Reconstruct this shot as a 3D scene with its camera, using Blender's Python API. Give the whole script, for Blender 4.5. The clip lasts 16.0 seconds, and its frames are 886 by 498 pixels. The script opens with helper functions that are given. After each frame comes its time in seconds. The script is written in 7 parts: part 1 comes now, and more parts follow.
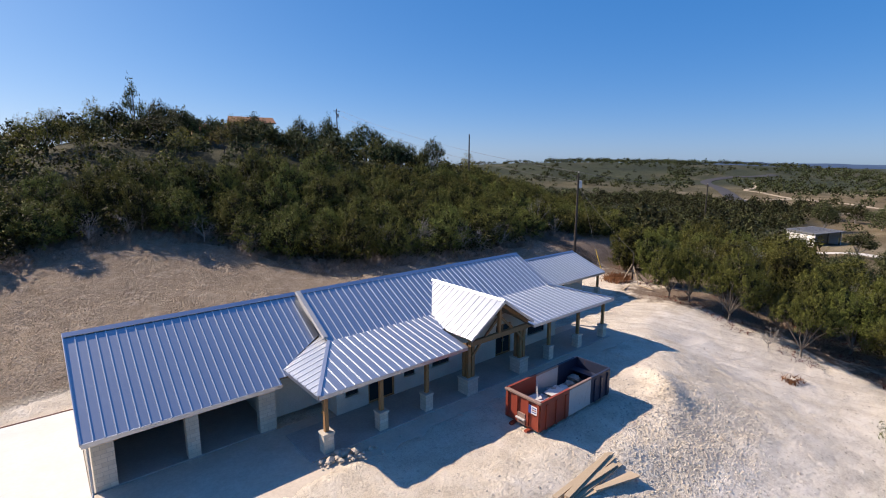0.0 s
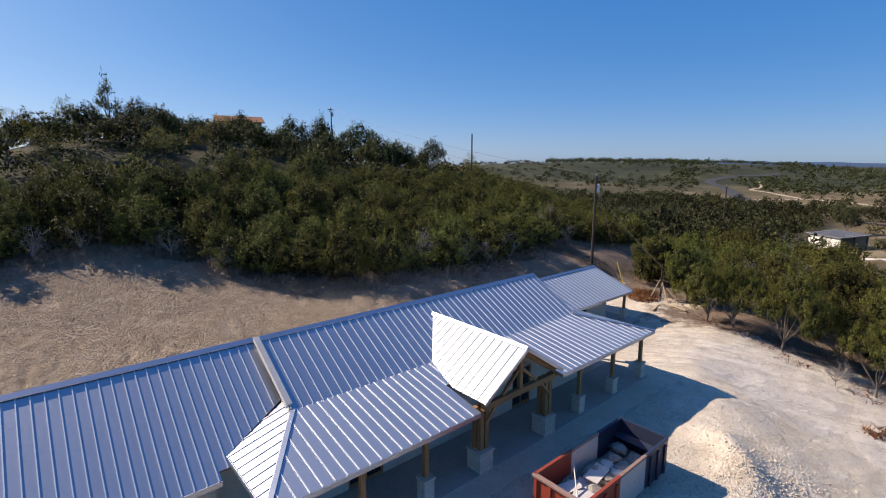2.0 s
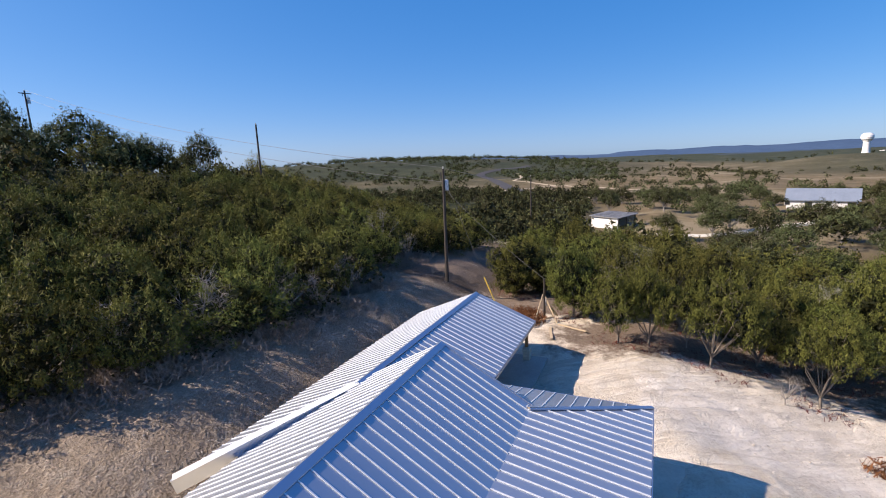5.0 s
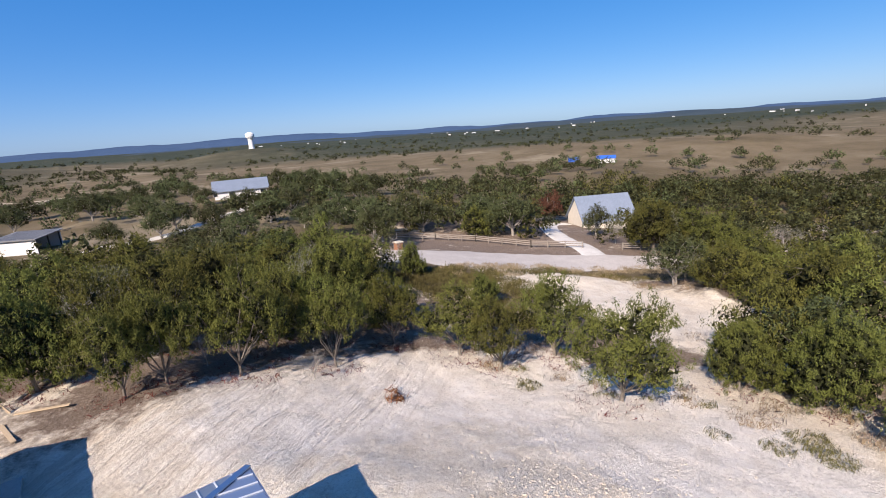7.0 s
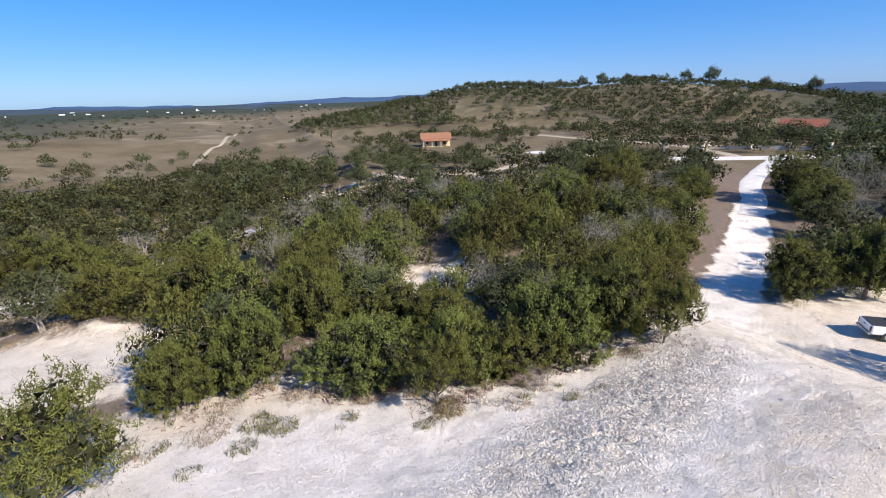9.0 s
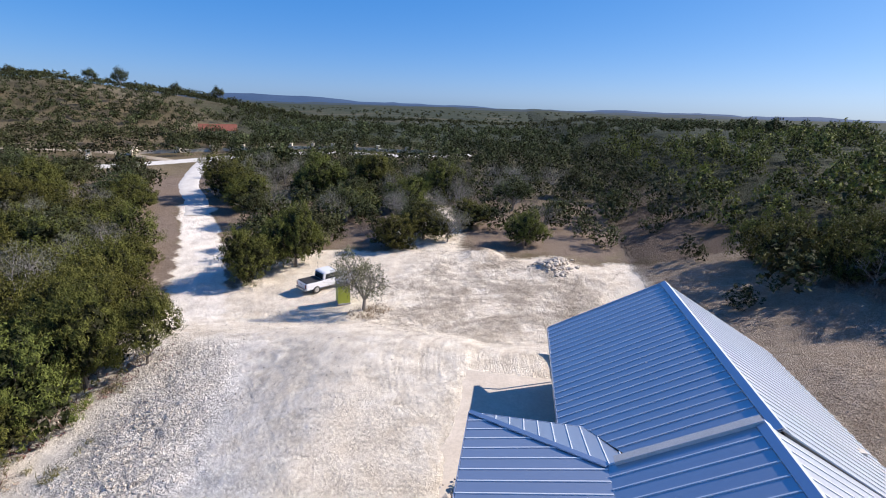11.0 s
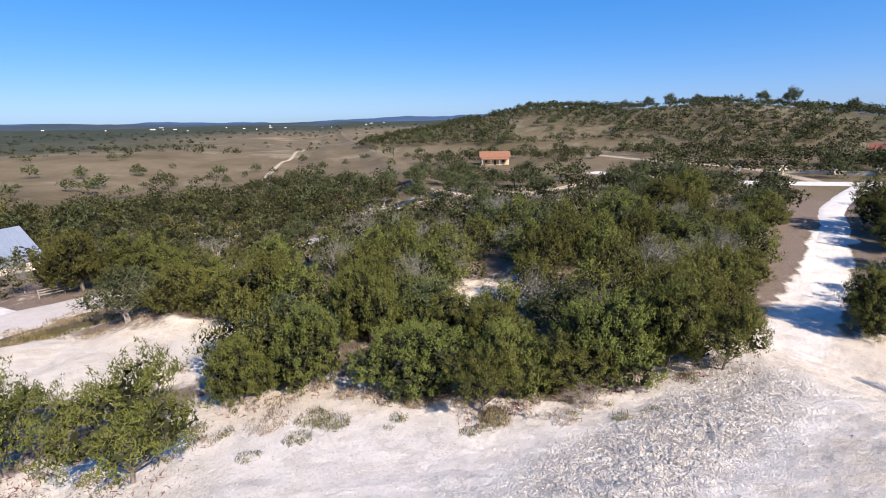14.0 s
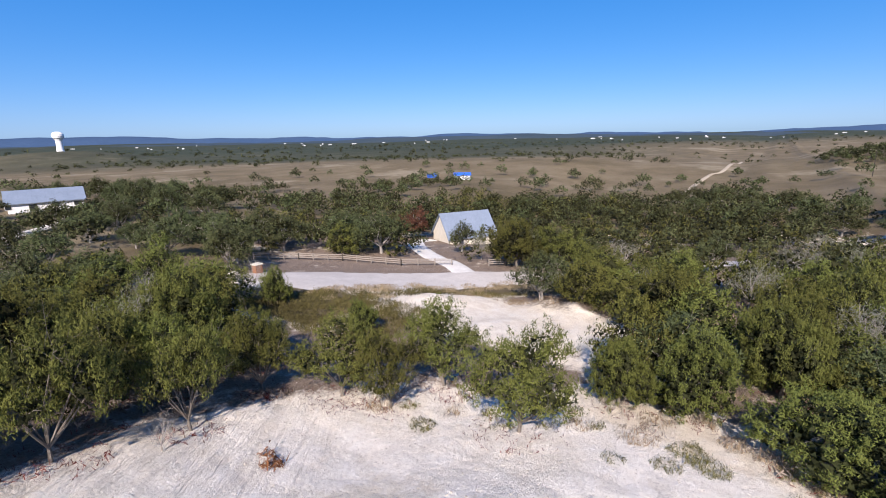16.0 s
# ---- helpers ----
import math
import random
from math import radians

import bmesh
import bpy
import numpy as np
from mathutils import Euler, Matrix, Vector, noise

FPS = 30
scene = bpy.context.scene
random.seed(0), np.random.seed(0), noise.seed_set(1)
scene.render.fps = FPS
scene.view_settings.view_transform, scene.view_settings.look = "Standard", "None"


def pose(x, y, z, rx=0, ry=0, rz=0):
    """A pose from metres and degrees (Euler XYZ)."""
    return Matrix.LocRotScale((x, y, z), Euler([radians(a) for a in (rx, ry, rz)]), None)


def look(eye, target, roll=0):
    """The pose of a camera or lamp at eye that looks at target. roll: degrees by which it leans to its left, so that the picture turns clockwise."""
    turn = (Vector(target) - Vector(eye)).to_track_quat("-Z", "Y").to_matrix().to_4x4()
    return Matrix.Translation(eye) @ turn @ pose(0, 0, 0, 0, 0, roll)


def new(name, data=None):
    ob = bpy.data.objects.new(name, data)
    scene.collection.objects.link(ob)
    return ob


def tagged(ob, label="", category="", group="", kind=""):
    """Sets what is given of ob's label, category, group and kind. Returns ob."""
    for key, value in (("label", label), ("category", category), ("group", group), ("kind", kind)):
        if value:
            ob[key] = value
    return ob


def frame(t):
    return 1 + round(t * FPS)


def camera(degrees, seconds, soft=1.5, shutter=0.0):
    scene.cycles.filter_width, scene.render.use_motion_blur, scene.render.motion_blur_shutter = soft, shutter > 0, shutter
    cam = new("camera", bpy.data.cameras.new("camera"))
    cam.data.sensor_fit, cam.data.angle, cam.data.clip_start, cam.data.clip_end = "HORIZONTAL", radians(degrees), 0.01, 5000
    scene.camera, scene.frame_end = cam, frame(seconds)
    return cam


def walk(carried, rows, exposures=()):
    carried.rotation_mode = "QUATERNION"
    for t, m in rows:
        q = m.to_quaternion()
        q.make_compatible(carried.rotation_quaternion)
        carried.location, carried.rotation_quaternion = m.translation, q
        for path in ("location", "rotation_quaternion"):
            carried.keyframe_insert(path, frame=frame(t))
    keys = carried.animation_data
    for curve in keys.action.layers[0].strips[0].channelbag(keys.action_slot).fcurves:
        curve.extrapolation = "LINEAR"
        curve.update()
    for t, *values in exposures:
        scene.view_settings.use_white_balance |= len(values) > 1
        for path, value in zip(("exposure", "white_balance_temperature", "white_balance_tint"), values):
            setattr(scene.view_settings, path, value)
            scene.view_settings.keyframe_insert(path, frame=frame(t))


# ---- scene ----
cam = camera(85.77, 16.0, 1.0)
ROWS = [  # seconds, eye x y z, yaw, pitch, lean
    (0, -11.349, -19.616, 13.569, -40.57, -10.17, 0.18),
    (0.5, -10.646, -18.844, 13.663, -40.54, -10.19, 0.14),
    (1, -9.690, -17.716, 13.752, -40.52, -10.18, 0.08),
    (1.5, -8.500, -16.205, 13.809, -40.52, -10.16, -0.03),
    (2, -6.945, -14.262, 13.792, -40.50, -10.14, -0.08),
    (2.5, -5.145, -11.925, 13.719, -40.51, -10.09, -0.15),
    (3, -3.131, -9.312, 13.687, -40.54, -10.05, -0.17),
    (3.2, -2.283, -8.209, 13.627, -40.54, -9.98, -0.20),
    (3.62, -0.679, -6.079, 13.552, -41.32, -9.86, -0.37),
    (4.04, 0.718, -4.163, 13.445, -44.33, -9.75, -0.77),
    (4.46, 1.942, -2.483, 13.314, -50.62, -9.82, -1.37),
    (4.88, 3.026, -1.061, 13.166, -61.26, -10.24, -2.09),
    (5.3, 4.003, 0.080, 13.010, -77.31, -11.17, -2.89),
    (5.5, 4.448, 0.553, 12.935, -86.41, -11.76, -3.28),
    (6, 5.604, 1.301, 12.658, -108.41, -13.12, -4.05),
    (6.5, 7.154, 1.767, 12.593, -122.41, -14.02, -4.17),
    (7, 8.657, 1.762, 12.697, -127.83, -14.26, -4.11),
    (7.5, 9.929, 1.447, 12.876, -138.50, -14.82, -4.00),
    (8, 10.934, 0.932, 13.140, -156.75, -15.97, -3.33),
    (8.5, 11.577, 0.328, 13.217, -178.98, -16.98, -2.42),
    (9, 11.661, -0.115, 13.276, -199.65, -17.66, -1.46),
    (9.5, 11.822, -0.241, 13.420, -222.57, -17.91, 0.15),
    (10, 11.993, -0.107, 13.231, -243.34, -17.20, 1.47),
    (10.2, 11.811, -0.029, 13.575, -250.04, -17.53, 1.40),
    (10.62, 11.813, 0.036, 13.572, -260.30, -17.10, 2.07),
    (11.04, 11.818, 0.192, 13.566, -261.32, -16.86, 2.17),
    (11.46, 11.823, 0.379, 13.559, -255.54, -16.71, 1.88),
    (11.88, 11.828, 0.535, 13.553, -245.44, -16.60, 1.35),
    (12.3, 11.836, 0.593, 13.552, -233.46, -16.45, 0.74),
    (12.5, 11.809, 0.646, 13.494, -226.54, -16.40, 0.32),
    (13, 11.820, 0.636, 13.271, -213.29, -16.12, -0.23),
    (13.5, 11.862, 0.692, 13.168, -203.28, -15.80, -0.62),
    (14, 11.859, 0.773, 13.101, -192.83, -15.38, -0.89),
    (14.5, 11.802, 0.817, 13.040, -181.43, -14.86, -1.08),
    (15, 11.777, 0.768, 13.011, -170.08, -14.42, -1.21),
    (15.5, 11.767, 0.812, 13.027, -157.75, -13.92, -1.30),
    (16, 11.930, 0.894, 13.037, -145.23, -13.46, -1.12),
]


def eye_pose(x, y, z, yaw, pitch, lean):
    a, p = radians(yaw), radians(pitch)
    way = Vector((-math.sin(a) * math.cos(p), math.cos(a) * math.cos(p), math.sin(p)))
    return look((x, y, z), Vector((x, y, z)) + 10 * way, lean)


EXPOSURES = ((0.0, 0.62, 6850, 16), (1.5, 0.6, 6950, 16), (3.0, 0.58, 7100, 17), (5.5, 0.82, 6700, 17), (7.0, 0.7, 6500, 17), (8.0, 0.7, 6200, 16), (9.0, 0.8, 6050, 14), (10.0, 0.64, 5900, 13), (12.5, 0.6, 6450, 16), (13.5, 0.86, 6300, 16), (15.0, 0.84, 6250, 17), (16.0, 0.76, 6150, 17))
walk(cam, [(t, eye_pose(*row)) for t, *row in ROWS], EXPOSURES)
# ---- light ----
SUN_WAY = Vector((-0.43, 0.90, 0.745)).normalized()   # towards the sun
world = bpy.data.worlds.new("sky")
world.use_nodes = True
scene.world = world
wn = world.node_tree


def sky_layer(n, share):
    """One layer of the sky, scaled to its share."""
    k = wn.nodes.new("ShaderNodeVectorMath")
    k.operation = "SCALE"
    k.inputs["Scale"].default_value = share
    wn.links.new(n.outputs[0], k.inputs[0])
    return k.outputs[0]


clear_air = wn.nodes.new("ShaderNodeTexSky")
clear_air.sky_type = "NISHITA"
clear_air.sun_disc = False
clear_air.sun_elevation = math.asin(SUN_WAY.z)
clear_air.sun_rotation = math.atan2(SUN_WAY.x, SUN_WAY.y)
clear_air.altitude = 1500
clear_air.air_density, clear_air.dust_density, clear_air.ozone_density = 1.0, 1.1, 5.0
haze = wn.nodes.new("ShaderNodeTexSky")
haze.sky_type = "HOSEK_WILKIE"
haze.sun_direction = SUN_WAY
haze.turbidity, haze.ground_albedo = 3.2, 0.3
sky = wn.nodes.new("ShaderNodeVectorMath")
wn.links.new(sky_layer(clear_air, 0.36), sky.inputs[0])
wn.links.new(sky_layer(haze, 24.0), sky.inputs[1])
blue = wn.nodes.new("ShaderNodeHueSaturation")
blue.inputs["Saturation"].default_value = 1.45
tint = wn.nodes.new("ShaderNodeMix")
tint.data_type, tint.blend_type = "RGBA", "MIX"
tint.inputs[0].default_value = 0.25
tint.inputs[7].default_value = (1.5, 4.3, 12.8, 1)
wn.links.new(sky.outputs[0], blue.inputs["Color"])
wn.links.new(blue.outputs[0], tint.inputs[6])
wn.links.new(tint.outputs[2], wn.nodes["Background"].inputs[0])
wn.nodes["Background"].inputs[1].default_value = 0.058
sun = new("sun", bpy.data.lights.new("sun", "SUN"))
sun.data.energy, sun.data.angle, sun.data.color = 5.0, radians(0.55), (1.0, 0.885, 0.74)
sun.matrix_world = look(SUN_WAY * 100, (0, 0, 0))
scene.view_settings.exposure = EXPOSURES[0][1]


# ---- materials ----
def material(name, colour, rough=0.8, metal=0.0):
    m = bpy.data.materials.new(name)
    m.use_nodes = True
    b = m.node_tree.nodes["Principled BSDF"]
    b.inputs["Base Color"].default_value = (*colour, 1)
    b.inputs["Roughness"].default_value = rough
    b.inputs["Metallic"].default_value = metal
    return m


class Net:
    """Short hand for building a node material."""

    def __init__(self, m):
        self.m, self.t = m, m.node_tree
        self.bsdf = self.t.nodes["Principled BSDF"]

    def node(self, kind, **values):
        n = self.t.nodes.new("ShaderNode" + kind)
        for key, value in values.items():
            if key in n.inputs:
                self.put(value, n.inputs[key])
        return n

    def put(self, value, socket):
        if isinstance(value, bpy.types.NodeSocket):
            self.t.links.new(value, socket)
        else:
            socket.default_value = value

    def coord(self, kind="Object"):
        return self.node("TexCoord").outputs[kind]

    def place(self):
        return self.node("NewGeometry").outputs["Position"]

    def noise(self, scale, detail=3.0, rough=0.6, vector=None, dist=0.0):
        n = self.node("TexNoise", Scale=scale, Detail=detail, Roughness=rough, Distortion=dist)
        if vector:
            self.put(vector, n.inputs["Vector"])
        return n.outputs["Fac"]

    def ramp(self, fac, *stops):
        n = self.node("ValToRGB")
        self.put(fac, n.inputs[0])
        e = n.color_ramp.elements
        while len(e) < len(stops):
            e.new(0.5)
        for k, (at, col) in zip(e, stops):
            k.position = at
            k.color = (*col, 1) if len(col) == 3 else col
        return n.outputs[0]

    def mix(self, fac, a, b, mode="MIX"):
        n = self.node("Mix")
        n.data_type, n.blend_type = "RGBA", mode
        self.put(fac, n.inputs[0])
        for value, socket in ((a, n.inputs[6]), (b, n.inputs[7])):
            self.put((*value, 1) if isinstance(value, tuple) and len(value) == 3 else value, socket)
        return n.outputs[2]

    def math(self, op, a, b=0.0):
        n = self.node("Math")
        n.operation = op
        self.put(a, n.inputs[0])
        self.put(b, n.inputs[1])
        return n.outputs[0]

    def bump(self, height, strength=0.3, distance=0.02, normal=None):
        n = self.node("Bump", Strength=strength, Distance=distance)
        self.put(height, n.inputs["Height"])
        if normal:
            self.put(normal, n.inputs["Normal"])
        return n.outputs[0]


def grey(v):
    return (v, v, v)


def stretched(net, vector, x, y, z):
    n = net.node("Mapping")
    net.put(vector, n.inputs["Vector"])
    n.inputs["Scale"].default_value = (x, y, z)
    return n.outputs[0]


def ground_material():
    m = material("ground_soil", (0.5, 0.47, 0.42), 0.95)
    n = Net(m)
    p = n.place()
    mask, wear = n.node("Attribute"), n.node("Attribute")
    mask.attribute_name, wear.attribute_name = "soil", "wear"
    bank_mask = n.node("Attribute")
    bank_mask.attribute_name = "bank_mask"
    sep, sep2 = n.node("SeparateColor"), n.node("SeparateColor")
    n.put(mask.outputs["Color"], sep.inputs[0])
    n.put(wear.outputs["Color"], sep2.inputs[0])
    grass, litter, road = sep.outputs[0], sep.outputs[1], sep.outputs[2]
    big, mid, fine = n.noise(0.09, 5, 0.6, p), n.noise(0.8, 6, 0.68, p, 0.6), n.noise(6.0, 5, 0.75, p, 0.4)

    def streaks(turn, along, across, bend):
        """Noise drawn out along the way that wheels have gone."""
        v = n.node("Mapping")
        n.put(p, v.inputs["Vector"])
        v.inputs["Rotation"].default_value = (0, 0, radians(turn))
        return n.noise(1.0, 6, 0.7, stretched(n, v.outputs[0], along, across, 0.3), bend)

    east, front = streaks(52, 0.10, 1.5, 0.8), streaks(-36, 0.10, 0.8, 1.6)
    east = n.math("ADD", n.math("MULTIPLY", n.math("SUBTRACT", east, 0.5), 2.2), 0.5)
    off = n.node("VectorMath")
    n.put(p, off.inputs[0])
    off.inputs[1].default_value = (13.0, -7.0, 0)
    size = n.node("VectorMath")
    size.operation = "LENGTH"
    flat = n.node("VectorMath")
    flat.operation = "MULTIPLY"
    n.put(off.outputs[0], flat.inputs[0])
    flat.inputs[1].default_value = (1, 1, 0)
    n.put(flat.outputs[0], size.inputs[0])
    spin = n.node("CombineXYZ")
    n.put(n.math("MULTIPLY", size.outputs["Value"], 1.7), spin.inputs[0])
    n.put(n.math("MULTIPLY", n.noise(0.12, 2, 0.5, p), 2.2), spin.inputs[1])
    ring = n.noise(1.0, 6, 0.7, spin.outputs[0], 0.3)
    tracks = n.mix(sep2.outputs[0], grey(0.5), n.mix(1.0, east, east))
    tracks = n.mix(sep2.outputs[1], tracks, n.math("ADD", n.math("MULTIPLY", n.math("SUBTRACT", ring, 0.5), 1.8), 0.5))
    tracks = n.mix(sep2.outputs[2], tracks, front)
    cal = n.ramp(mid, (0.28, (0.72, 0.62, 0.48)), (0.5, (0.87, 0.785, 0.645)), (0.72, (0.93, 0.87, 0.76)))
    cal = n.mix(n.ramp(big, (0.4, grey(0)), (0.65, grey(0.4))), cal, (0.70, 0.60, 0.47))
    cal = n.mix(n.ramp(fine, (0.36, grey(0.55)), (0.46, grey(0))), cal, (0.46, 0.375, 0.285))
    cal = n.mix(n.ramp(tracks, (0.34, grey(0.42)), (0.48, grey(0))), cal, (0.54, 0.445, 0.345))
    cal = n.mix(n.ramp(tracks, (0.52, grey(0)), (0.66, grey(0.45))), cal, (0.88, 0.82, 0.715))
    ripple = n.noise(2.6, 4, 0.6, stretched(n, p, 1.0, 1.5, 1.0), 2.5)
    brown = n.ramp(mid, (0.3, (0.37, 0.285, 0.205)), (0.55, (0.51, 0.41, 0.315)), (0.75, (0.68, 0.59, 0.48)))
    brown = n.mix(n.ramp(ripple, (0.4, grey(0.55)), (0.55, grey(0))), brown, (0.22, 0.165, 0.115))
    cut = n.ramp(n.math("ADD", wear.outputs["Alpha"], n.math("MULTIPLY", n.math("SUBTRACT", n.noise(0.22, 5, 0.7, p), 0.5), 1.0)), (0.35, grey(0)), (0.7, grey(0.9)))
    cal = n.mix(cut, cal, brown)
    grit = n.noise(26.0, 3, 0.8, p)
    cal = n.mix(n.ramp(grit, (0.36, grey(0.45)), (0.46, grey(0))), cal, (0.32, 0.255, 0.19))
    dirt = n.ramp(fine, (0.3, (0.14, 0.10, 0.075)), (0.55, (0.25, 0.195, 0.15)), (0.75, (0.36, 0.30, 0.24)))
    dry = n.ramp(n.noise(0.03, 6, 0.65, p), (0.3, (0.10, 0.08, 0.045)), (0.5, (0.15, 0.117, 0.07)), (0.7, (0.205, 0.165, 0.105)))
    dry = n.mix(n.ramp(n.noise(0.35, 5, 0.7, p), (0.5, grey(0)), (0.7, grey(0.6))), dry, (0.13, 0.11, 0.055))
    dry = n.mix(n.ramp(n.noise(0.011, 5, 0.7, p), (0.55, grey(0)), (0.62, grey(0.5))), dry, (0.34, 0.29, 0.20))
    # Winding crack lines; the shade in them is put into the colour too.
    worm = n.ramp(n.noise(4.5, 3, 0.6, p, 1.2), (0.455, grey(0)), (0.5, grey(0.55)), (0.545, grey(0)))
    worm = n.math("MULTIPLY", worm, n.ramp(n.noise(0.6, 3, 0.6, p), (0.4, grey(0)), (0.6, grey(1))))
    cal = n.mix(worm, cal, (0.46, 0.38, 0.29))
    rd = n.ramp(mid, (0.3, (0.86, 0.78, 0.665)), (0.7, (0.94, 0.88, 0.785)))
    rd = n.mix(n.ramp(fine, (0.36, grey(0.5)), (0.46, grey(0))), rd, (0.50, 0.43, 0.35))
    rd = n.mix(worm, rd, (0.44, 0.375, 0.30))
    rd = n.mix(n.ramp(tracks, (0.36, grey(0.3)), (0.5, grey(0))), rd, (0.55, 0.475, 0.38))
    soft = lambda f, k: n.ramp(n.math("ADD", f, n.math("MULTIPLY", n.math("SUBTRACT", n.noise(k, 6, 0.75, p), 0.5), 1.1)), (0.38, grey(0)), (0.62, grey(1)))
    col = n.mix(soft(grass, 0.3), cal, dry)
    col = n.mix(soft(litter, 0.6), col, dirt)
    col = n.mix(soft(road, 0.7), col, rd)
    # Dark streaks on the bank: the clods' cast shade put into the colour.
    clod_shade = n.ramp(streaks(-119, 0.5, 4.0, 0.9), (0.38, grey(0.65)), (0.45, grey(0)))
    col = n.mix(n.math("MULTIPLY", clod_shade, bank_mask.outputs["Fac"]), col, (0.30, 0.255, 0.20))
    wood = n.ramp(n.noise(0.012, 6, 0.75, p), (0.35, (0.026, 0.034, 0.022)), (0.58, (0.05, 0.058, 0.035)), (0.75, (0.15, 0.125, 0.082)))
    col = n.mix(mask.outputs["Alpha"], col, wood)
    n.put(col, n.bsdf.inputs["Base Color"])
    n.bsdf.inputs["Specular IOR Level"].default_value = 0.12
    h = n.math("ADD", n.math("MULTIPLY", mid, 1.1), n.math("MULTIPLY", fine, 1.1))
    h = n.math("SUBTRACT", n.math("ADD", h, n.math("MULTIPLY", grit, 0.4)), n.math("MULTIPLY", worm, 0.5))
    h = n.math("ADD", h, n.math("MULTIPLY", n.math("MULTIPLY", ripple, cut), 7.5))
    h = n.math("ADD", h, n.math("MULTIPLY", n.ramp(tracks, (0.3, grey(0)), (0.6, grey(1))), 0.5))
    teeth = n.noise(3.4, 3, 0.55, stretched(n, p, 1.0, 0.7, 1.0), 1.8)
    teeth = n.math("MULTIPLY", n.ramp(teeth, (0.4, grey(0)), (0.6, grey(1))), n.math("MAXIMUM", cut, bank_mask.outputs["Fac"]))
    n.put(n.bump(teeth, 1.0, 0.22, n.bump(h, 0.9, 0.15)), n.bsdf.inputs["Normal"])
    return m


def leaf_material(name, dark, light, other):
    m = material(name, light, 0.7)
    n = Net(m)
    p = n.place()
    each = n.node("NewGeometry").outputs["Random Per Island"]
    info = n.node("ObjectInfo").outputs["Random"]
    fine = n.noise(7.0, 4, 0.75, p)
    pick = n.math("ADD", n.math("ADD", 0.1, n.math("MULTIPLY", each, 0.22)), n.math("MULTIPLY", n.math("SUBTRACT", fine, 0.25), 0.9))
    col = n.ramp(pick, (0.05, dark), (0.55, light), (1.0, other))
    shift = n.node("HueSaturation")
    n.put(n.math("ADD", 0.475, n.math("MULTIPLY", info, 0.04)), shift.inputs["Hue"])
    patch = n.math("ADD", n.noise(0.16, 2, 0.5, p), n.math("MULTIPLY", n.noise(1.3, 3, 0.6, p), 0.4))
    tone = n.node("Attribute")
    tone.attribute_name = "tone"
    own = n.math("ADD", n.math("MULTIPLY", info, 0.5), n.math("MULTIPLY", tone.outputs["Fac"], 0.7))
    n.put(n.math("ADD", 0.05, n.math("ADD", n.math("MULTIPLY", patch, 1.0), own)), shift.inputs["Value"])
    n.put(col, shift.inputs["Color"])
    n.put(shift.outputs[0], n.bsdf.inputs["Base Color"])
    n.bsdf.inputs["Specular IOR Level"].default_value = 0.1
    n.put(n.bump(fine, 0.5, 0.2), n.bsdf.inputs["Normal"])
    thin = n.node("BsdfTranslucent")
    n.put(shift.outputs[0], thin.inputs["Color"])
    both = n.node("MixShader")
    both.inputs[0].default_value = 0.14
    n.put(n.bsdf.outputs[0], both.inputs[1])
    n.put(thin.outputs[0], both.inputs[2])
    n.put(both.outputs[0], n.t.nodes["Material Output"].inputs["Surface"])
    return m


def bark_material(name, a, b):
    m = material(name, a, 0.95)
    n = Net(m)
    v = stretched(n, n.coord(), 6, 6, 1.2)
    f = n.noise(2.0, 5, 0.7, v)
    n.put(n.ramp(f, (0.3, a), (0.7, b)), n.bsdf.inputs["Base Color"])
    n.put(n.bump(f, 0.6, 0.02), n.bsdf.inputs["Normal"])
    return m


def metal_material(name, colour, rough, streak=0.06):
    m = material(name, colour, rough, 1.0)
    n = Net(m)
    p = n.place()
    info = n.node("ObjectInfo").outputs["Random"]
    big = n.noise(1.1, 4, 0.6, p)
    f = n.noise(9.0, 4, 0.6, stretched(n, p, 1, 1, 1))
    c = n.mix(n.math("MULTIPLY", info, 0.5), colour, tuple(v * (1 - streak) for v in colour))
    c = n.mix(n.ramp(big, (0.35, grey(0)), (0.7, grey(0.35))), c, tuple(v * 0.9 for v in colour))
    n.put(c, n.bsdf.inputs["Base Color"])
    n.put(n.math("ADD", rough - 0.05, n.math("MULTIPLY", f, 0.12)), n.bsdf.inputs["Roughness"])
    n.put(n.bump(big, 0.06, 0.03), n.bsdf.inputs["Normal"])
    return m


def timber_material(name, a, b):
    m = material(name, a, 0.65)
    n = Net(m)
    p = n.place()
    info = n.node("ObjectInfo").outputs["Random"]
    f = n.noise(3.0, 6, 0.7, stretched(n, p, 5, 5, 0.8))
    c = n.ramp(f, (0.3, a), (0.7, b))
    c = n.mix(n.math("MULTIPLY", info, 0.35), c, tuple(v * 0.6 for v in a))
    n.put(c, n.bsdf.inputs["Base Color"])
    n.put(n.bump(f, 0.3, 0.01), n.bsdf.inputs["Normal"])
    return m


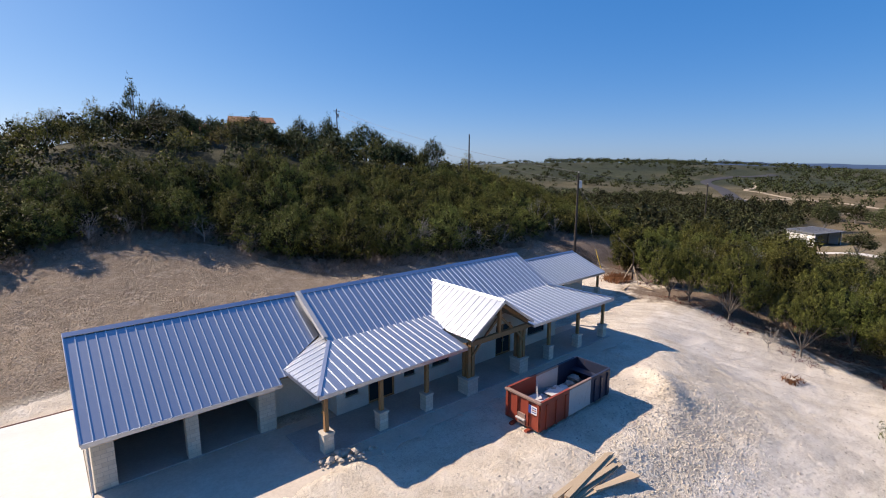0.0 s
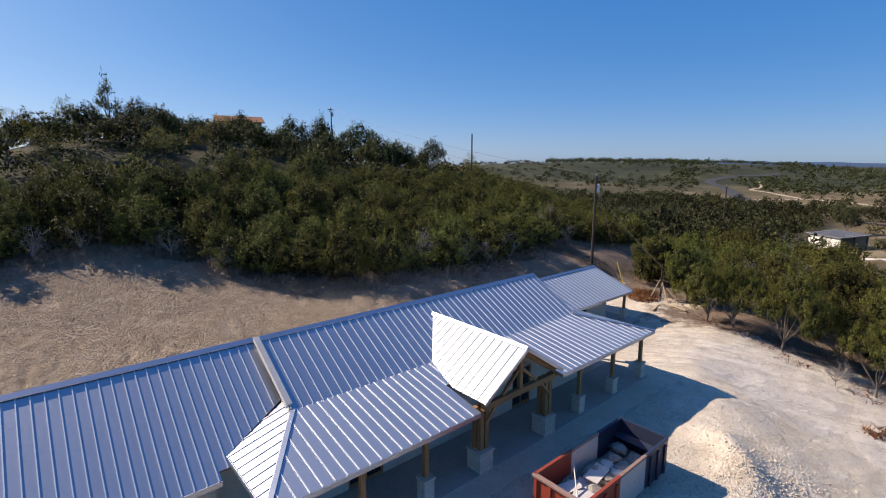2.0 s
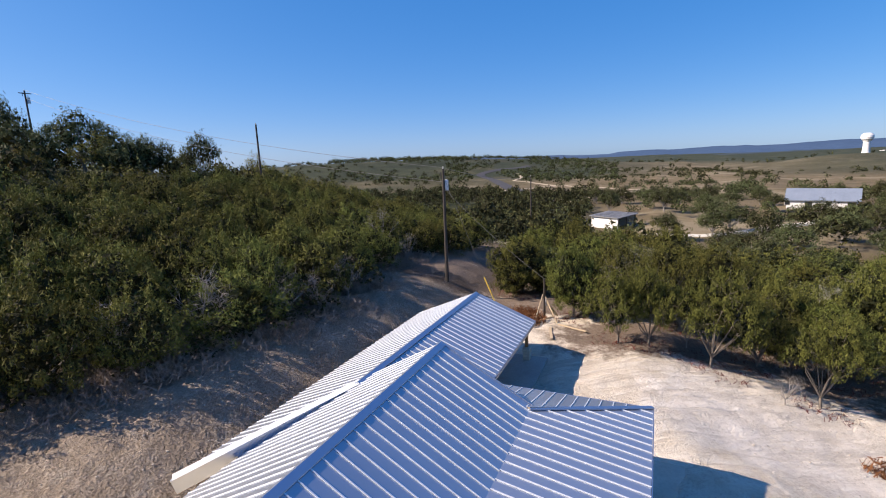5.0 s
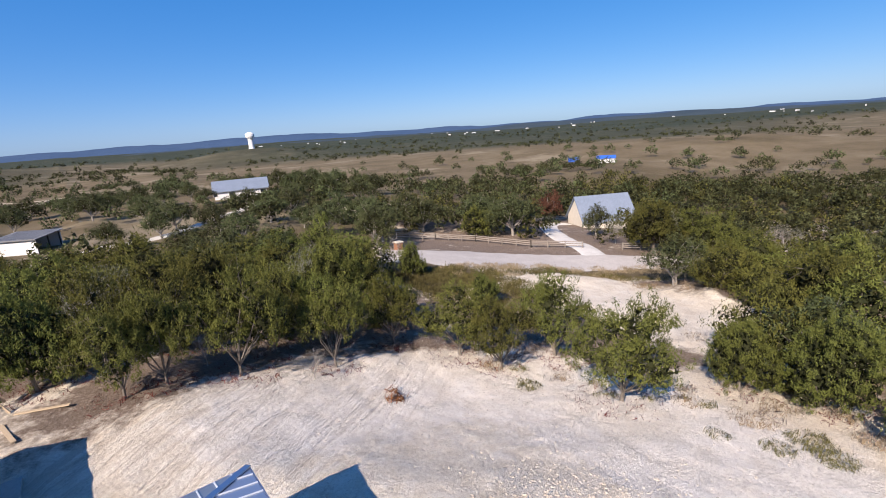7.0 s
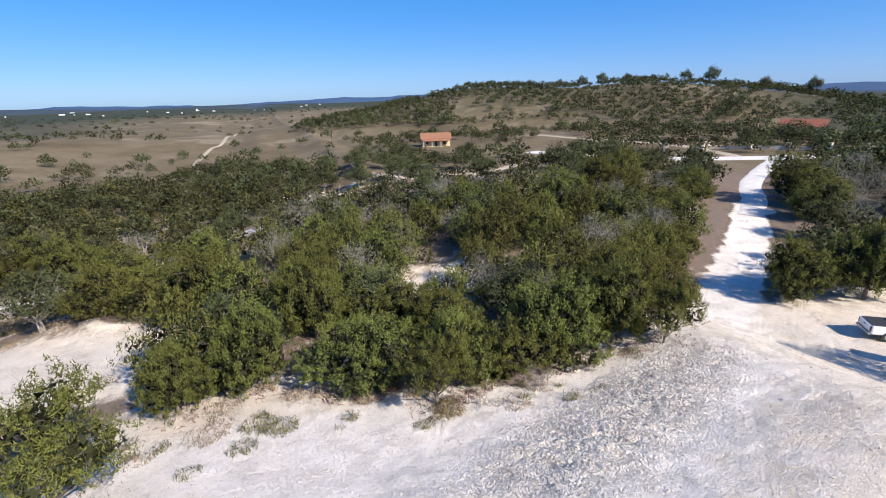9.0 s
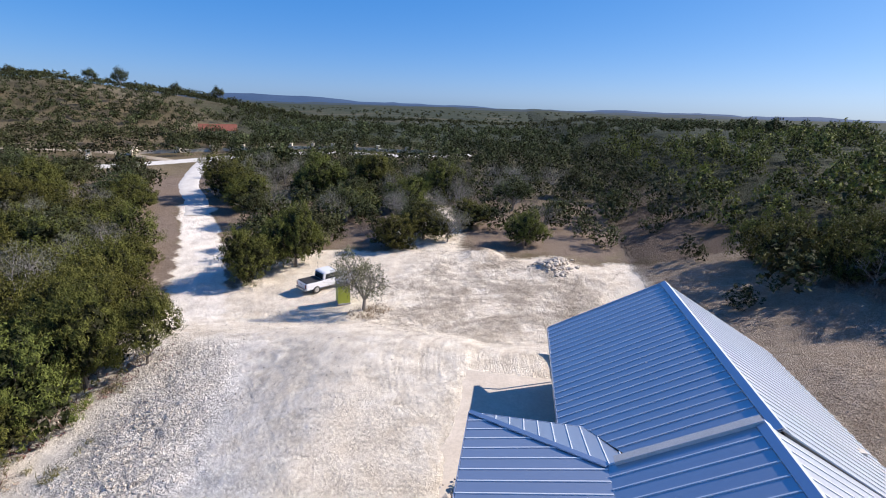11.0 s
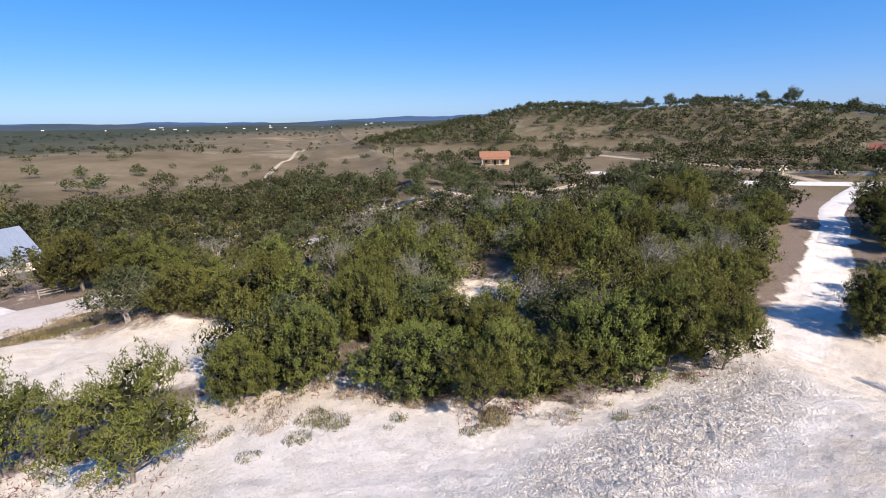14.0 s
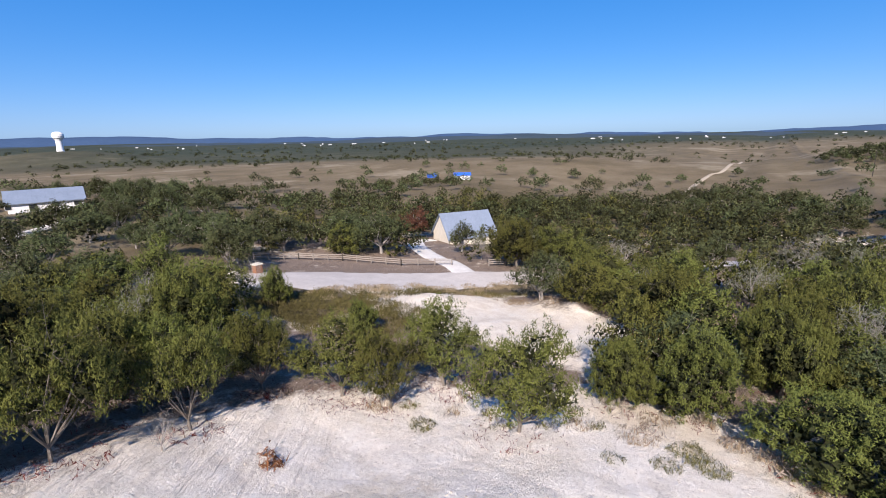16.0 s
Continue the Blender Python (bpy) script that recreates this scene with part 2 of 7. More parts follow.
def stone_material(name, a, b, joint, w=0.42, h=0.2):
    """Coursed pale limestone."""
    m = material(name, a, 0.9)
    n = Net(m)
    p = n.place()
    sep = n.node("SeparateXYZ")
    n.put(p, sep.inputs[0])
    comb = n.node("CombineXYZ")
    n.put(n.math("ADD", sep.outputs[0], sep.outputs[1]), comb.inputs[0])
    n.put(sep.outputs[2], comb.inputs[1])
    br = n.node("TexBrick", Scale=1.0)
    n.put(comb.outputs[0], br.inputs["Vector"])
    br.inputs["Color1"].default_value, br.inputs["Color2"].default_value, br.inputs["Mortar"].default_value = (*a, 1), (*b, 1), (*joint, 1)
    br.inputs["Mortar Size"].default_value = 0.012
    br.inputs["Brick Width"].default_value, br.inputs["Row Height"].default_value = w, h
    f = n.noise(5.0, 5, 0.7, p)
    n.put(n.mix(n.ramp(f, (0.4, grey(0)), (0.7, grey(0.4))), br.outputs[0], tuple(v * 0.75 for v in a)), n.bsdf.inputs["Base Color"])
    n.put(n.bump(n.math("ADD", n.math("MULTIPLY", br.outputs["Fac"], -1.0), n.math("MULTIPLY", f, 0.5)), 0.5, 0.02), n.bsdf.inputs["Normal"])
    return m


def rough_material(name, a, b, scale=1.5, rough=0.9, depth=0.01, spots=None):
    m = material(name, a, rough)
    n = Net(m)
    p = n.place()
    f, g = n.noise(scale, 5, 0.65, p), n.noise(scale * 11, 4, 0.7, p)
    c = n.ramp(f, (0.3, a), (0.7, b))
    c = n.mix(n.ramp(g, (0.35, grey(0.35)), (0.6, grey(0))), c, spots or tuple(v * 0.7 for v in a))
    n.put(c, n.bsdf.inputs["Base Color"])
    n.bsdf.inputs["Specular IOR Level"].default_value = 0.25
    n.put(n.bump(n.math("ADD", f, g), 0.4, depth), n.bsdf.inputs["Normal"])
    return m


def paint_material(name, colour, rust=0.5, rough=0.5):
    """Old paint on steel with rust streaks running down."""
    m = material(name, colour, rough)
    n = Net(m)
    p = n.place()
    f = n.noise(3.0, 6, 0.75, stretched(n, p, 2.2, 2.2, 0.5))
    g = n.noise(14.0, 4, 0.7, p)
    c = n.mix(n.ramp(g, (0.4, grey(0.25)), (0.7, grey(0))), colour, tuple(v * 0.55 for v in colour))
    c = n.mix(n.ramp(f, (0.58, grey(0)), (0.72, grey(rust))), c, (0.13, 0.055, 0.025))
    n.put(c, n.bsdf.inputs["Base Color"])
    n.put(n.bump(f, 0.15, 0.01), n.bsdf.inputs["Normal"])
    return m


def glass_material():
    m = material("window_glass", (0.02, 0.025, 0.03), 0.04)
    m.node_tree.nodes["Principled BSDF"].inputs["Specular IOR Level"].default_value = 0.7
    return m


METAL = metal_material("roof_metal", (0.52, 0.56, 0.62), 0.34)
METAL.node_tree.nodes["Principled BSDF"].inputs["Metallic"].default_value = 0.8
# Paler copy of the roof metal: sun caught on the seams, put into colour.
LITSEAM = metal_material("sunlit_seam", (0.74, 0.77, 0.80), 0.45)
LITSEAM.node_tree.nodes["Principled BSDF"].inputs["Metallic"].default_value = 0.25
TRIMMETAL = metal_material("trim_metal", (0.52, 0.57, 0.66), 0.42)
PALETRIM = rough_material("pale_trim", (0.55, 0.53, 0.50), (0.66, 0.64, 0.60), 2.0, 0.6)
STEEL = metal_material("steel", (0.5, 0.5, 0.5), 0.35)
SOFFIT = rough_material("soffit_board", (0.30, 0.23, 0.15), (0.40, 0.31, 0.21), 3.0)
PLASTER = rough_material("wall_plaster", (0.62, 0.57, 0.48), (0.70, 0.65, 0.56), 1.2)
STONE = stone_material("limestone", (0.62, 0.55, 0.43), (0.72, 0.66, 0.55), (0.50, 0.46, 0.39))
TIMBER = timber_material("cedar_timber", (0.30, 0.155, 0.06), (0.46, 0.26, 0.11))
REDWOOD = timber_material("form_board_wood", (0.20, 0.09, 0.06), (0.30, 0.15, 0.10))
LUMBER = timber_material("raw_lumber", (0.42, 0.32, 0.21), (0.56, 0.45, 0.31))
DARKFRAME = material("dark_frame", (0.03, 0.03, 0.032), 0.4)
GLASS = glass_material()
CONCRETE = rough_material("concrete", (0.36, 0.34, 0.31), (0.47, 0.45, 0.41), 0.7)
NEWCONCRETE = rough_material("new_concrete", (0.60, 0.59, 0.56), (0.70, 0.69, 0.66), 0.5, 0.85, 0.004, (0.55, 0.53, 0.5))
DUSTCONCRETE = rough_material("dusty_forecourt", (0.52, 0.45, 0.36), (0.64, 0.565, 0.47), 0.6, 0.95, 0.02)
PAVED = rough_material("worn_paving", (0.44, 0.40, 0.36), (0.55, 0.51, 0.46), 0.35, 0.95, 0.02)
TRACK = rough_material("crushed_stone", (0.56, 0.53, 0.48), (0.70, 0.68, 0.63), 0.6, 0.95, 0.05)
FIELDTRACK = rough_material("dirt_track", (0.34, 0.28, 0.20), (0.48, 0.41, 0.31), 0.3)
ASPHALT = rough_material("asphalt", (0.045, 0.045, 0.05), (0.07, 0.07, 0.075), 0.2)
PALEROOF = rough_material("pale_roof_sheet", (0.17, 0.21, 0.27), (0.22, 0.26, 0.33), 0.3, 0.45)
GROUND = ground_material()
JUNIPER = leaf_material("juniper_leaf", (0.026, 0.032, 0.009), (0.142, 0.153, 0.037), (0.30, 0.292, 0.082))
OAK = leaf_material("oak_leaf", (0.026, 0.034, 0.014), (0.098, 0.114, 0.048), (0.17, 0.17, 0.085))
GREYLEAF = leaf_material("grey_twig_leaf", (0.11, 0.115, 0.085), (0.19, 0.19, 0.145), (0.28, 0.27, 0.22))
# Inner foliage: the shade in a crown's gaps is put into its dark colour.
SHADELEAF = leaf_material("shaded_inner_foliage", (0.018, 0.02, 0.008), (0.034, 0.037, 0.014), (0.052, 0.05, 0.024))
OLIVELEAF = leaf_material("olive_leaf", (0.11, 0.115, 0.06), (0.19, 0.19, 0.11), (0.27, 0.26, 0.16))
YELLOWLEAF = leaf_material("yellow_leaf", (0.12, 0.115, 0.025), (0.22, 0.195, 0.045), (0.30, 0.25, 0.06))
RUSTLEAF = leaf_material("rust_leaf", (0.08, 0.04, 0.022), (0.14, 0.075, 0.04), (0.18, 0.10, 0.055))
BARK = bark_material("bark", (0.10, 0.085, 0.07), (0.22, 0.19, 0.16))
GREYBARK = bark_material("grey_bark", (0.20, 0.18, 0.16), (0.36, 0.33, 0.30))


# ---- mesh helpers ----
def mesh_of(name, verts, faces, mat, smooth_shade=False):
    me = bpy.data.meshes.new(name)
    me.from_pydata([tuple(v) for v in verts], [], [tuple(f) for f in faces])
    for one in mat if isinstance(mat, (list, tuple)) else [mat]:
        me.materials.append(one)
    if smooth_shade:
        me.polygons.foreach_set("use_smooth", [True] * len(me.polygons))
    me.update()
    return me


def part(name, bm, mat, parent=None, label=""):
    """One mesh object from a bmesh, under a thing or a part."""
    me = bpy.data.meshes.new(name)
    bmesh.ops.recalc_face_normals(bm, faces=bm.faces)
    bm.to_mesh(me)
    bm.free()
    me.materials.append(mat)
    ob = new(name, me)
    ob.parent = parent
    if label:
        ob["label"] = label
    return ob


def thing(name, label, category, at=(0, 0, 0), turn=0.0, group="", kind=""):
    ob = new(name)
    ob.matrix_world = pose(*at, 0, 0, turn)
    ob.empty_display_size = 0.2
    return tagged(ob, label, category, group, kind)


def add_box(bm, x0, y0, z0, x1, y1, z1, m=None):
    """A box between two corners, added to bm."""
    vs = [bm.verts.new((x, y, z)) for z in (z0, z1) for x, y in ((x0, y0), (x1, y0), (x1, y1), (x0, y1))]
    fs = [bm.faces.new([vs[i] for i in f]) for f in ((3, 2, 1, 0), (4, 5, 6, 7), (0, 1, 5, 4), (1, 2, 6, 5), (2, 3, 7, 6), (3, 0, 4, 7))]
    if m is not None:
        bmesh.ops.transform(bm, matrix=m, verts=vs)
    return vs


def boxed(x0, y0, z0, x1, y1, z1, bevel=0.0, m=None):
    bm = bmesh.new()
    add_box(bm, x0, y0, z0, x1, y1, z1, m)
    if bevel:
        bmesh.ops.bevel(bm, geom=bm.edges[:], offset=bevel, segments=2, affect="EDGES", profile=0.6)
    return bm


def add_tube(bm, a, b, ra, rb, n=6):
    a, b = Vector(a), Vector(b)
    q = (b - a).to_track_quat("Z", "Y")
    rings = []
    for p, r in ((a, ra), (b, rb)):
        rings.append([bm.verts.new(p + q @ Vector((r * math.cos(2 * math.pi * i / n), r * math.sin(2 * math.pi * i / n), 0))) for i in range(n)])
    for i in range(n):
        bm.faces.new((rings[0][i], rings[0][(i + 1) % n], rings[1][(i + 1) % n], rings[1][i]))
    if n > 3:
        bm.faces.new(rings[0][::-1])
        bm.faces.new(rings[1])


def prism(bm, profile, axis, a, b):
    """Extrude a closed outline of (u, v) along an axis: 'x' takes (y, z), 'y' takes (x, z), 'z' takes (x, y)."""
    put = {"x": lambda w, u, v: (w, u, v), "y": lambda w, u, v: (u, w, v), "z": lambda w, u, v: (u, v, w)}[axis]
    ra = [bm.verts.new(put(a, u, v)) for u, v in profile]
    rb = [bm.verts.new(put(b, u, v)) for u, v in profile]
    k = len(profile)
    for i in range(k):
        bm.faces.new((ra[i], ra[(i + 1) % k], rb[(i + 1) % k], rb[i]))
    bm.faces.new(ra[::-1])
    bm.faces.new(rb)


# ---- the land ----
def smooth(v, a, b):
    s = np.clip((v - a) / (b - a), 0.0, 1.0)
    return s * s * (3 - 2 * s)


def turned(x, y, cx, cy, turn):
    c, s = math.cos(radians(turn)), math.sin(radians(turn))
    return (x - cx) * c + (y - cy) * s, -(x - cx) * s + (y - cy) * c


def bump(x, y, cx, cy, rx, ry, turn=0.0, power=2.0):
    u, v = turned(x, y, cx, cy, turn)
    return np.exp(-0.5 * (np.abs(u / rx) ** power + np.abs(v / ry) ** power))


def heap(x, y, ax, ay, bx, by, high, wide):
    """A long heap along the line from a to b."""
    dx, dy = bx - ax, by - ay
    t = np.clip(((x - ax) * dx + (y - ay) * dy) / (dx * dx + dy * dy), 0, 1)
    d = np.hypot(x - ax - t * dx, y - ay - t * dy) / wide
    return high * np.exp(-d ** 1.7)


def height(x, y):
    """The lie of the land: a level pad, a wooded hill behind it, a slope down in front and far ridges."""
    x, y = np.asarray(x, float), np.asarray(y, float)
    r = np.hypot(x - 10, y)
    # fall of the land in front of the pad
    edge = -7.0 + 7.0 * smooth(x, 17, 30) - 3.0 * smooth(-x, 5, 22)
    d = np.maximum(edge - y, 0.0)
    z = -6.2 * (1 - np.exp(-d * d / (d + 3.0) / 15.0)) * (1 - 0.72 * smooth(-x, 2, 26)) + (1.0 - 3.2 * smooth(x, 12, 32) * (1 - smooth(x, 90, 130))) * smooth(-y, 32, 58)
    z = z - 5.5 * smooth(x, 34, 125) * smooth(y, -30, 10)
    z = z - 4.5 * smooth(-y, 60, 112) * (1 - smooth(-x, -10, 40))
    # and towards the track in the west
    z = z - 4.3 * smooth(-x, 12, 25) * (1 - smooth(y, 12, 40)) + 3.6 * smooth(-x, 45, 150) * (1 - smooth(y, 0, 60))
    # wooded hill behind the house
    w = smooth(y, 12, 88)
    crest = 12.3 + 5.0 * np.exp(-0.5 * ((x - 4) / 16) ** 2) - 5.0 * smooth(-x, 0, 45)
    toe = 0.7 * smooth(y, 13, 19) + 1.7 * smooth(y, 12.5, 20) * smooth(x, 6, 20) * (1 - smooth(x, 55, 80))
    z = z + (crest * w + toe) * (1 - smooth(x, 62, 150)) * (1 - 0.75 * smooth(y, 105, 260))
    # the wide valley
    out = smooth(r, 130, 420)
    z = z - 4.0 * out - 9.0 * smooth(r, 420, 900)
    # hill to the south-west, knolls to the east, far ridges all round
    z = z + out * (25.5 + 1.6 * np.sin(x / 23 + 1.3 * np.sin(y / 31))) * bump(x, y, -205, -300, 134, 72, -37, 3.6)
    z = z + 33 * smooth(r, 300, 700) * bump(x, y, 760, 380, 430, 190, -22, 2.4) + 22 * smooth(r, 500, 800) * bump(x, y, 967, -297, 130, 90)
    z = z + 9 * out * bump(x, y, 140, -330, 150, 60, 20)
    # spoil heaps on the pad
    z = z + heap(x, y, 18.0, -6.6, 16.4, -8.3, 0.55, 0.9) + heap(x, y, 15.4, -9.0, 13.2, -9.6, 0.25, 1.0)
    z = z + heap(x, y, 13.0, -11.5, 9.5, -9.2, 0.25, 1.2)
    z = z + heap(x, y, 28.4, -50.0, 32.6, -53.0, 1.4, 2.2) + heap(x, y, 41.5, -46.5, 45.5, -44.0, 0.8, 2.4)
    z = z + heap(x, y, -44.5, -4.5, -45.5, -3.0, 1.0, 1.4) + heap(x, y, -57.0, -19.5, -58.5, -19.0, 1.7, 2.2) + heap(x, y, -41.5, 4.0, -43.5, 6.0, 0.9, 1.3)
    a = np.arctan2(y, x - 10)
    far = smooth(r, 1500, 4300)
    z = z + far * (7 + 6 * np.sin(3 * a + 1) + 5 * np.sin(7 * a + r / 900) + 4 * np.sin(17 * a + r / 500))
    return z


def axis_steps(lo, fine_lo, fine_hi, hi, step, reach, grow=1.08):
    """Grid lines: fine near the bank of fill, even over the pad, then ever wider."""
    mid = list(np.arange(lo, fine_lo - 0.01, step)) + list(np.arange(fine_lo, fine_hi - 0.01, step / 2)) + list(np.arange(fine_hi, hi + step / 2, step))
    left, right, d = [], [], step
    while not right or right[-1] < reach:
        d *= grow
        right.append((right[-1] if right else mid[-1]) + d)
        left.append((left[-1] if left else mid[0]) - d)
    return np.array(left[::-1] + mid + right)


def wave(x, y, k, seed):
    """Cheap smooth random field between -1 and 1 with wavelength about 6 / k."""
    s = seed * 1.37
    return (np.sin(k * x + 1.7 * np.sin(0.61 * k * y + s) + s) * np.sin(0.93 * k * y + 1.5 * np.sin(0.7 * k * x + 2 * s)) +
            0.5 * np.sin(2.1 * k * (0.8 * x + 0.6 * y) + 1.3 * np.sin(1.7 * k * (0.6 * x - 0.8 * y)) + 3 * s)) / 1.5


def on_slab(x, y):
    return smooth(x, -21.5, -20) * (1 - smooth(x, 23, 24.5)) * smooth(y, -2.2, -1.2) * (1 - smooth(y, 13, 14.5)) + \
        smooth(x, 23, 24.5) * (1 - smooth(x, 33.5, 35)) * smooth(y, 4.5, 5.5) * (1 - smooth(y, 15, 16))


def bank(x, y):
    """Where the pushed-out fill at the rim of the pad shows the ridges of the dozer's tracks."""
    return bump(x, y, -3.8, -16.3, 7.6, 2.3, 21, 3.0)


def relief(x, y):
    """Small unevenness of the bare ground: lumps, ruts, wheel tracks and clods."""
    z = 0.09 * wave(x, y, 0.5, 1) + 0.05 * wave(x, y, 1.6, 2) + 0.028 * wave(x, y, 4.2, 3)
    u, v = turned(x, y, 32, -4, -52)
    ruts = bump(x, y, 33, -4, 14, 5, -52, 4.0)
    z = z - 0.07 * ruts * np.maximum(np.sin(v * 4.2 + 0.6 * np.sin(u * 0.3)), 0) ** 2
    u, v = turned(x, y, -4, -16.3, 30)
    comb = 1 - np.abs(np.sin(2.1 * u + 0.35 * v + 1.0 * wave(x, y, 0.6, 17) + 0.8 * wave(x, y, 1.9, 18)))
    crumbs = np.maximum(wave(x, y, 5.5, 33), 0) + 0.7 * np.maximum(wave(y, x, 8.0, 34), 0)
    z = z + bank(x, y) * (0.20 + 0.10 * crumbs - 0.22 * comb ** 2)
    swing = np.hypot(x + 13, y - 7)
    z = z - 0.10 * bump(x, y, -32, 1, 12, 10, 0, 4.0) * np.maximum(np.sin(swing * 2.9 + 1.5 * wave(x, y, 0.12, 31)), 0) ** 3
    clod = np.sin(x * 127.1 + y * 311.7) * 43758.5453
    z = z + 0.05 * (clod - np.floor(clod) - 0.5) * (0.5 + 0.5 * wave(x, y, 0.4, 14))
    u, v = turned(x, y, -12, -4, 20)
    z = z + 0.035 * bump(x, y, -22, -3, 14, 9, 0, 4.0) * wave(x * 1.0 + 0.3 * y, y * 2.6, 1.1, 7)
    comb = np.sin(2.3 * (x * 0.85 + y * 0.5) + 1.5 * np.sin(0.7 * y) + 1.1 * wave(x, y, 0.7, 23))
    z = z - 0.16 * bump(x, y, 0, 23, 24, 9, 0, 4.0) * (1 - np.abs(comb)) ** 2 * np.clip(0.7 + 0.7 * wave(x, y, 0.5, 25), 0.1, 1.3)
    return z


def rim(x):
    """The southern rim of the bare pad, where the trees begin."""
    return -21.5 - 4.5 * smooth(x, 2, 14) + 5.0 * smooth(x, 18, 26) + 15.0 * smooth(x, 33, 42) - 6.0 * smooth(-x, 8, 16)


def treeline(x):
    return 20.0 + 19.5 * np.exp(-((x + 3) / np.where(x < -3, 28.0, 13.0)) ** 2) + 3.0 * smooth(x, 36, 42) * (1 - smooth(x, 48, 56))


TRACK_LINE = ((-2, -9), (-16, -21.8), (-29, -31), (-41, -39.2), (-51.5, -47), (-60, -53.5))


def soil_masks(x, y):
    """Share of dry grass, of dark litter under trees, of packed white soil and of far forest."""
    r = np.hypot(x - 10, y)
    j = 2.5 * wave(x, y, 0.35, 4)
    inside = smooth(y - rim(x) + j, -3, 3) * smooth(treeline(x) + 1.5 - y + j, -2, 2) * (1 - smooth(x + j, 38, 46)) * smooth(x + j, -50, -40)
    inside = np.maximum(inside, 0.75 * bump(x, y, -62, -14, 22, 4.5, 14, 4.0))
    lot = np.maximum(bump(x, y, 34.5, -42.5, 14, 6.5, -8, 4.0), bump(x, y, 16, -26, 6, 4, 0, 4.0))
    lot = np.maximum(lot, bump(x, y, -2.5, -43, 6.5, 4.6, 0, 4.0))
    bare = np.clip(inside + lot, 0, 1)
    woods = (1 - smooth(r - 60 * smooth(y, 10, 40), 105, 150)) * (1 - bare)
    litter = woods * np.clip(0.72 + 0.18 * wave(x, y, 0.5, 6) + 0.5 * smooth(y, 15, 25), 0, 1)
    litter = np.maximum(litter, 0.75 * bump(x, y, 40, -2, 3.5, 9, 25, 4.0))
    litter = litter * (1 - smooth(x, 75, 95) * smooth(y, -60, -45))
    field = smooth(r, 95, 150)
    grass = np.clip(np.maximum(field, (0.62 + 0.33 * smooth(-x, 25, 50)) * (1 - bare) * (1 - litter * (1 - smooth(-x, 25, 50)))), 0, 1)
    grass = np.maximum(grass, 0.8 * smooth(x, 70, 85) * smooth(y, -60, -48) * (1 - smooth(y, 0, 20)))
    verge = np.maximum(bump(x, y, 47.5, -52.0, 18, 3.2, 40, 4.0), bump(x, y, 56.6, -33, 9, 6, 0, 4.0))
    grass, litter = np.maximum(grass, 0.95 * verge), litter * (1 - verge)
    track = np.full(np.shape(x), 99.0)
    for (ax, ay), (bx, by) in zip(TRACK_LINE, TRACK_LINE[1:]):
        t = np.clip(((x - ax) * (bx - ax) + (y - ay) * (by - ay)) / ((bx - ax) ** 2 + (by - ay) ** 2), 0, 1)
        track = np.minimum(track, np.hypot(x - ax - t * (bx - ax), y - ay - t * (by - ay)))
    on = 1 - smooth(track + 0.5 * wave(x, y, 1.1, 9), 1.7, 3.2)
    grass, litter = grass * (1 - on), litter * (1 - on)
    pale = np.maximum(on * (0.35 + 0.6 * smooth(-x, 14, 34)), bump(x, y, 10, -14, 24, 7, -8, 4.0) * 0.35 + 0.3 * bump(x, y, -12, -22, 16, 6, 30, 4.0))
    pale = np.maximum(pale, np.maximum(0.9 * bump(x, y, 16, -19, 17, 6, -4, 4.0), np.maximum(0.85 * bump(x, y, -4, -17, 11, 5.5, 21, 4.0), 0.85 * bump(x, y, 32, -10, 5.5, 9, 0, 4.0))))
    az = np.degrees(np.arctan2(y, x - 10))
    patchy = 0.75 + 0.5 * wave(x, y, 0.018, 12)
    west = smooth(r, 130, 210) * smooth(np.abs(az), 149, 156) * patchy + 0.8 * np.maximum(smooth(r, 430, 560) * smooth(az, -6, 6), (1 - smooth(r, 200, 300)) * smooth(r, 90, 130) * smooth(az, 6, 14)) * patchy * (1 - smooth(az, 70, 100))
    west = west + 0.55 * bump(x, y, -205, -300, 150, 85, -37, 4.0) * (0.8 + 0.6 * wave(x, y, 0.05, 4))
    hill = 0.9 * smooth(y - treeline(x), 2, 9) * (1 - smooth(x, 150, 220)) * smooth(y, 22, 30)
    side = 0.75 * smooth(r, 60, 90) * smooth(az, 3, 9) * (1 - smooth(az, 60, 80)) * (0.75 + 0.5 * wave(x, y, 0.03, 15)) * (1 - bump(x, y, 330, 45, 130, 45, 10, 4.0))
    rise = 0.75 * smooth(np.abs(az), 142, 150) * smooth(r, 70, 110) * patchy
    far = np.clip(hill + side + rise + west + smooth(r, 1100, 2200) + 0.9 * smooth(r, 550, 800) * bump(np.degrees(np.arctan2(y, x - 10)), 0 * x, -42, 0, 31, 1, 0, 6.0), 0, 1)
    return np.stack([grass, litter, np.clip(pale, 0, 1), far], -1)


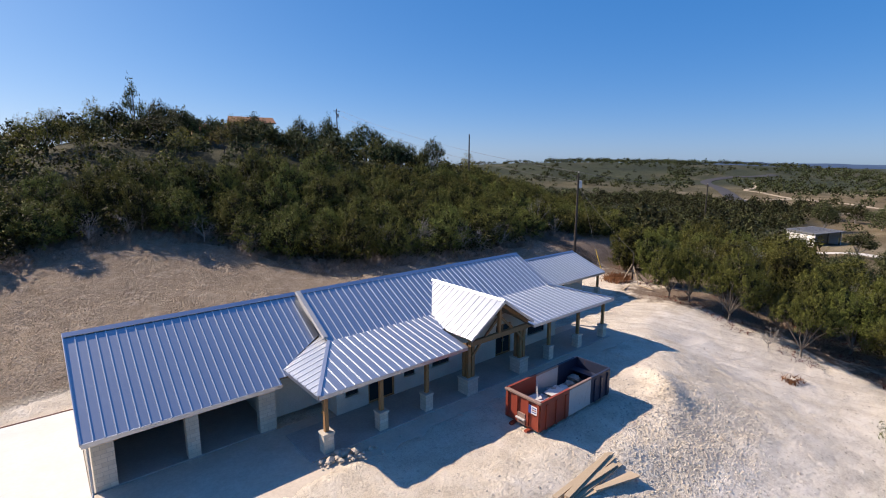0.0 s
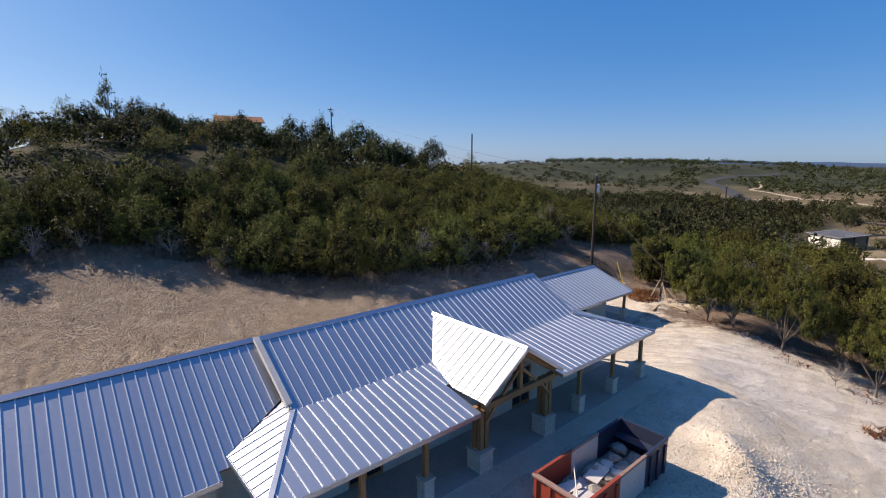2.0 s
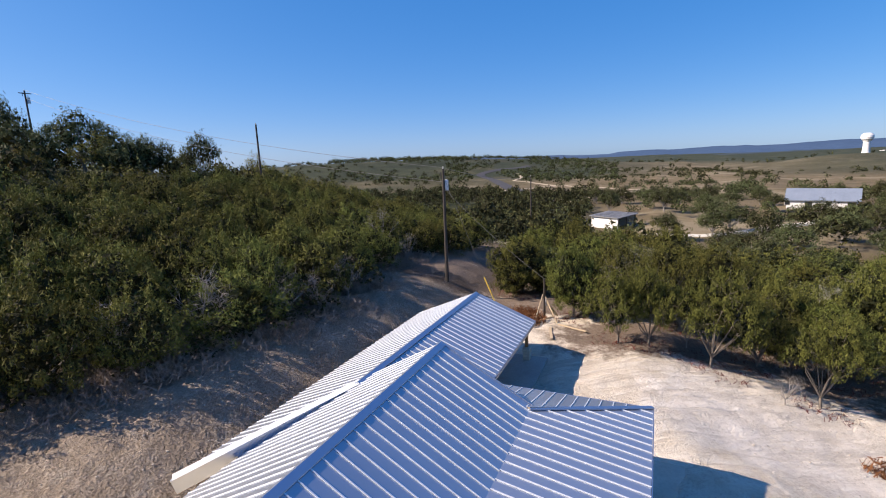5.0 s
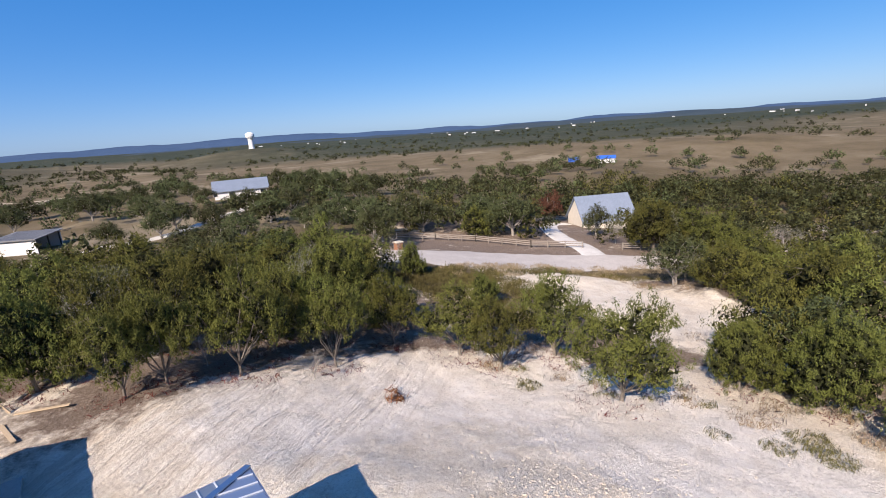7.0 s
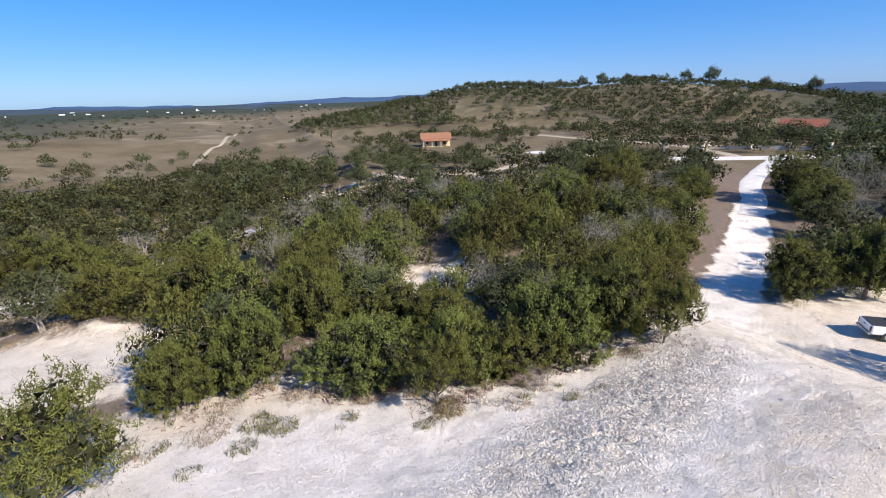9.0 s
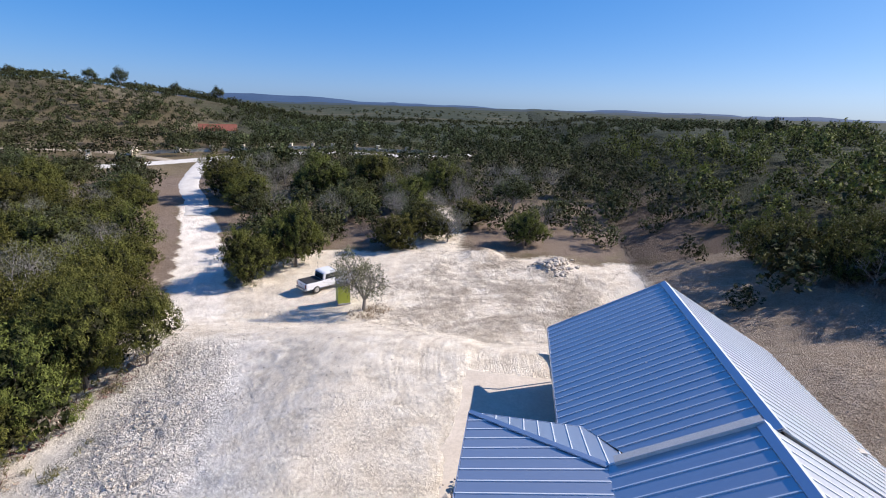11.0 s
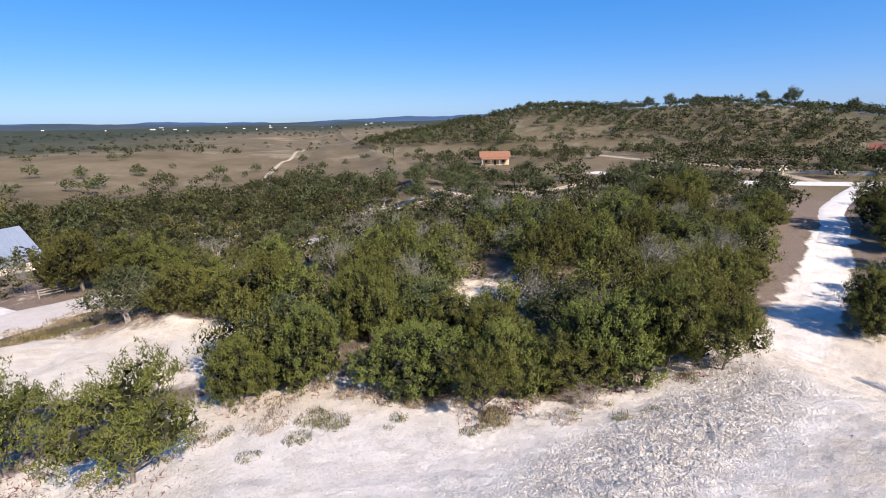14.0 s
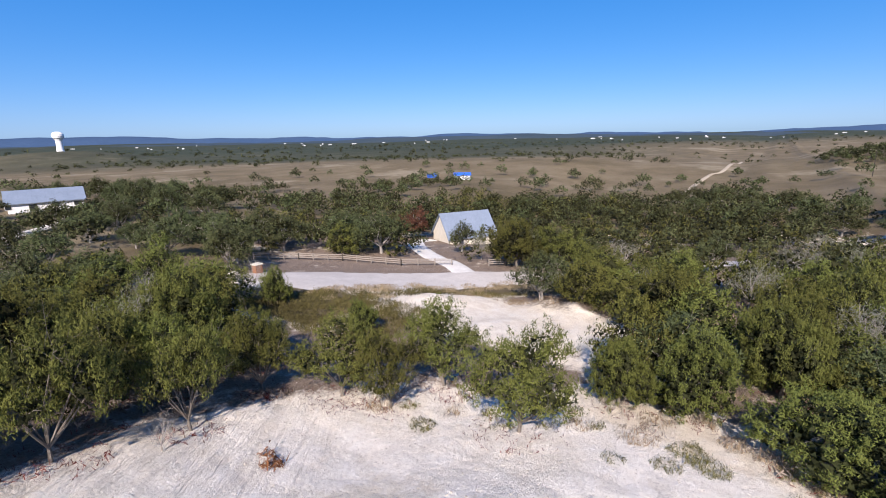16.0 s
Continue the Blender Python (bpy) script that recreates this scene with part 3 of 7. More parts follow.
def ground_sheet():
    xs, ys = axis_steps(-32, -14, 9, 44, 0.36, 7000), axis_steps(-25, -21, -9, 34, 0.36, 7000)
    X, Y = np.meshgrid(xs, ys)
    near = 1 - smooth(np.hypot(X - 5, Y), 50, 90)
    Z = height(X, Y) + relief(X, Y) * near * (1 - np.clip(on_slab(X, Y), 0, 1)) - 0.22 * np.clip(on_slab(X, Y), 0, 1)
    nx, ny = len(xs), len(ys)
    co = np.stack([X, Y, Z], -1).reshape(-1, 3)
    i = np.arange(nx * ny).reshape(ny, nx)
    quads = np.stack([i[:-1, :-1], i[:-1, 1:], i[1:, 1:], i[1:, :-1]], -1).reshape(-1, 4)
    me = bpy.data.meshes.new("ground")
    me.vertices.add(len(co))
    me.vertices.foreach_set("co", co.ravel())
    me.loops.add(quads.size)
    me.loops.foreach_set("vertex_index", quads.ravel())
    me.polygons.add(len(quads))
    me.polygons.foreach_set("loop_start", np.arange(0, quads.size, 4))
    me.update(calc_edges=True)
    me.polygons.foreach_set("use_smooth", [True] * len(quads))
    soil = me.color_attributes.new("soil", "FLOAT_COLOR", "POINT")
    masks = soil_masks(co[:, 0], co[:, 1])
    soil.data.foreach_set("color", masks.astype(np.float32).ravel())
    x, y = co[:, 0], co[:, 1]
    rub = me.color_attributes.new("wear", "FLOAT_COLOR", "POINT")
    east = bump(x, y, 32, -3, 15, 6.5, -52, 4.0)
    ring = 0.85 * bump(x, y, -26, -2, 15, 12, 0, 4.0)
    front = 0.6 * np.maximum(0.5 * bump(x, y, -10, -14, 10, 5, 36, 4.0), bump(x, y, -50, -46, 50, 8, 36, 4.0))
    cut = 0.85 * smooth(y, 13.5, 16.5) * (1 - smooth(x, 42, 52)) * (1 - smooth(y, 50, 60)) + 0.45 * bump(x, y, -32, 0, 15, 13, 0, 4.0) + 0.1 * bump(x, y, 12, -20, 26, 5, 0, 4.0)
    rub.data.foreach_set("color", np.stack([east, ring, front, cut], -1).astype(np.float32).ravel())
    # Where the bank's painted clod shade and its bump teeth lie.
    clod_shade = me.attributes.new("bank_mask", "FLOAT", "POINT")
    clod_shade.data.foreach_set("value", bank(x, y).astype(np.float32))
    me.materials.append(GROUND)
    ob = new("ground", me)
    return tagged(ob, "pale crushed limestone ground with dry grassland and hills beyond", "ground", kind="structure")


def ribbon(name, line, wide, mat, label, lift=0.07, step=1.5):
    """A road along a line of (x, y), laid on the land."""
    pts = [np.array(p, float) for p in line]
    path = []
    for k in range(len(pts) - 1):
        p0, p1, p2, p3 = pts[max(k - 1, 0)], pts[k], pts[k + 1], pts[min(k + 2, len(pts) - 1)]
        n = max(2, int(np.linalg.norm(p2 - p1) / step))
        for t in np.arange(n) / n:
            path.append(0.5 * (2 * p1 + (p2 - p0) * t + (2 * p0 - 5 * p1 + 4 * p2 - p3) * t * t + (3 * p1 - p0 - 3 * p2 + p3) * t ** 3))
    path = np.array(path + [pts[-1]])
    way = np.gradient(path, axis=0)
    way /= np.linalg.norm(way, axis=1, keepdims=True)
    side = np.stack([-way[:, 1], way[:, 0]], 1)
    cols = 7
    if isinstance(wide, tuple):
        wide = np.interp([np.argmin(np.hypot(*(np.array(pts) - q).T)) for q in path], range(len(pts)), wide)
        wide = np.convolve(np.pad(wide, 4, "edge"), np.ones(9) / 9, "valid")
    edge = 1 + 0.10 * wave(path[:, 0], path[:, 1], 0.9, 5)
    verts = []
    for c in range(cols):
        q = path + side * (wide / 2 * (2 * c / (cols - 1) - 1) * edge)[:, None]
        z = height(q[:, 0], q[:, 1]) + lift - (0.25 if c in (0, cols - 1) else 0.0) + 0.03 * wave(q[:, 0], q[:, 1], 2.0, c)
        verts.append(np.column_stack([q, z]))
    verts = np.stack(verts, 1)
    n = len(path)
    faces = [(r * cols + c, r * cols + c + 1, (r + 1) * cols + c + 1, (r + 1) * cols + c) for r in range(n - 1) for c in range(cols - 1)]
    return tagged(new(name, mesh_of(name, verts.reshape(-1, 3), faces, mat, True)), label, "road", kind="structure")


ground_sheet()
ribbon("road", [(71.5, -33), (64.8, -40), (58.4, -46.6), (53.6, -51.8), (46, -59.6), (39.2, -65.5), (24.3, -78), (8, -90)], (10.0, 15.5, 17.0, 14.0, 10.4, 7.6, 7.6, 7.6), PAVED, "worn pale paved road with gravel edges", 0.1)
ribbon("road_track", [(-56, -50.5), (-65, -57), (-79, -68.5), (-106, -83)], 4.8, TRACK, "white crushed stone track through the junipers", 0.08)
ribbon("road_cross", [(-70, -140), (-78, -120), (-88, -100), (-101, -87), (-116, -75), (-126, -63), (-131, -50), (-134, -38), (-138, -15)], 7.0, TRACK, "pale unpaved road past stone gates", 0.12, 4)
ribbon("road_lane", [(-78, -121), (-64, -123), (-43, -112), (-32, -108)], 3.4, FIELDTRACK, "pale unpaved lane over brown grass", 0.12, 4)
ribbon("road_gate", [(-101, -90), (-106, -106), (-109, -126), (-104, -155), (-103, -193)], 3.4, FIELDTRACK, "pale unpaved lane past a gate", 0.14, 4)
ribbon("road_ranch", [(43, -231), (44, -263), (42, -310), (37, -347), (40, -555)], 2.2, FIELDTRACK, "pale ranch track over the brown pasture", 0.3, 6)
ribbon("road_barn", [(108, 9), (113, 5), (118, -6), (124, -16), (140, -31), (160, -46)], 3.6, TRACK, "pale gravel drive to a barn", 0.15, 4)
ribbon("road_drive", [(50.5, -60.5), (55.5, -64.3), (61.5, -67.2), (67.5, -71.8), (73, -77), (76.5, -82.5), (75.5, -87)], 4.4, TRACK, "pale gravel drive to a house", 0.12)
ribbon("highway", [(250, 45), (285, 71), (335, 94), (390, 116), (460, 148), (525, 184), (600, 183), (640, 170), (690, 168)], 10.0, ASPHALT, "winding dark asphalt highway in the valley", 0.6, 10)
for line in ([(205, 30), (213, 40), (224, 36), (234, 27), (262, 16), (300, 6)], [(300, 96), (366, 67), (352, 52), (344, 40), (320, 26), (307, 20), (290, -6)], [(560, 150), (500, 130), (455, 125), (430, 105), (366, 67)]):
    ribbon("road_field", line, 3.6, FIELDTRACK, "pale dirt road over the brown field", 0.4, 6)


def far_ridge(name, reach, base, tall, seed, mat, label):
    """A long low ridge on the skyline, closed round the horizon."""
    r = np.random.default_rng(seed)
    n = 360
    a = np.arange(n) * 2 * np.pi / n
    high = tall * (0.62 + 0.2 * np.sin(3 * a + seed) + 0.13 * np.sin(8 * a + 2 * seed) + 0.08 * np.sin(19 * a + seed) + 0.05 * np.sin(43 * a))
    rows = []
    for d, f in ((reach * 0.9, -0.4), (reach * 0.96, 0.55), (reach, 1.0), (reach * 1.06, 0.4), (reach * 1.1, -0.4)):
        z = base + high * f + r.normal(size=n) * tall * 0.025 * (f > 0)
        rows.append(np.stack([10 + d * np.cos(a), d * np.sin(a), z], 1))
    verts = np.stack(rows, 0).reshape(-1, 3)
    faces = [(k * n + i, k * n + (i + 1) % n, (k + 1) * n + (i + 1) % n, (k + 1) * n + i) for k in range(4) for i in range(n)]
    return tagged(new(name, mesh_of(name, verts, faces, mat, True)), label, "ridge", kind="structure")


# Distance haze is mixed into the base colours of both skylines as blue.
far_ridge("backdrop_ridge", 4450, -30, 82, 2, rough_material("hazed_ridge_woods", (0.038, 0.075, 0.145), (0.05, 0.09, 0.165), 0.004), "low wooded ridge tinted blue for distance haze")
far_ridge("backdrop_hills", 3300, -35, 44, 5, rough_material("hazed_hill_woods", (0.03, 0.05, 0.066), (0.05, 0.068, 0.08), 0.006), "low dark wooded hills far off, tinted for distance haze")


# ---- the house ----
def clip_strip(poly, a, b):
    """The part of a convex outline of (u, v) with a <= u <= b."""
    for lim, sign in ((a, 1), (b, -1)):
        out = []
        for k in range(len(poly)):
            p, q = poly[k], poly[(k + 1) % len(poly)]
            dp, dq = sign * (p[0] - lim), sign * (q[0] - lim)
            if dp >= 0:
                out.append(p)
            if dp * dq < 0:
                t = dp / (dp - dq)
                out.append((p[0] + t * (q[0] - p[0]), p[1] + t * (q[1] - p[1])))
        poly = out
        if len(poly) < 3:
            return []
    return poly


def roof_plane(parent, name, corners, along, width=0.46, thick=0.14, label=""):
    """A metal roof plane: a deck below, and seamed panels above, each a piece. corners in order; along: the way of the eave."""
    o = Vector(corners[0])
    u = Vector(along).normalized()
    nrm = (Vector(corners[1]) - o).cross(Vector(corners[2]) - o).normalized()
    if nrm.z < 0:
        nrm = -nrm
    v = nrm.cross(u)
    flat = [((Vector(c) - o).dot(u), (Vector(c) - o).dot(v)) for c in corners]
    to = lambda a, b, h: o + u * a + v * b + nrm * h
    bm = bmesh.new()
    top = [bm.verts.new(to(a, b, -0.02)) for a, b in flat]
    low = [bm.verts.new(to(a, b, -thick)) for a, b in flat]
    bm.faces.new(top)
    bm.faces.new(low[::-1])
    for k in range(len(flat)):
        j = (k + 1) % len(flat)
        bm.faces.new((top[k], low[k], low[j], top[j]))
    deck = part(name, bm, SOFFIT, parent, label)
    lo, hi = min(a for a, b in flat), max(a for a, b in flat)
    n = max(1, round((hi - lo) / width))
    step = (hi - lo) / n
    for k in range(n):
        a, b = lo + k * step, lo + (k + 1) * step
        piece = clip_strip(flat, a, b - 0.003)
        if len(piece) < 3:
            continue
        bm = bmesh.new()
        top = [bm.verts.new(to(p, q, 0.006)) for p, q in piece]
        low = [bm.verts.new(to(p, q, -0.016)) for p, q in piece]
        bm.faces.new(top)
        for i in range(len(piece)):
            j = (i + 1) % len(piece)
            bm.faces.new((top[i], low[i], low[j], top[j]))
        rib = clip_strip(flat, a, a + 0.034)
        if len(rib) >= 3:
            top = [bm.verts.new(to(p, q, 0.036)) for p, q in rib]
            low = [bm.verts.new(to(p, q, 0.0)) for p, q in rib]
            bm.faces.new(top)
            for i in range(len(rib)):
                j = (i + 1) % len(rib)
                bm.faces.new((top[i], low[i], low[j], top[j]))
            bm.faces.ensure_lookup_table()
            for f in bm.faces[-len(rib) - 1:]:
                f.material_index = 1
        part("roof_panel", bm, METAL, deck).data.materials.append(LITSEAM)
    return deck


def trim(parent, a, b, wide, high, mat, name="trim", drop=0.0):
    """A straight strip from a to b: eave edges, ridge caps, hip caps."""
    a, b = Vector(a), Vector(b)
    d = b - a
    q = d.to_track_quat("X", "Z").to_matrix().to_4x4()
    bm = boxed(0, -wide / 2, -high / 2 - drop, d.length, wide / 2, high / 2 - drop, 0.008, Matrix.Translation(a) @ q)
    return part(name, bm, mat, parent)


def ridge_cap(parent, a, b, slope_a, slope_b, wide=0.2):
    """A folded metal cap over a ridge that runs along x or y."""
    a, b = Vector(a), Vector(b)
    d = (b - a).normalized()
    side = Vector((0, 0, 1)).cross(d).normalized()
    bm = bmesh.new()
    rows = []
    for p in (a, b):
        rows.append([bm.verts.new(p + side * s + Vector((0, 0, h))) for s, h in
                     ((-wide, 0.06 - wide * slope_a), (0, 0.085), (wide, 0.06 - wide * slope_b), (wide, 0.03 - wide * slope_b), (0, 0.04), (-wide, 0.03 - wide * slope_a))])
    for i in range(6):
        j = (i + 1) % 6
        bm.faces.new((rows[0][i], rows[0][j], rows[1][j], rows[1][i]))
    bm.faces.new(rows[0][::-1])
    bm.faces.new(rows[1])
    return part("ridge_cap", bm, TRIMMETAL, parent)


def wall_with_holes(name, axis, at, thick, lo, hi, z0, z1, holes, mat, parent):
    """A wall along x (axis 'x', at that y) or y, with openings (lo, hi, z0, z1) cut through."""
    bm = bmesh.new()
    cuts = sorted({lo, hi, *[h[0] for h in holes], *[h[1] for h in holes]})
    for a, b in zip(cuts, cuts[1:]):
        spans, here = [(z0, z1)], [h for h in holes if h[0] <= a and h[1] >= b]
        for h in here:
            spans = [s for lo_, hi_ in spans for s in ((lo_, min(hi_, h[2])), (max(lo_, h[3]), hi_)) if s[1] - s[0] > 1e-4]
        for s0, s1 in spans:
            if axis == "x":
                add_box(bm, a, at, s0, b, at + thick, s1)
            else:
                add_box(bm, at, a, s0, at + thick, b, s1)
    bmesh.ops.remove_doubles(bm, verts=bm.verts[:], dist=0.0005)
    return part(name, bm, mat, parent)


def window_unit(parent, x0, x1, z0, z1, y, mullions=1, door=False):
    bm = bmesh.new()
    w = 0.07 if not door else 0.11
    for a, b, c, d in ((x0, x1, z0, z0 + w), (x0, x1, z1 - w, z1), (x0, x0 + w, z0 + w, z1 - w), (x1 - w, x1, z0 + w, z1 - w)):
        add_box(bm, a, y + 0.02, c, b, y + 0.1, d)
    for k in range(mullions):
        m = x0 + (x1 - x0) * (k + 1) / (mullions + 1)
        add_box(bm, m - w / 2, y + 0.021, z0 + w, m + w / 2, y + 0.099, z1 - w)
    frame_ = part("door" if door else "window", bm, TIMBER if door else DARKFRAME, parent, "timber framed glass double door" if door else "dark framed window")
    part("pane", boxed(x0 + w / 2, y + 0.05, z0 + w / 2, x1 - w / 2, y + 0.058, z1 - w / 2), GLASS, frame_)
    if door:
        for s in (-0.09, 0.09):
            m = (x0 + x1) / 2 + s
            part("handle", boxed(m - 0.015, y - 0.04, z0 + 0.95, m + 0.015, y + 0.02, z0 + 1.15, 0.008), STEEL, frame_)
    else:
        part("sill", boxed(x0 - 0.06, y - 0.05, z0 - 0.08, x1 + 0.06, y + 0.09, z0 - 0.004, 0.01), STONE, frame_)
    return frame_


def porch_post(parent, x, y, top, base=0.52, post=0.2, cluster=1):
    """A timber post on a block of pale limestone with a cap."""
    h = base / 2
    part("stone_base", boxed(x - h, y - h, -0.05, x + h, y + h, 0.9, 0.015), STONE, parent)
    part("base_cap", boxed(x - h - 0.04, y - h - 0.04, 0.9, x + h + 0.04, y + h + 0.04, 1.0, 0.015), STONE, parent)
    offs = [(0, 0)] if cluster == 1 else [(-0.16, -0.16), (0.16, -0.16), (0.16, 0.16), (-0.16, 0.16)]
    for dx, dy in offs:
        part("post", boxed(x + dx - post / 2, y + dy - post / 2, 1.0, x + dx + post / 2, y + dy + post / 2, top, 0.012), TIMBER, parent)


def build_house():
    h = thing("ranch_house", "long single storey house with seamed metal roof and timber porch", "house")
    RZ, RY, BZ, BY, EZ, EY = 5.97, 6.95, 3.95, 3.31, 3.215, -0.86
    L, R = 0.0, 19.67
    gs, gy, gz = 0.583, 2.29, 2.79
    # main roof and its back
    roof_plane(h, "main_roof", [(L, BY, BZ), (R, BY, BZ), (R, RY, RZ), (L, RY, RZ)], (1, 0, 0), label="bluish seamed metal roof plane")
    roof_plane(h, "back_roof", [(R, RY, RZ), (R, 13.4, 2.41), (L, 13.4, 2.41), (L, RY, RZ)], (-1, 0, 0), label="sunlit seamed metal roof plane")
    # porch roof with its hips
    hl, hr = (-2.62, EY, EZ), (22.35, EY, EZ)
    roof_plane(h, "porch_roof", [hl, (6.65, EY, EZ), (6.65, BY, BZ), (L + 0.05, BY, BZ)], (1, 0, 0), label="low seamed metal porch roof")
    roof_plane(h, "porch_roof", [(12.45, EY, EZ), hr, (19.35, BY, BZ), (12.45, BY, BZ)], (1, 0, 0), label="low seamed metal porch roof")
    roof_plane(h, "porch_roof", [(6.65, EY + 2.3, EZ + 2.3 * 0.1764), (12.45, EY + 2.3, EZ + 2.3 * 0.1764), (12.45, BY, BZ), (6.65, BY, BZ)], (1, 0, 0), label="low seamed metal porch roof")
    roof_plane(h, "hip_roof", [(-2.62, 3.1, EZ), hl, (0.05, BY, BZ), (0.05, 4.35, BZ)], (0, -1, 0), label="sunlit triangular metal hip roof")
    roof_plane(h, "hip_roof", [hr, (22.35, 5.3, EZ), (19.7, 5.3, BZ), (19.35, BY, BZ)], (0, 1, 0), label="triangular metal hip roof")
    # entry gable
    gx, gz0, gslope, half, gf = 9.55, 5.40, 0.66, 2.78, -0.98
    low = gz0 - gslope * half
    ye = EY + (low - EZ) / 0.1764
    yb = RY - (RZ - gz0) / 0.555
    xv = (gz0 - BZ) / gslope
    for s in (-1, 1):
        roof_plane(h, "gable_roof", [(gx + s * half, gf, low + 0.03), (gx, gf, gz0 + 0.03), (gx, yb, gz0 + 0.03), (gx + s * xv, BY, BZ + 0.03), (gx + s * half, ye, low + 0.03)],
                   (0, 1, 0), 0.5, 0.12, "white sunlit gable roof plane over the entry")
        trim(h, (gx + s * half, gf - 0.01, low - 0.04), (gx, gf - 0.01, gz0 - 0.04), 0.05, 0.16, TRIMMETAL, "rake_trim")
    ridge_cap(h, (gx, gf, gz0 + 0.03), (gx, yb, gz0 + 0.03), gslope, gslope, 0.14)
    # open timber truss under the gable
    ty = -0.55
    part("tie_beam", boxed(7.05, ty - 0.12, 3.02, 12.1, ty + 0.12, 3.32, 0.015), TIMBER, h)
    part("king_post", boxed(gx - 0.1, ty - 0.1, 3.322, gx + 0.1, ty + 0.1, gz0 - 0.32, 0.01), TIMBER, h)
    for s in (-1, 1):
        trim(h, (gx + s * (half - 0.15), ty, low - 0.12), (gx, ty, gz0 - 0.22), 0.2, 0.22, TIMBER, "rafter")
        trim(h, (gx + s * 1.2, ty, 3.35), (gx + s * 0.15, ty, 4.25), 0.12, 0.14, TIMBER, "strut")
        trim(h, (gx + s * 2.35 - s * 0.05, ty, 2.3), (gx + s * 1.65, ty, 3.0), 0.12, 0.13, TIMBER, "brace")
    # garage roof
    G0 = -11.06
    ry, rz = 7.47, 5.80
    roof_plane(h, "garage_roof", [(G0, gy, gz), (-3.05, gy, gz), (-3.05, 2.62, gz + 0.19), (-2.55, 2.62, gz + 0.19), (-2.55, 3.1, EZ), (0.0, 4.4, 4.02), (0.0, ry, rz), (G0, ry, rz)], (1, 0, 0), 0.40, 0.14, "seamed metal garage roof plane")
    roof_plane(h, "garage_back_roof", [(0.0, ry, rz), (0.0, 12.7, 2.75), (G0, 12.7, 2.75), (G0, ry, rz)], (-1, 0, 0), 0.40, 0.14, "sunlit seamed metal garage roof plane")
    trim(h, (L - 0.02, BY + 0.2, BZ + 0.14), (L - 0.02, RY, RZ + 0.02), 0.26, 0.2, PALETRIM, "rake_trim")
    # east wing
    er, ez, ee = 10.42, 4.10, 33.1
    roof_plane(h, "wing_roof", [(20.0, 6.33, 2.47), (ee, 6.33, 2.47), (ee, er, ez), (20.0, er, ez)], (1, 0, 0), label="bluish seamed metal wing roof")
    roof_plane(h, "wing_back_roof", [(ee, er, ez), (ee, 14.9, 2.22), (13.2, 14.9, 2.22), (18.8, er, ez + 0.02)], (-1, 0, 0), label="sunlit seamed metal wing roof")
    trim(h, (18.7, er + 0.06, ez), (13.2, 14.9, 2.23), 0.1, 0.6, METAL, "valley_flashing", 0.3)
    trim(h, (18.9, er, ez + 0.06), (13.3, 14.9, 2.28), 0.42, 0.02, LITSEAM, "valley_cap")
    # caps and edges
    ridge_cap(h, (L - 0.03, RY, RZ), (R + 0.05, RY, RZ), 0.55, 0.55)
    ridge_cap(h, (G0 - 0.03, ry, rz), (0.0, ry, rz), 0.58, 0.58)
    ridge_cap(h, (18.7, er, ez + 0.03), (ee + 0.03, er, ez), 0.4, 0.42)
    for a, b in ((hl, (0.05, BY, BZ)), (hr, (19.35, BY, BZ))):
        trim(h, Vector(a) + Vector((0, 0, 0.045)), Vector(b) + Vector((0, 0, 0.045)), 0.2, 0.05, TRIMMETAL, "hip_cap")
    for a, b in ((hl, (6.6, EY, EZ)), ((12.5, EY, EZ), hr), ((G0, gy, gz), (-3.05, gy, gz)), ((24.2, 6.33, 2.47), (ee, 6.33, 2.47)), (hr, (22.35, 5.3, EZ)), ((-2.62, 3.1, EZ), hl)):
        a, b = Vector(a), Vector(b)
        out = (b - a).cross(Vector((0, 0, 1))).normalized() * 0.03
        trim(h, a + out, b + out, 0.035, 0.2, TRIMMETAL, "eave_trim", 0.09)
    trim(h, (ee + 0.02, 6.33, 2.47), (ee + 0.02, er, ez), 0.04, 0.2, TRIMMETAL, "rake_trim", 0.05)
    trim(h, (G0 - 0.02, gy, gz), (G0 - 0.02, ry, rz), 0.04, 0.2, TRIMMETAL, "rake_trim", 0.05)
    trim(h, (R + 0.02, BY, BZ), (R + 0.02, RY, RZ), 0.04, 0.2, TRIMMETAL, "rake_trim", 0.05)
    # walls
    fy = 2.35
    wall_with_holes("wall", "x", fy, 0.22, -0.1, 19.4, 0.0, 3.62, [(0.45, 1.25, 0.9, 2.1), (1.9, 3.7, 0.0, 2.15), (4.4, 5.2, 0.9, 2.1), (6.6, 8.0, 0.9, 2.1), (12.4, 14.0, 0.0, 2.3), (15.9, 17.9, 0.75, 2.1)], PLASTER, h)
    for x0, x1, m in ((0.45, 1.25, 0), (4.4, 5.2, 0), (6.6, 8.0, 1), (15.9, 17.9, 1)):
        window_unit(h, x0, x1, 0.9 if x0 < 15 else 0.75, 2.1, fy + 0.05, m)
    for x0, x1, t in ((1.9, 3.7, 2.15), (12.4, 14.0, 2.3)):
        window_unit(h, x0, x1, 0.0, t, fy + 0.05, 1, True)
    wall_with_holes("wall", "x", 12.0, 0.22, -10.7, 19.4, 0.0, 3.05, [], PLASTER, h)
    wall_with_holes("wall", "y", 19.18, 0.22, fy + 0.222, 11.998, 0.0, 3.4, [], PLASTER, h)
    wall_with_holes("wall", "y", -0.1, 0.22, fy + 0.222, 4.3, 0.0, 3.7, [], PLASTER, h)
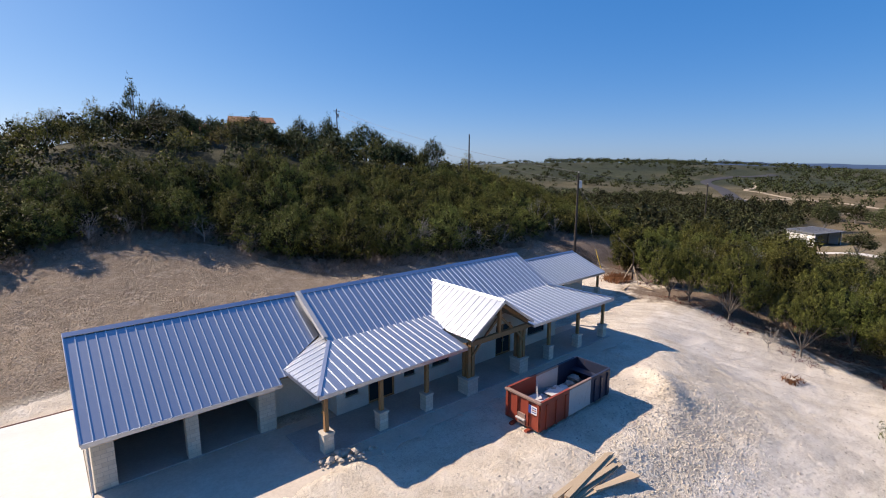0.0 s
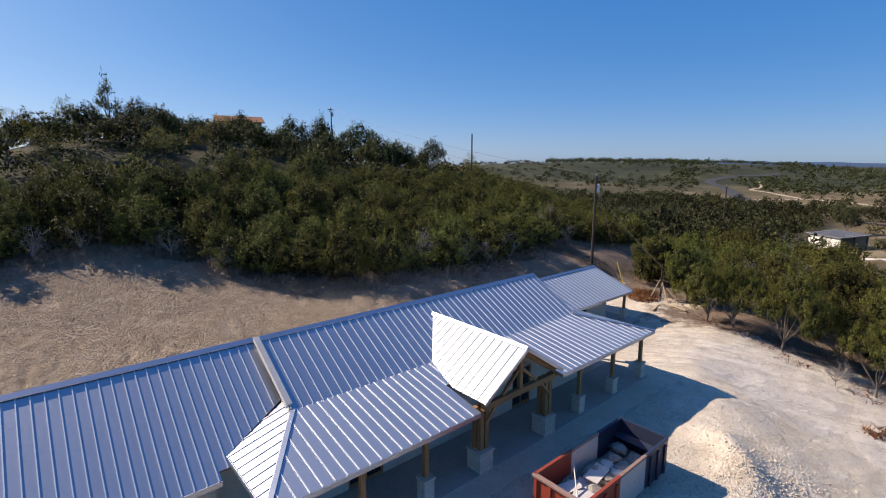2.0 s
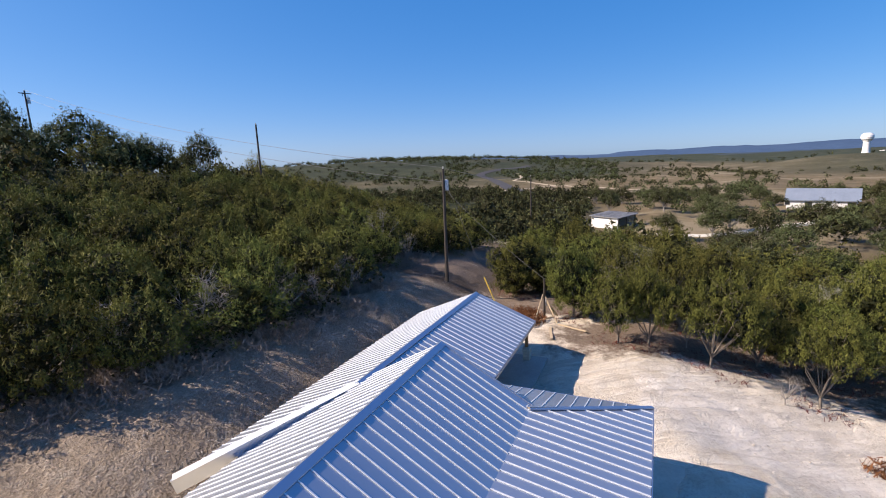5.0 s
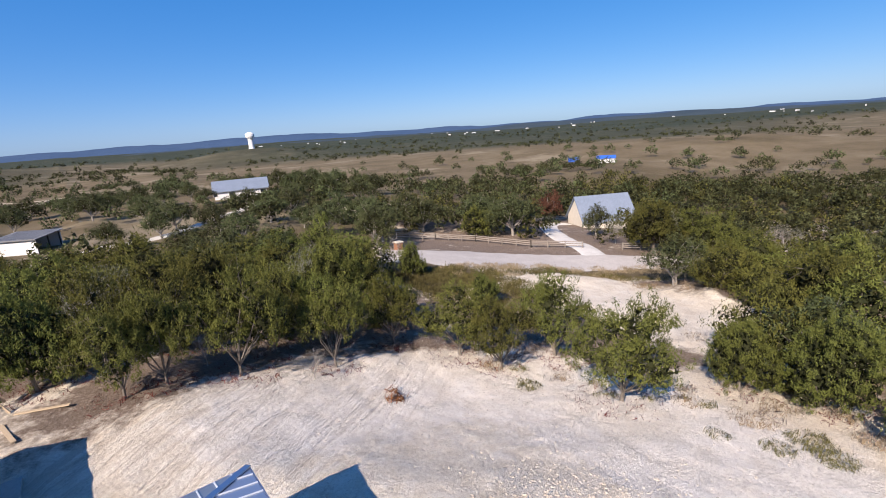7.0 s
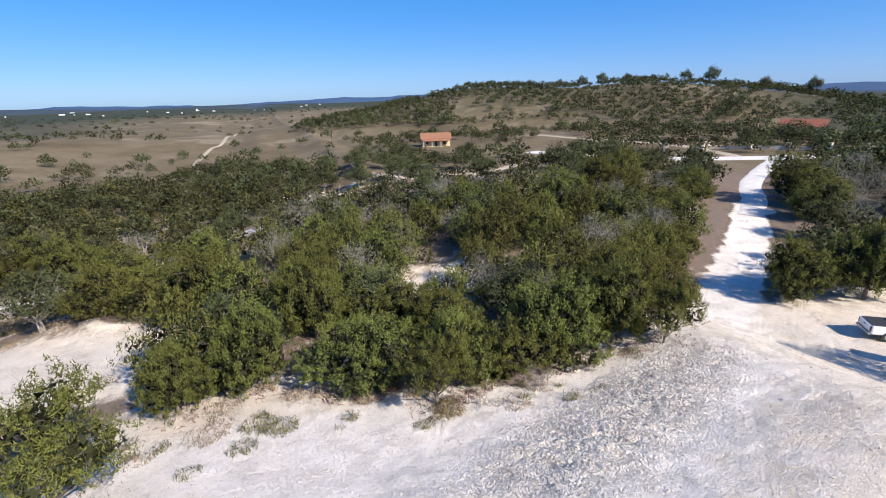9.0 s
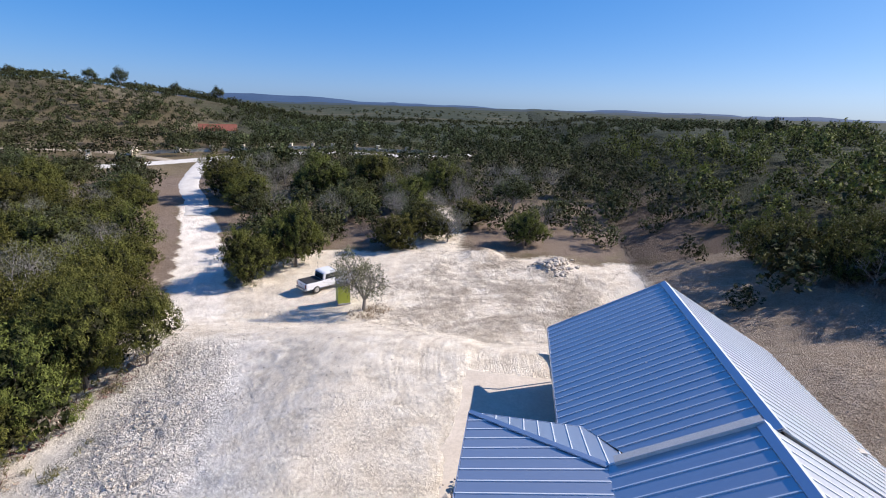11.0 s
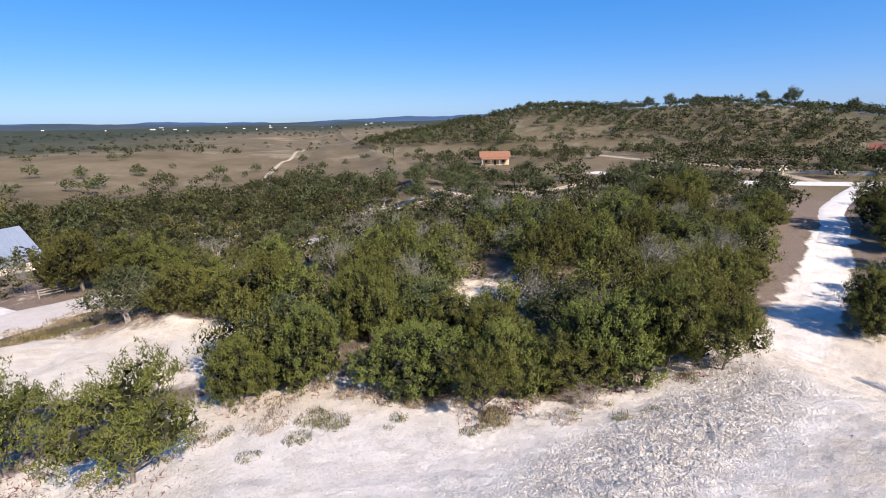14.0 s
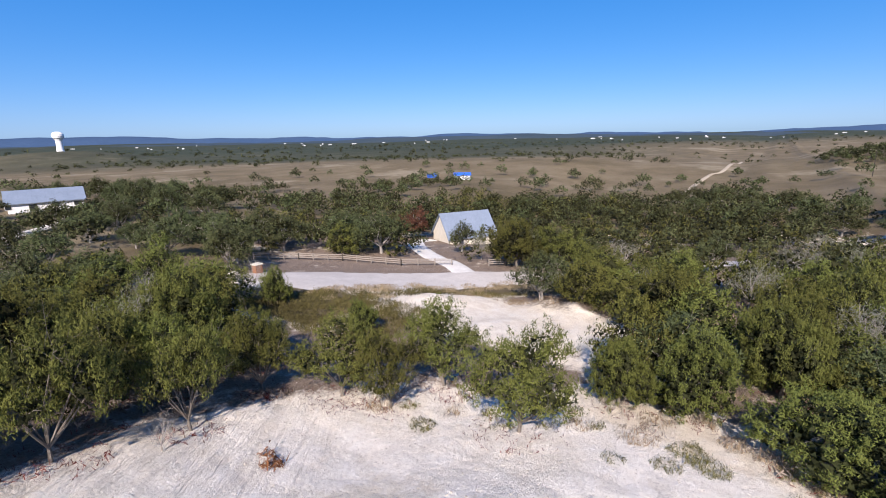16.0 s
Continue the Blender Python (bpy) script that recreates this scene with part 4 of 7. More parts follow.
    wall_with_holes("wall", "x", 4.3, 0.22, -3.1, 0.12, 0.0, 3.7, [], PLASTER, h)
    bm = bmesh.new()
    prism(bm, [(fy + 0.3, 3.42), (11.9, 2.9), (RY, RZ - 0.3)], "x", 19.2, 19.4)
    part("gable_wall", bm, PLASTER, h)
    bm = bmesh.new()
    prism(bm, [(3.5, 3.2), (4.35, 3.82), (RY, RZ - 0.22), (11.5, 3.3), (RY, 3.3)], "x", 0.02, 0.16)
    part("gable_wall", bm, PALETRIM, h)
    bm = bmesh.new()
    prism(bm, [(3.3, 2.85), (12.0, 2.85), (ry, rz - 0.3)], "x", -10.72, -10.5)
    part("gable_wall", bm, STONE, h)
    # garage front with two open bays
    wall_with_holes("garage_wall", "x", 3.3, 0.45, -10.75, -3.05, 0.0, 3.1, [(-9.95, -7.22, 0.0, 2.72), (-6.68, -3.9, 0.0, 2.72)], STONE, h)
    wall_with_holes("garage_wall", "y", -10.75, 0.3, 3.752, 11.998, 0.0, 3.0, [], STONE, h)
    wall_with_holes("garage_wall", "y", -3.3, 0.22, 3.752, 11.998, 0.0, 3.3, [], PLASTER, h)
    for x0, x1 in ((-9.95, -7.22), (-6.68, -3.9)):
        part("lintel", boxed(x0 - 0.12, 3.2, 2.45, x1 + 0.12, 3.298, 2.72, 0.012), TIMBER, h)
        for x in (x0 + 0.02, x1 - 0.02):
            s = 1 if x < (x0 + x1) / 2 else -1
            trim(h, (x, 3.25, 2.1), (x + s * 0.35, 3.25, 2.44), 0.1, 0.11, TIMBER, "bracket")
    bm = bmesh.new()
    add_tube(bm, (-10.85, 3.12, 0.15), (-10.85, 3.12, 2.45), 0.045, 0.045, 10)
    add_tube(bm, (-10.85, 3.12, 2.45), (-10.85, 2.4, 2.66), 0.045, 0.045, 10)
    add_tube(bm, (-10.85, 3.12, 0.15), (-10.9, 2.9, 0.04), 0.045, 0.05, 10)
    part("downpipe", bm, PALETRIM, h)
    # wing walls
    wall_with_holes("wall", "x", 7.9, 0.22, 19.402, 31.5, 0.0, 2.75, [(26.2, 28.4, 0.0, 2.1), (21.5, 23.0, 0.8, 2.0)], PLASTER, h)
    window_unit(h, 26.2, 28.4, 0.0, 2.1, 7.95, 1, True)
    window_unit(h, 21.5, 23.0, 0.8, 2.0, 7.95, 1)
    wall_with_holes("wall", "y", 31.28, 0.22, 8.122, 14.0, 0.0, 2.6, [], PLASTER, h)
    wall_with_holes("wall", "x", 14.0, 0.22, 19.0, 31.5, 0.0, 2.45, [], PLASTER, h)
    # posts and beams
    for x in (-2.0, 1.1, 4.1, 15.1, 18.6, 22.02):
        porch_post(h, x, -0.2, 2.86)
    for x in (7.3, 11.95):
        porch_post(h, x, -0.2, 3.0, 0.85, 0.22, 4)
    porch_post(h, 22.02, 4.6, 2.86)
    part("stone_base", boxed(32.35, 6.55, -0.05, 32.8, 7.0, 0.85, 0.015), STONE, h)
    part("post", boxed(32.48, 6.68, 0.85, 32.68, 6.88, 2.3, 0.01), TIMBER, h)
    for x0, x1 in ((-2.2, 7.05), (12.2, 22.2)):
        part("porch_beam", boxed(x0, -0.32, 2.86, x1, -0.08, 3.12, 0.012), TIMBER, h)
    part("porch_beam", boxed(21.9, -0.078, 2.86, 22.14, 5.2, 3.12, 0.012), TIMBER, h)
    part("porch_beam", boxed(-2.12, -0.078, 2.86, -1.88, 4.2, 3.12, 0.012), TIMBER, h)
    part("porch_beam", boxed(24.5, 6.66, 2.3, 32.9, 6.9, 2.48, 0.012), TIMBER, h)
    # slabs
    part("porch_floor", boxed(-3.0, -0.62, -0.25, 22.6, 2.35, 0.0, 0.01), CONCRETE, h, "dusty concrete porch slab")
    part("garage_floor", boxed(-10.9, 3.3, -0.25, -3.1, 12.2, 0.003, 0.01), CONCRETE, h)
    part("wing_floor", boxed(19.4, 5.5, -0.25, 33.2, 15.0, -0.004, 0.01), CONCRETE, h)
    return h


build_house()
tagged(part("concrete_apron", boxed(-15.2, 3.0, -0.28, -10.92, 12.4, 0.02, 0.015), NEWCONCRETE), "new pale concrete parking slab beside the garage", "slab", kind="structure")
tagged(part("form_board", boxed(-15.2, 12.42, -0.2, -10.9, 12.47, 0.06), REDWOOD), "reddish timber form board along the slab", "board")
tagged(part("forecourt", boxed(-10.9, -2.2, -0.5, 24.0, 3.28, -0.06, 0.02), DUSTCONCRETE), "dusty packed forecourt in front of the porch", "forecourt", kind="structure")


# ---- things on the pad ----
def ground_at(x, y):
    return float(height(x, y))


def build_dumpster():
    d = thing("dumpster", "open steel dumpster with red, white and navy bands, rubble inside", "dumpster", (6.8, -6.0, -0.16), 0.0)
    L, W, H, t = 6.45, 2.32, 1.82, 0.07
    bands = ((0.0, 2.45, RED, "rusty red steel band"), (2.45, 4.5, OFFWHITE, "dirty white steel band"), (4.5, L, NAVY, "navy blue steel band"))
    for x0, x1, mat, label in bands:
        for y in (0.0, W - t):
            bm = bmesh.new()
            add_box(bm, x0, y, 0.32, x1 - 0.002, y + t, H)
            n = 3 if mat is not OFFWHITE else 2
            for k in range(n if mat is not OFFWHITE or y else 0):
                rx = x0 + (k + 0.6) * (x1 - x0) / n
                if y:
                    add_box(bm, rx - 0.07, y + t, 0.34, rx + 0.07, y + t + 0.07, H - 0.12)
                else:
                    add_box(bm, rx - 0.07, -0.07, 0.34, rx + 0.07, 0.0, H - 0.12)
            part("side_panel", bm, mat, d, label)
            rail = boxed(x0, y - 0.035, H, x1 - 0.002, y + t + 0.035, H + 0.11, 0.02)
            part("top_rail", rail, mat if mat is not OFFWHITE else RUSTRAIL, d)
    bm = bmesh.new()
    add_box(bm, 0, t, 0.32, t, W - t, H)
    for y in (0.06, 0.72, W - 0.86, W - 0.2):
        add_box(bm, -0.08, y, 0.34, 0.0, y + 0.14, H - 0.05)
    front = part("front_panel", bm, RED, d, "rusty red end with tow hook")
    part("hook_plate", boxed(-0.1, 0.9, 0.36, -0.02, 1.42, 0.95, 0.02), RUSTRAIL, front)
    part("hook_bar", boxed(-0.22, 0.86, 0.62, -0.1, 1.46, 0.7, 0.02), OFFWHITE, front)
    sign = part("sign_plate", boxed(-0.09, 0.17, 1.18, -0.081, 0.7, 1.62), SIGNWHITE, front, "small white and blue sign with unreadable lines")
    part("sign_field", boxed(-0.095, 0.53, 1.18, -0.0905, 0.7, 1.62), SIGNBLUE, sign)
    for k in range(3):
        part("sign_line", boxed(-0.095, 0.21, 1.27 + 0.11 * k, -0.0905, 0.49, 1.32 + 0.11 * k), SIGNBLUE if k != 1 else RED, sign)
    part("front_rail", boxed(-0.1, -0.035, H, t + 0.03, W + 0.035, H + 0.11, 0.02), RUSTRAIL, d)
    part("rear_door", boxed(L, 0.02, 0.32, L + 0.09, W - 0.02, H + 0.1, 0.02), NAVY, d, "navy steel rear door")
    part("rear_slope", boxed(L - 0.5, t, 0.4, L - 0.04, W - t, 0.46, 0.0, Matrix.Rotation(radians(-8), 4, "Y")), NAVY, d)
    part("floor_plate", boxed(0.02, t, 0.26, L - 0.02, W - t, 0.34), RUSTRAIL, d)
    for y in (0.55, W - 0.75):
        part("skid_rail", boxed(-0.35, y, 0.08, L - 0.1, y + 0.2, 0.26, 0.02), RED, d)
    for x in (0.3, L - 0.6):
        for y in (0.42, W - 0.42):
            bm = bmesh.new()
            add_tube(bm, (x, y - 0.09, 0.1), (x, y + 0.09, 0.1), 0.1, 0.1, 12)
            part("roller", bm, RUSTRAIL, d)
    # load
    rng = np.random.default_rng(11)
    for k in range(46):
        s = 0.16 + 0.34 * rng.random()
        x, y = 0.5 + (L - 1.3) * rng.random(), 0.35 + (W - 0.7) * rng.random()
        z = 0.62 + 0.42 * rng.random()
        bm = bmesh.new()
        bmesh.ops.create_icosphere(bm, subdivisions=1, radius=s)
        for v in bm.verts:
            v.co *= 0.7 + 0.5 * rng.random()
            v.co.z *= 0.55
        bmesh.ops.transform(bm, matrix=Matrix.Translation((x, y, z)), verts=bm.verts)
        tagged(part("rubble", bm, (WASTE, PALEWASTE, WASTE)[k % 3]), "broken lump of pale building waste in the dumpster", "rubble", "load in the dumpster").matrix_world = d.matrix_world.copy()
    heap_ = bmesh.new()
    bmesh.ops.create_grid(heap_, x_segments=16, y_segments=8, size=1.0)
    for v in heap_.verts:
        v.co = Vector((L / 2 + v.co.x * (L / 2 - 0.1), W / 2 + v.co.y * (W / 2 - 0.08), 0.62 + 0.16 * rng.random() + 0.18 * math.sin(v.co.x * 4) * math.cos(v.co.y * 2)))
    h = part("debris", heap_, WASTE)
    h.matrix_world = d.matrix_world.copy()
    tagged(h, "grey heap of building waste filling the dumpster", "debris", kind="stuff")
    for k, (x, y, a, l, w) in enumerate(((1.6, 1.0, 24, 2.0, 0.8), (2.9, 1.3, 10, 1.4, 0.6), (1.2, 1.5, -15, 1.1, 0.5))):
        b = tagged(part("board", boxed(-l / 2, -w / 2, 0, l / 2, w / 2, 0.03, 0.0), PALEWASTE), "pale sheet of plasterboard thrown into the dumpster", "board", "load in the dumpster")
        b.matrix_world = d.matrix_world @ pose(x, y, 1.08 + 0.05 * k, 6, 9 - 5 * k, a)
    pole = bmesh.new()
    add_tube(pole, (0, 0, 0), (1.9, 0, 0), 0.025, 0.025, 6)
    b = tagged(part("pipe", pole, PALETRIM), "thin pale pipe lying across the waste", "pipe")
    b.matrix_world = d.matrix_world @ pose(0.9, 0.9, 1.25, 0, -12, 40)


def build_lumber():
    spots = ((6.2, -9.05, 4.9, 3, 0.02), (6.3, -9.32, 4.4, 5, 0.02), (6.0, -9.6, 4.8, 1, 0.02), (6.25, -9.2, 4.2, 8, 0.09), (6.5, -9.95, 3.6, -9, 0.02), (7.0, -10.15, 2.6, -16, 0.07), (6.1, -9.45, 3.8, -2, 0.09))
    for x, y, l, a, up in spots:
        b = tagged(part("plank", boxed(-l / 2, -0.12, 0, l / 2, 0.12, 0.06, 0.006), LUMBER), "long raw timber plank lying on gravel", "plank", "lumber stack")
        b.matrix_world = pose(x, y, max(ground_at(x - 1.5, y), ground_at(x + 1.5, y)) + up + 0.05, 0, 1.5, a)


def rock_mesh(name, count, seed, spread, size, mat, label):
    """Loose stones as one sheet of many small rocks."""
    r = np.random.default_rng(seed)
    bm = bmesh.new()
    bmesh.ops.create_icosphere(bm, subdivisions=1, radius=1.0)
    base, tris = np.array([v.co[:] for v in bm.verts]), np.array([[v.index for v in f.verts] for f in bm.faces])
    bm.free()
    verts, faces = [], []
    for k in range(count):
        x, y = spread(r)
        s = size * (0.4 + 1.8 * r.random() ** 3)
        a = r.random() * 6.28
        v = base * (0.7 + 0.6 * r.random((12, 3))) * s
        v = np.stack([v[:, 0] * math.cos(a) - v[:, 1] * math.sin(a) + x, v[:, 0] * math.sin(a) + v[:, 1] * math.cos(a) + y, v[:, 2] * 0.7 + ground_at(x, y) + float(relief(x, y)) + s * 0.12], 1)
        faces.append(tris + 12 * k)
        verts.append(v)
    ob = new(name, mesh_of(name, np.concatenate(verts), np.concatenate(faces), mat))
    return tagged(ob, label, "stones", kind="stuff")


def build_truck(x, y, turn):
    z = ground_at(x, y)
    t = thing("pickup_truck", "white pickup truck with a black bed cover parked on gravel", "truck", (x, y, z), turn)
    # x forward, y to its left
    def body(profile, w, mat, name, label="", inset=0.0):
        bm = bmesh.new()
        prism(bm, profile, "y", -w / 2, w / 2)
        bmesh.ops.bevel(bm, geom=bm.edges[:], offset=0.05, segments=2, affect="EDGES")
        return part(name, bm, mat, t, label)
    body([(-2.85, 0.5), (2.75, 0.5), (2.85, 0.7), (2.8, 1.05), (1.35, 1.17), (1.1, 1.17), (-2.85, 1.17)], 1.95, CARWHITE, "body")
    cab = body([(-0.95, 1.15), (1.35, 1.15), (0.75, 1.85), (0.45, 1.92), (-0.6, 1.92), (-0.85, 1.8)], 1.74, CARWHITE, "cab")
    for s in (-1, 1):
        bm = bmesh.new()
        prism(bm, [(-0.72, 1.24), (1.08, 1.24), (0.66, 1.74), (-0.62, 1.76)], "y", s * 0.86, s * 0.885)
        part("side_window", bm, GLASS, cab)
    bm = bmesh.new()
    prism(bm, [(1.31, 1.2), (1.34, 1.22), (0.8, 1.84), (0.77, 1.82)], "y", -0.76, 0.76)
    part("windscreen", bm, GLASS, cab)
    bm = bmesh.new()
    prism(bm, [(-0.97, 1.22), (-0.94, 1.22), (-0.86, 1.75), (-0.89, 1.75)], "y", -0.72, 0.72)
    part("rear_window", bm, GLASS, cab)
    part("bed_cover", boxed(-2.78, -0.86, 1.172, -1.02, 0.86, 1.21, 0.015), TYRE, t, "black soft bed cover")
    gate = part("tailgate", boxed(-2.9, -0.8, 0.66, -2.852, 0.8, 1.14, 0.015), CARWHITE, t)
    part("gate_handle", boxed(-2.915, -0.12, 0.95, -2.902, 0.12, 1.02), TYRE, gate)
    for s in (-1, 1):
        part("tail_light", boxed(-2.9, s * 0.82 - 0.08, 0.72, -2.86, s * 0.82 + 0.1, 1.1, 0.01), LAMPRED, t)
        part("headlight", boxed(2.74, s * 0.72 - 0.2, 0.8, 2.87, s * 0.72 + 0.2, 0.98, 0.02), GLASS, t)
        part("mirror", boxed(0.75, s * 1.02 - 0.1, 1.2, 0.9, s * 1.02 + 0.1, 1.42, 0.03), TYRE, t)
    part("rear_bumper", boxed(-3.02, -0.92, 0.45, -2.87, 0.92, 0.63, 0.03), STEEL, t)
    part("front_bumper", boxed(2.8, -0.95, 0.42, 2.98, 0.95, 0.64, 0.04), STEEL, t)
    bm = bmesh.new()
    add_tube(bm, (-0.7, 0.5, 1.9), (-0.75, 0.5, 2.7), 0.012, 0.006, 5)
    part("aerial", bm, TYRE, t)
    for wx in (-1.75, 1.85):
        for s in (-1, 1):
            bm = bmesh.new()
            add_tube(bm, (wx, s * 0.72, 0.39), (wx, s * 0.99, 0.39), 0.39, 0.39, 20)
            w = part("wheel", bm, TYRE, t)
            bm = bmesh.new()
            add_tube(bm, (wx, s * 0.985, 0.39), (wx, s * 1.005, 0.39), 0.24, 0.22, 14)
            part("rim", bm, STEEL, w)


def build_toilet(x, y, turn):
    b = thing("portable_toilet", "portable toilet cabin with lime green side and purple door", "toilet cabin", (x, y, ground_at(x, y)), turn)
    part("base", boxed(-0.6, -0.6, 0, 0.6, 0.6, 0.16, 0.02), GREYPLASTIC, b)
    for name, box, mat in (("side_wall", (-0.56, -0.56, 0.16, -0.52, 0.56, 2.15), LIME), ("side_wall", (0.52, -0.56, 0.16, 0.56, 0.56, 2.15), LIME), ("back_wall", (-0.519, 0.52, 0.16, 0.519, 0.56, 2.15), LIME)):
        w = part(name, boxed(*box, 0.01), mat, b)
    d = part("door", boxed(-0.519, -0.56, 0.16, 0.519, -0.52, 2.15, 0.01), PURPLE, b, "purple plastic door")
    part("door_panel", boxed(-0.4, -0.575, 0.4, 0.4, -0.561, 1.9, 0.01), PURPLE, d)
    part("latch", boxed(0.33, -0.6, 1.0, 0.42, -0.576, 1.16, 0.01), STEEL, d)
    bm = bmesh.new()
    prism(bm, [(-0.62, 2.15), (0.62, 2.15), (0.55, 2.28), (0.2, 2.36), (-0.2, 2.36), (-0.55, 2.28)], "x", -0.62, 0.62)
    part("roof", bm, GREYPLASTIC, b)
    bm = bmesh.new()
    add_tube(bm, (0.42, 0.42, 2.2), (0.42, 0.42, 2.55), 0.05, 0.05, 8)
    part("vent_pipe", bm, GREYPLASTIC, b)


def utility_pole(x, y, top, label, arm=0.0, can=False, thick=0.18, lean=(0, 0)):
    z = ground_at(x, y)
    p = thing("utility_pole", label, "utility pole", (x, y, z))
    bm = bmesh.new()
    add_tube(bm, (0, 0, -0.6), (lean[0], lean[1], top - z), thick, thick * 0.65, 10)
    part("shaft", bm, POLEWOOD, p)
    if arm:
        part("crossarm", boxed(-arm, -0.06, top - z - 0.5, arm, 0.06, top - z - 0.36, 0.01), POLEWOOD, p)
    bm = bmesh.new()
    add_tube(bm, (lean[0], lean[1], top - z), (lean[0], lean[1], top - z + 0.22), 0.05, 0.035, 8)
    part("insulator", bm, PALETRIM, p)
    if can:
        c = bmesh.new()
        add_tube(c, (0.33, -0.1, top - z - 2.0), (0.33, -0.1, top - z - 1.1), 0.23, 0.23, 16)
        add_tube(c, (0.33, -0.1, top - z - 1.1), (0.33, -0.1, top - z - 1.0), 0.23, 0.1, 16)
        can_ = part("transformer", c, OFFWHITEWALL, p, "pale grey transformer can")
        c = bmesh.new()
        add_tube(c, (0.33, -0.1, top - z - 1.0), (0.33, -0.1, top - z - 0.72), 0.04, 0.03, 8)
        part("bushing", c, TYRE, can_)
        c = bmesh.new()
        add_tube(c, (-0.3, 0.1, top - z - 0.9), (-0.3, 0.1, top - z - 0.3), 0.05, 0.05, 8)
        part("fuse", c, TYRE, p)
    return p


def cable(name, a, b, sag, label, thick=0.018, n=16):
    bm = bmesh.new()
    a, b = Vector(a), Vector(b)
    pts = [a.lerp(b, k / n) - Vector((0, 0, 4 * sag * (k / n) * (1 - k / n))) for k in range(n + 1)]
    for p, q in zip(pts, pts[1:]):
        add_tube(bm, p, q, thick, thick, 4)
    return tagged(part(name, bm, WIRE), label, "cable")


def build_stub():
    x, y = 41.2, 7.45
    z = ground_at(x, y)
    s = thing("service_post", "temporary timber service post with diagonal braces", "post", (x, y, z))
    bm = bmesh.new()
    add_tube(bm, (0, 0, -0.3), (0, 0, 3.4), 0.1, 0.085, 8)
    part("shaft", bm, POLEWOOD, s)
    for a, b in (((-1.5, 0.5, 0.05), (-0.05, 0.1, 2.1)), ((-0.9, -1.2, 0.05), (-0.05, -0.08, 1.9)), ((-1.5, 0.5, 0.15), (-0.75, -0.9, 0.5)), ((0.9, -0.9, 0.05), (0.06, -0.06, 1.6))):
        trim(s, a, b, 0.05, 0.13, LUMBER, "brace")
    part("meter_box", boxed(-0.22, -0.2, 1.2, 0.1, -0.1, 1.75, 0.015), GREYPLASTIC, s)
    for a, b in (((37.6, 6.2), 14), ((42.6, 5.4), -30), ((39.2, 4.9), 62)):
        l = tagged(part("plank", boxed(-1.3, -0.1, 0, 1.3, 0.1, 0.05, 0.006), LUMBER), "rough offcut plank lying on brown earth", "plank", "offcuts by the post")
        l.matrix_world = pose(*a, ground_at(*a) + 0.1, 0, 2, b)


def gable_house(name, label, x, y, turn, l, w, wall_h, rise, wall_mat, roof_mat, openings, over=0.5, z=None, porch=0.0):
    """A small far house: walls, two roof planes, gable ends, windows. x along the ridge; the front faces -y."""
    z0 = ground_at(x, y) if z is None else z
    h = thing(name, label, "house", (x, y, z0 - 0.1), turn)
    bm = bmesh.new()
    prism(bm, [(-w / 2, -0.6), (w / 2, -0.6), (w / 2, wall_h), (0, wall_h + rise), (-w / 2, wall_h)], "x", -l / 2, l / 2)
    part("wall", bm, wall_mat, h)
    for s in (-1, 1):
        bm = bmesh.new()
        k = (w / 2 + over) / (w / 2)
        ys, zs = s * (w / 2 + over), wall_h + rise - rise * k
        prism(bm, [(ys, zs + 0.02), (0, wall_h + rise + 0.03), (0, wall_h + rise + 0.22), (ys, zs + 0.2)], "x", -l / 2 - over, l / 2 + over)
        roof = part("roof", bm, roof_mat, h)
        n = int(l / 1.0)
        for k in range(n if roof_mat is PALEROOF else 0):
            ax = -l / 2 + (k + 0.5) * l / n
            trim(roof, (ax, ys, zs + 0.22), (ax, 0, wall_h + rise + 0.24), 0.05, 0.06, PALEROOF, "seam")
    for a, b, c, d in openings:
        fr = part("window" if c > 0.3 else "door", boxed(a, -w / 2 - 0.06, c, b, -w / 2 - 0.01, d, 0.01), PALETRIM, h)
        part("pane", boxed(a + 0.1, -w / 2 - 0.075, c + 0.1, b - 0.1, -w / 2 - 0.062, d - 0.1), GLASS, fr)
    if porch:
        bm = bmesh.new()
        prism(bm, [(-w / 2 - porch, wall_h - 0.9), (-w / 2, wall_h - 0.2), (-w / 2, wall_h - 0.05), (-w / 2 - porch, wall_h - 0.75)], "x", -l / 2, l / 2)
        part("porch_roof", bm, roof_mat, h)
        for k in range(4):
            px = -l / 2 + 0.3 + k * (l - 0.6) / 3
            part("post", boxed(px - 0.1, -w / 2 - porch + 0.1, -0.5, px + 0.1, -w / 2 - porch + 0.3, wall_h - 0.9), PALETRIM, h)
    return h


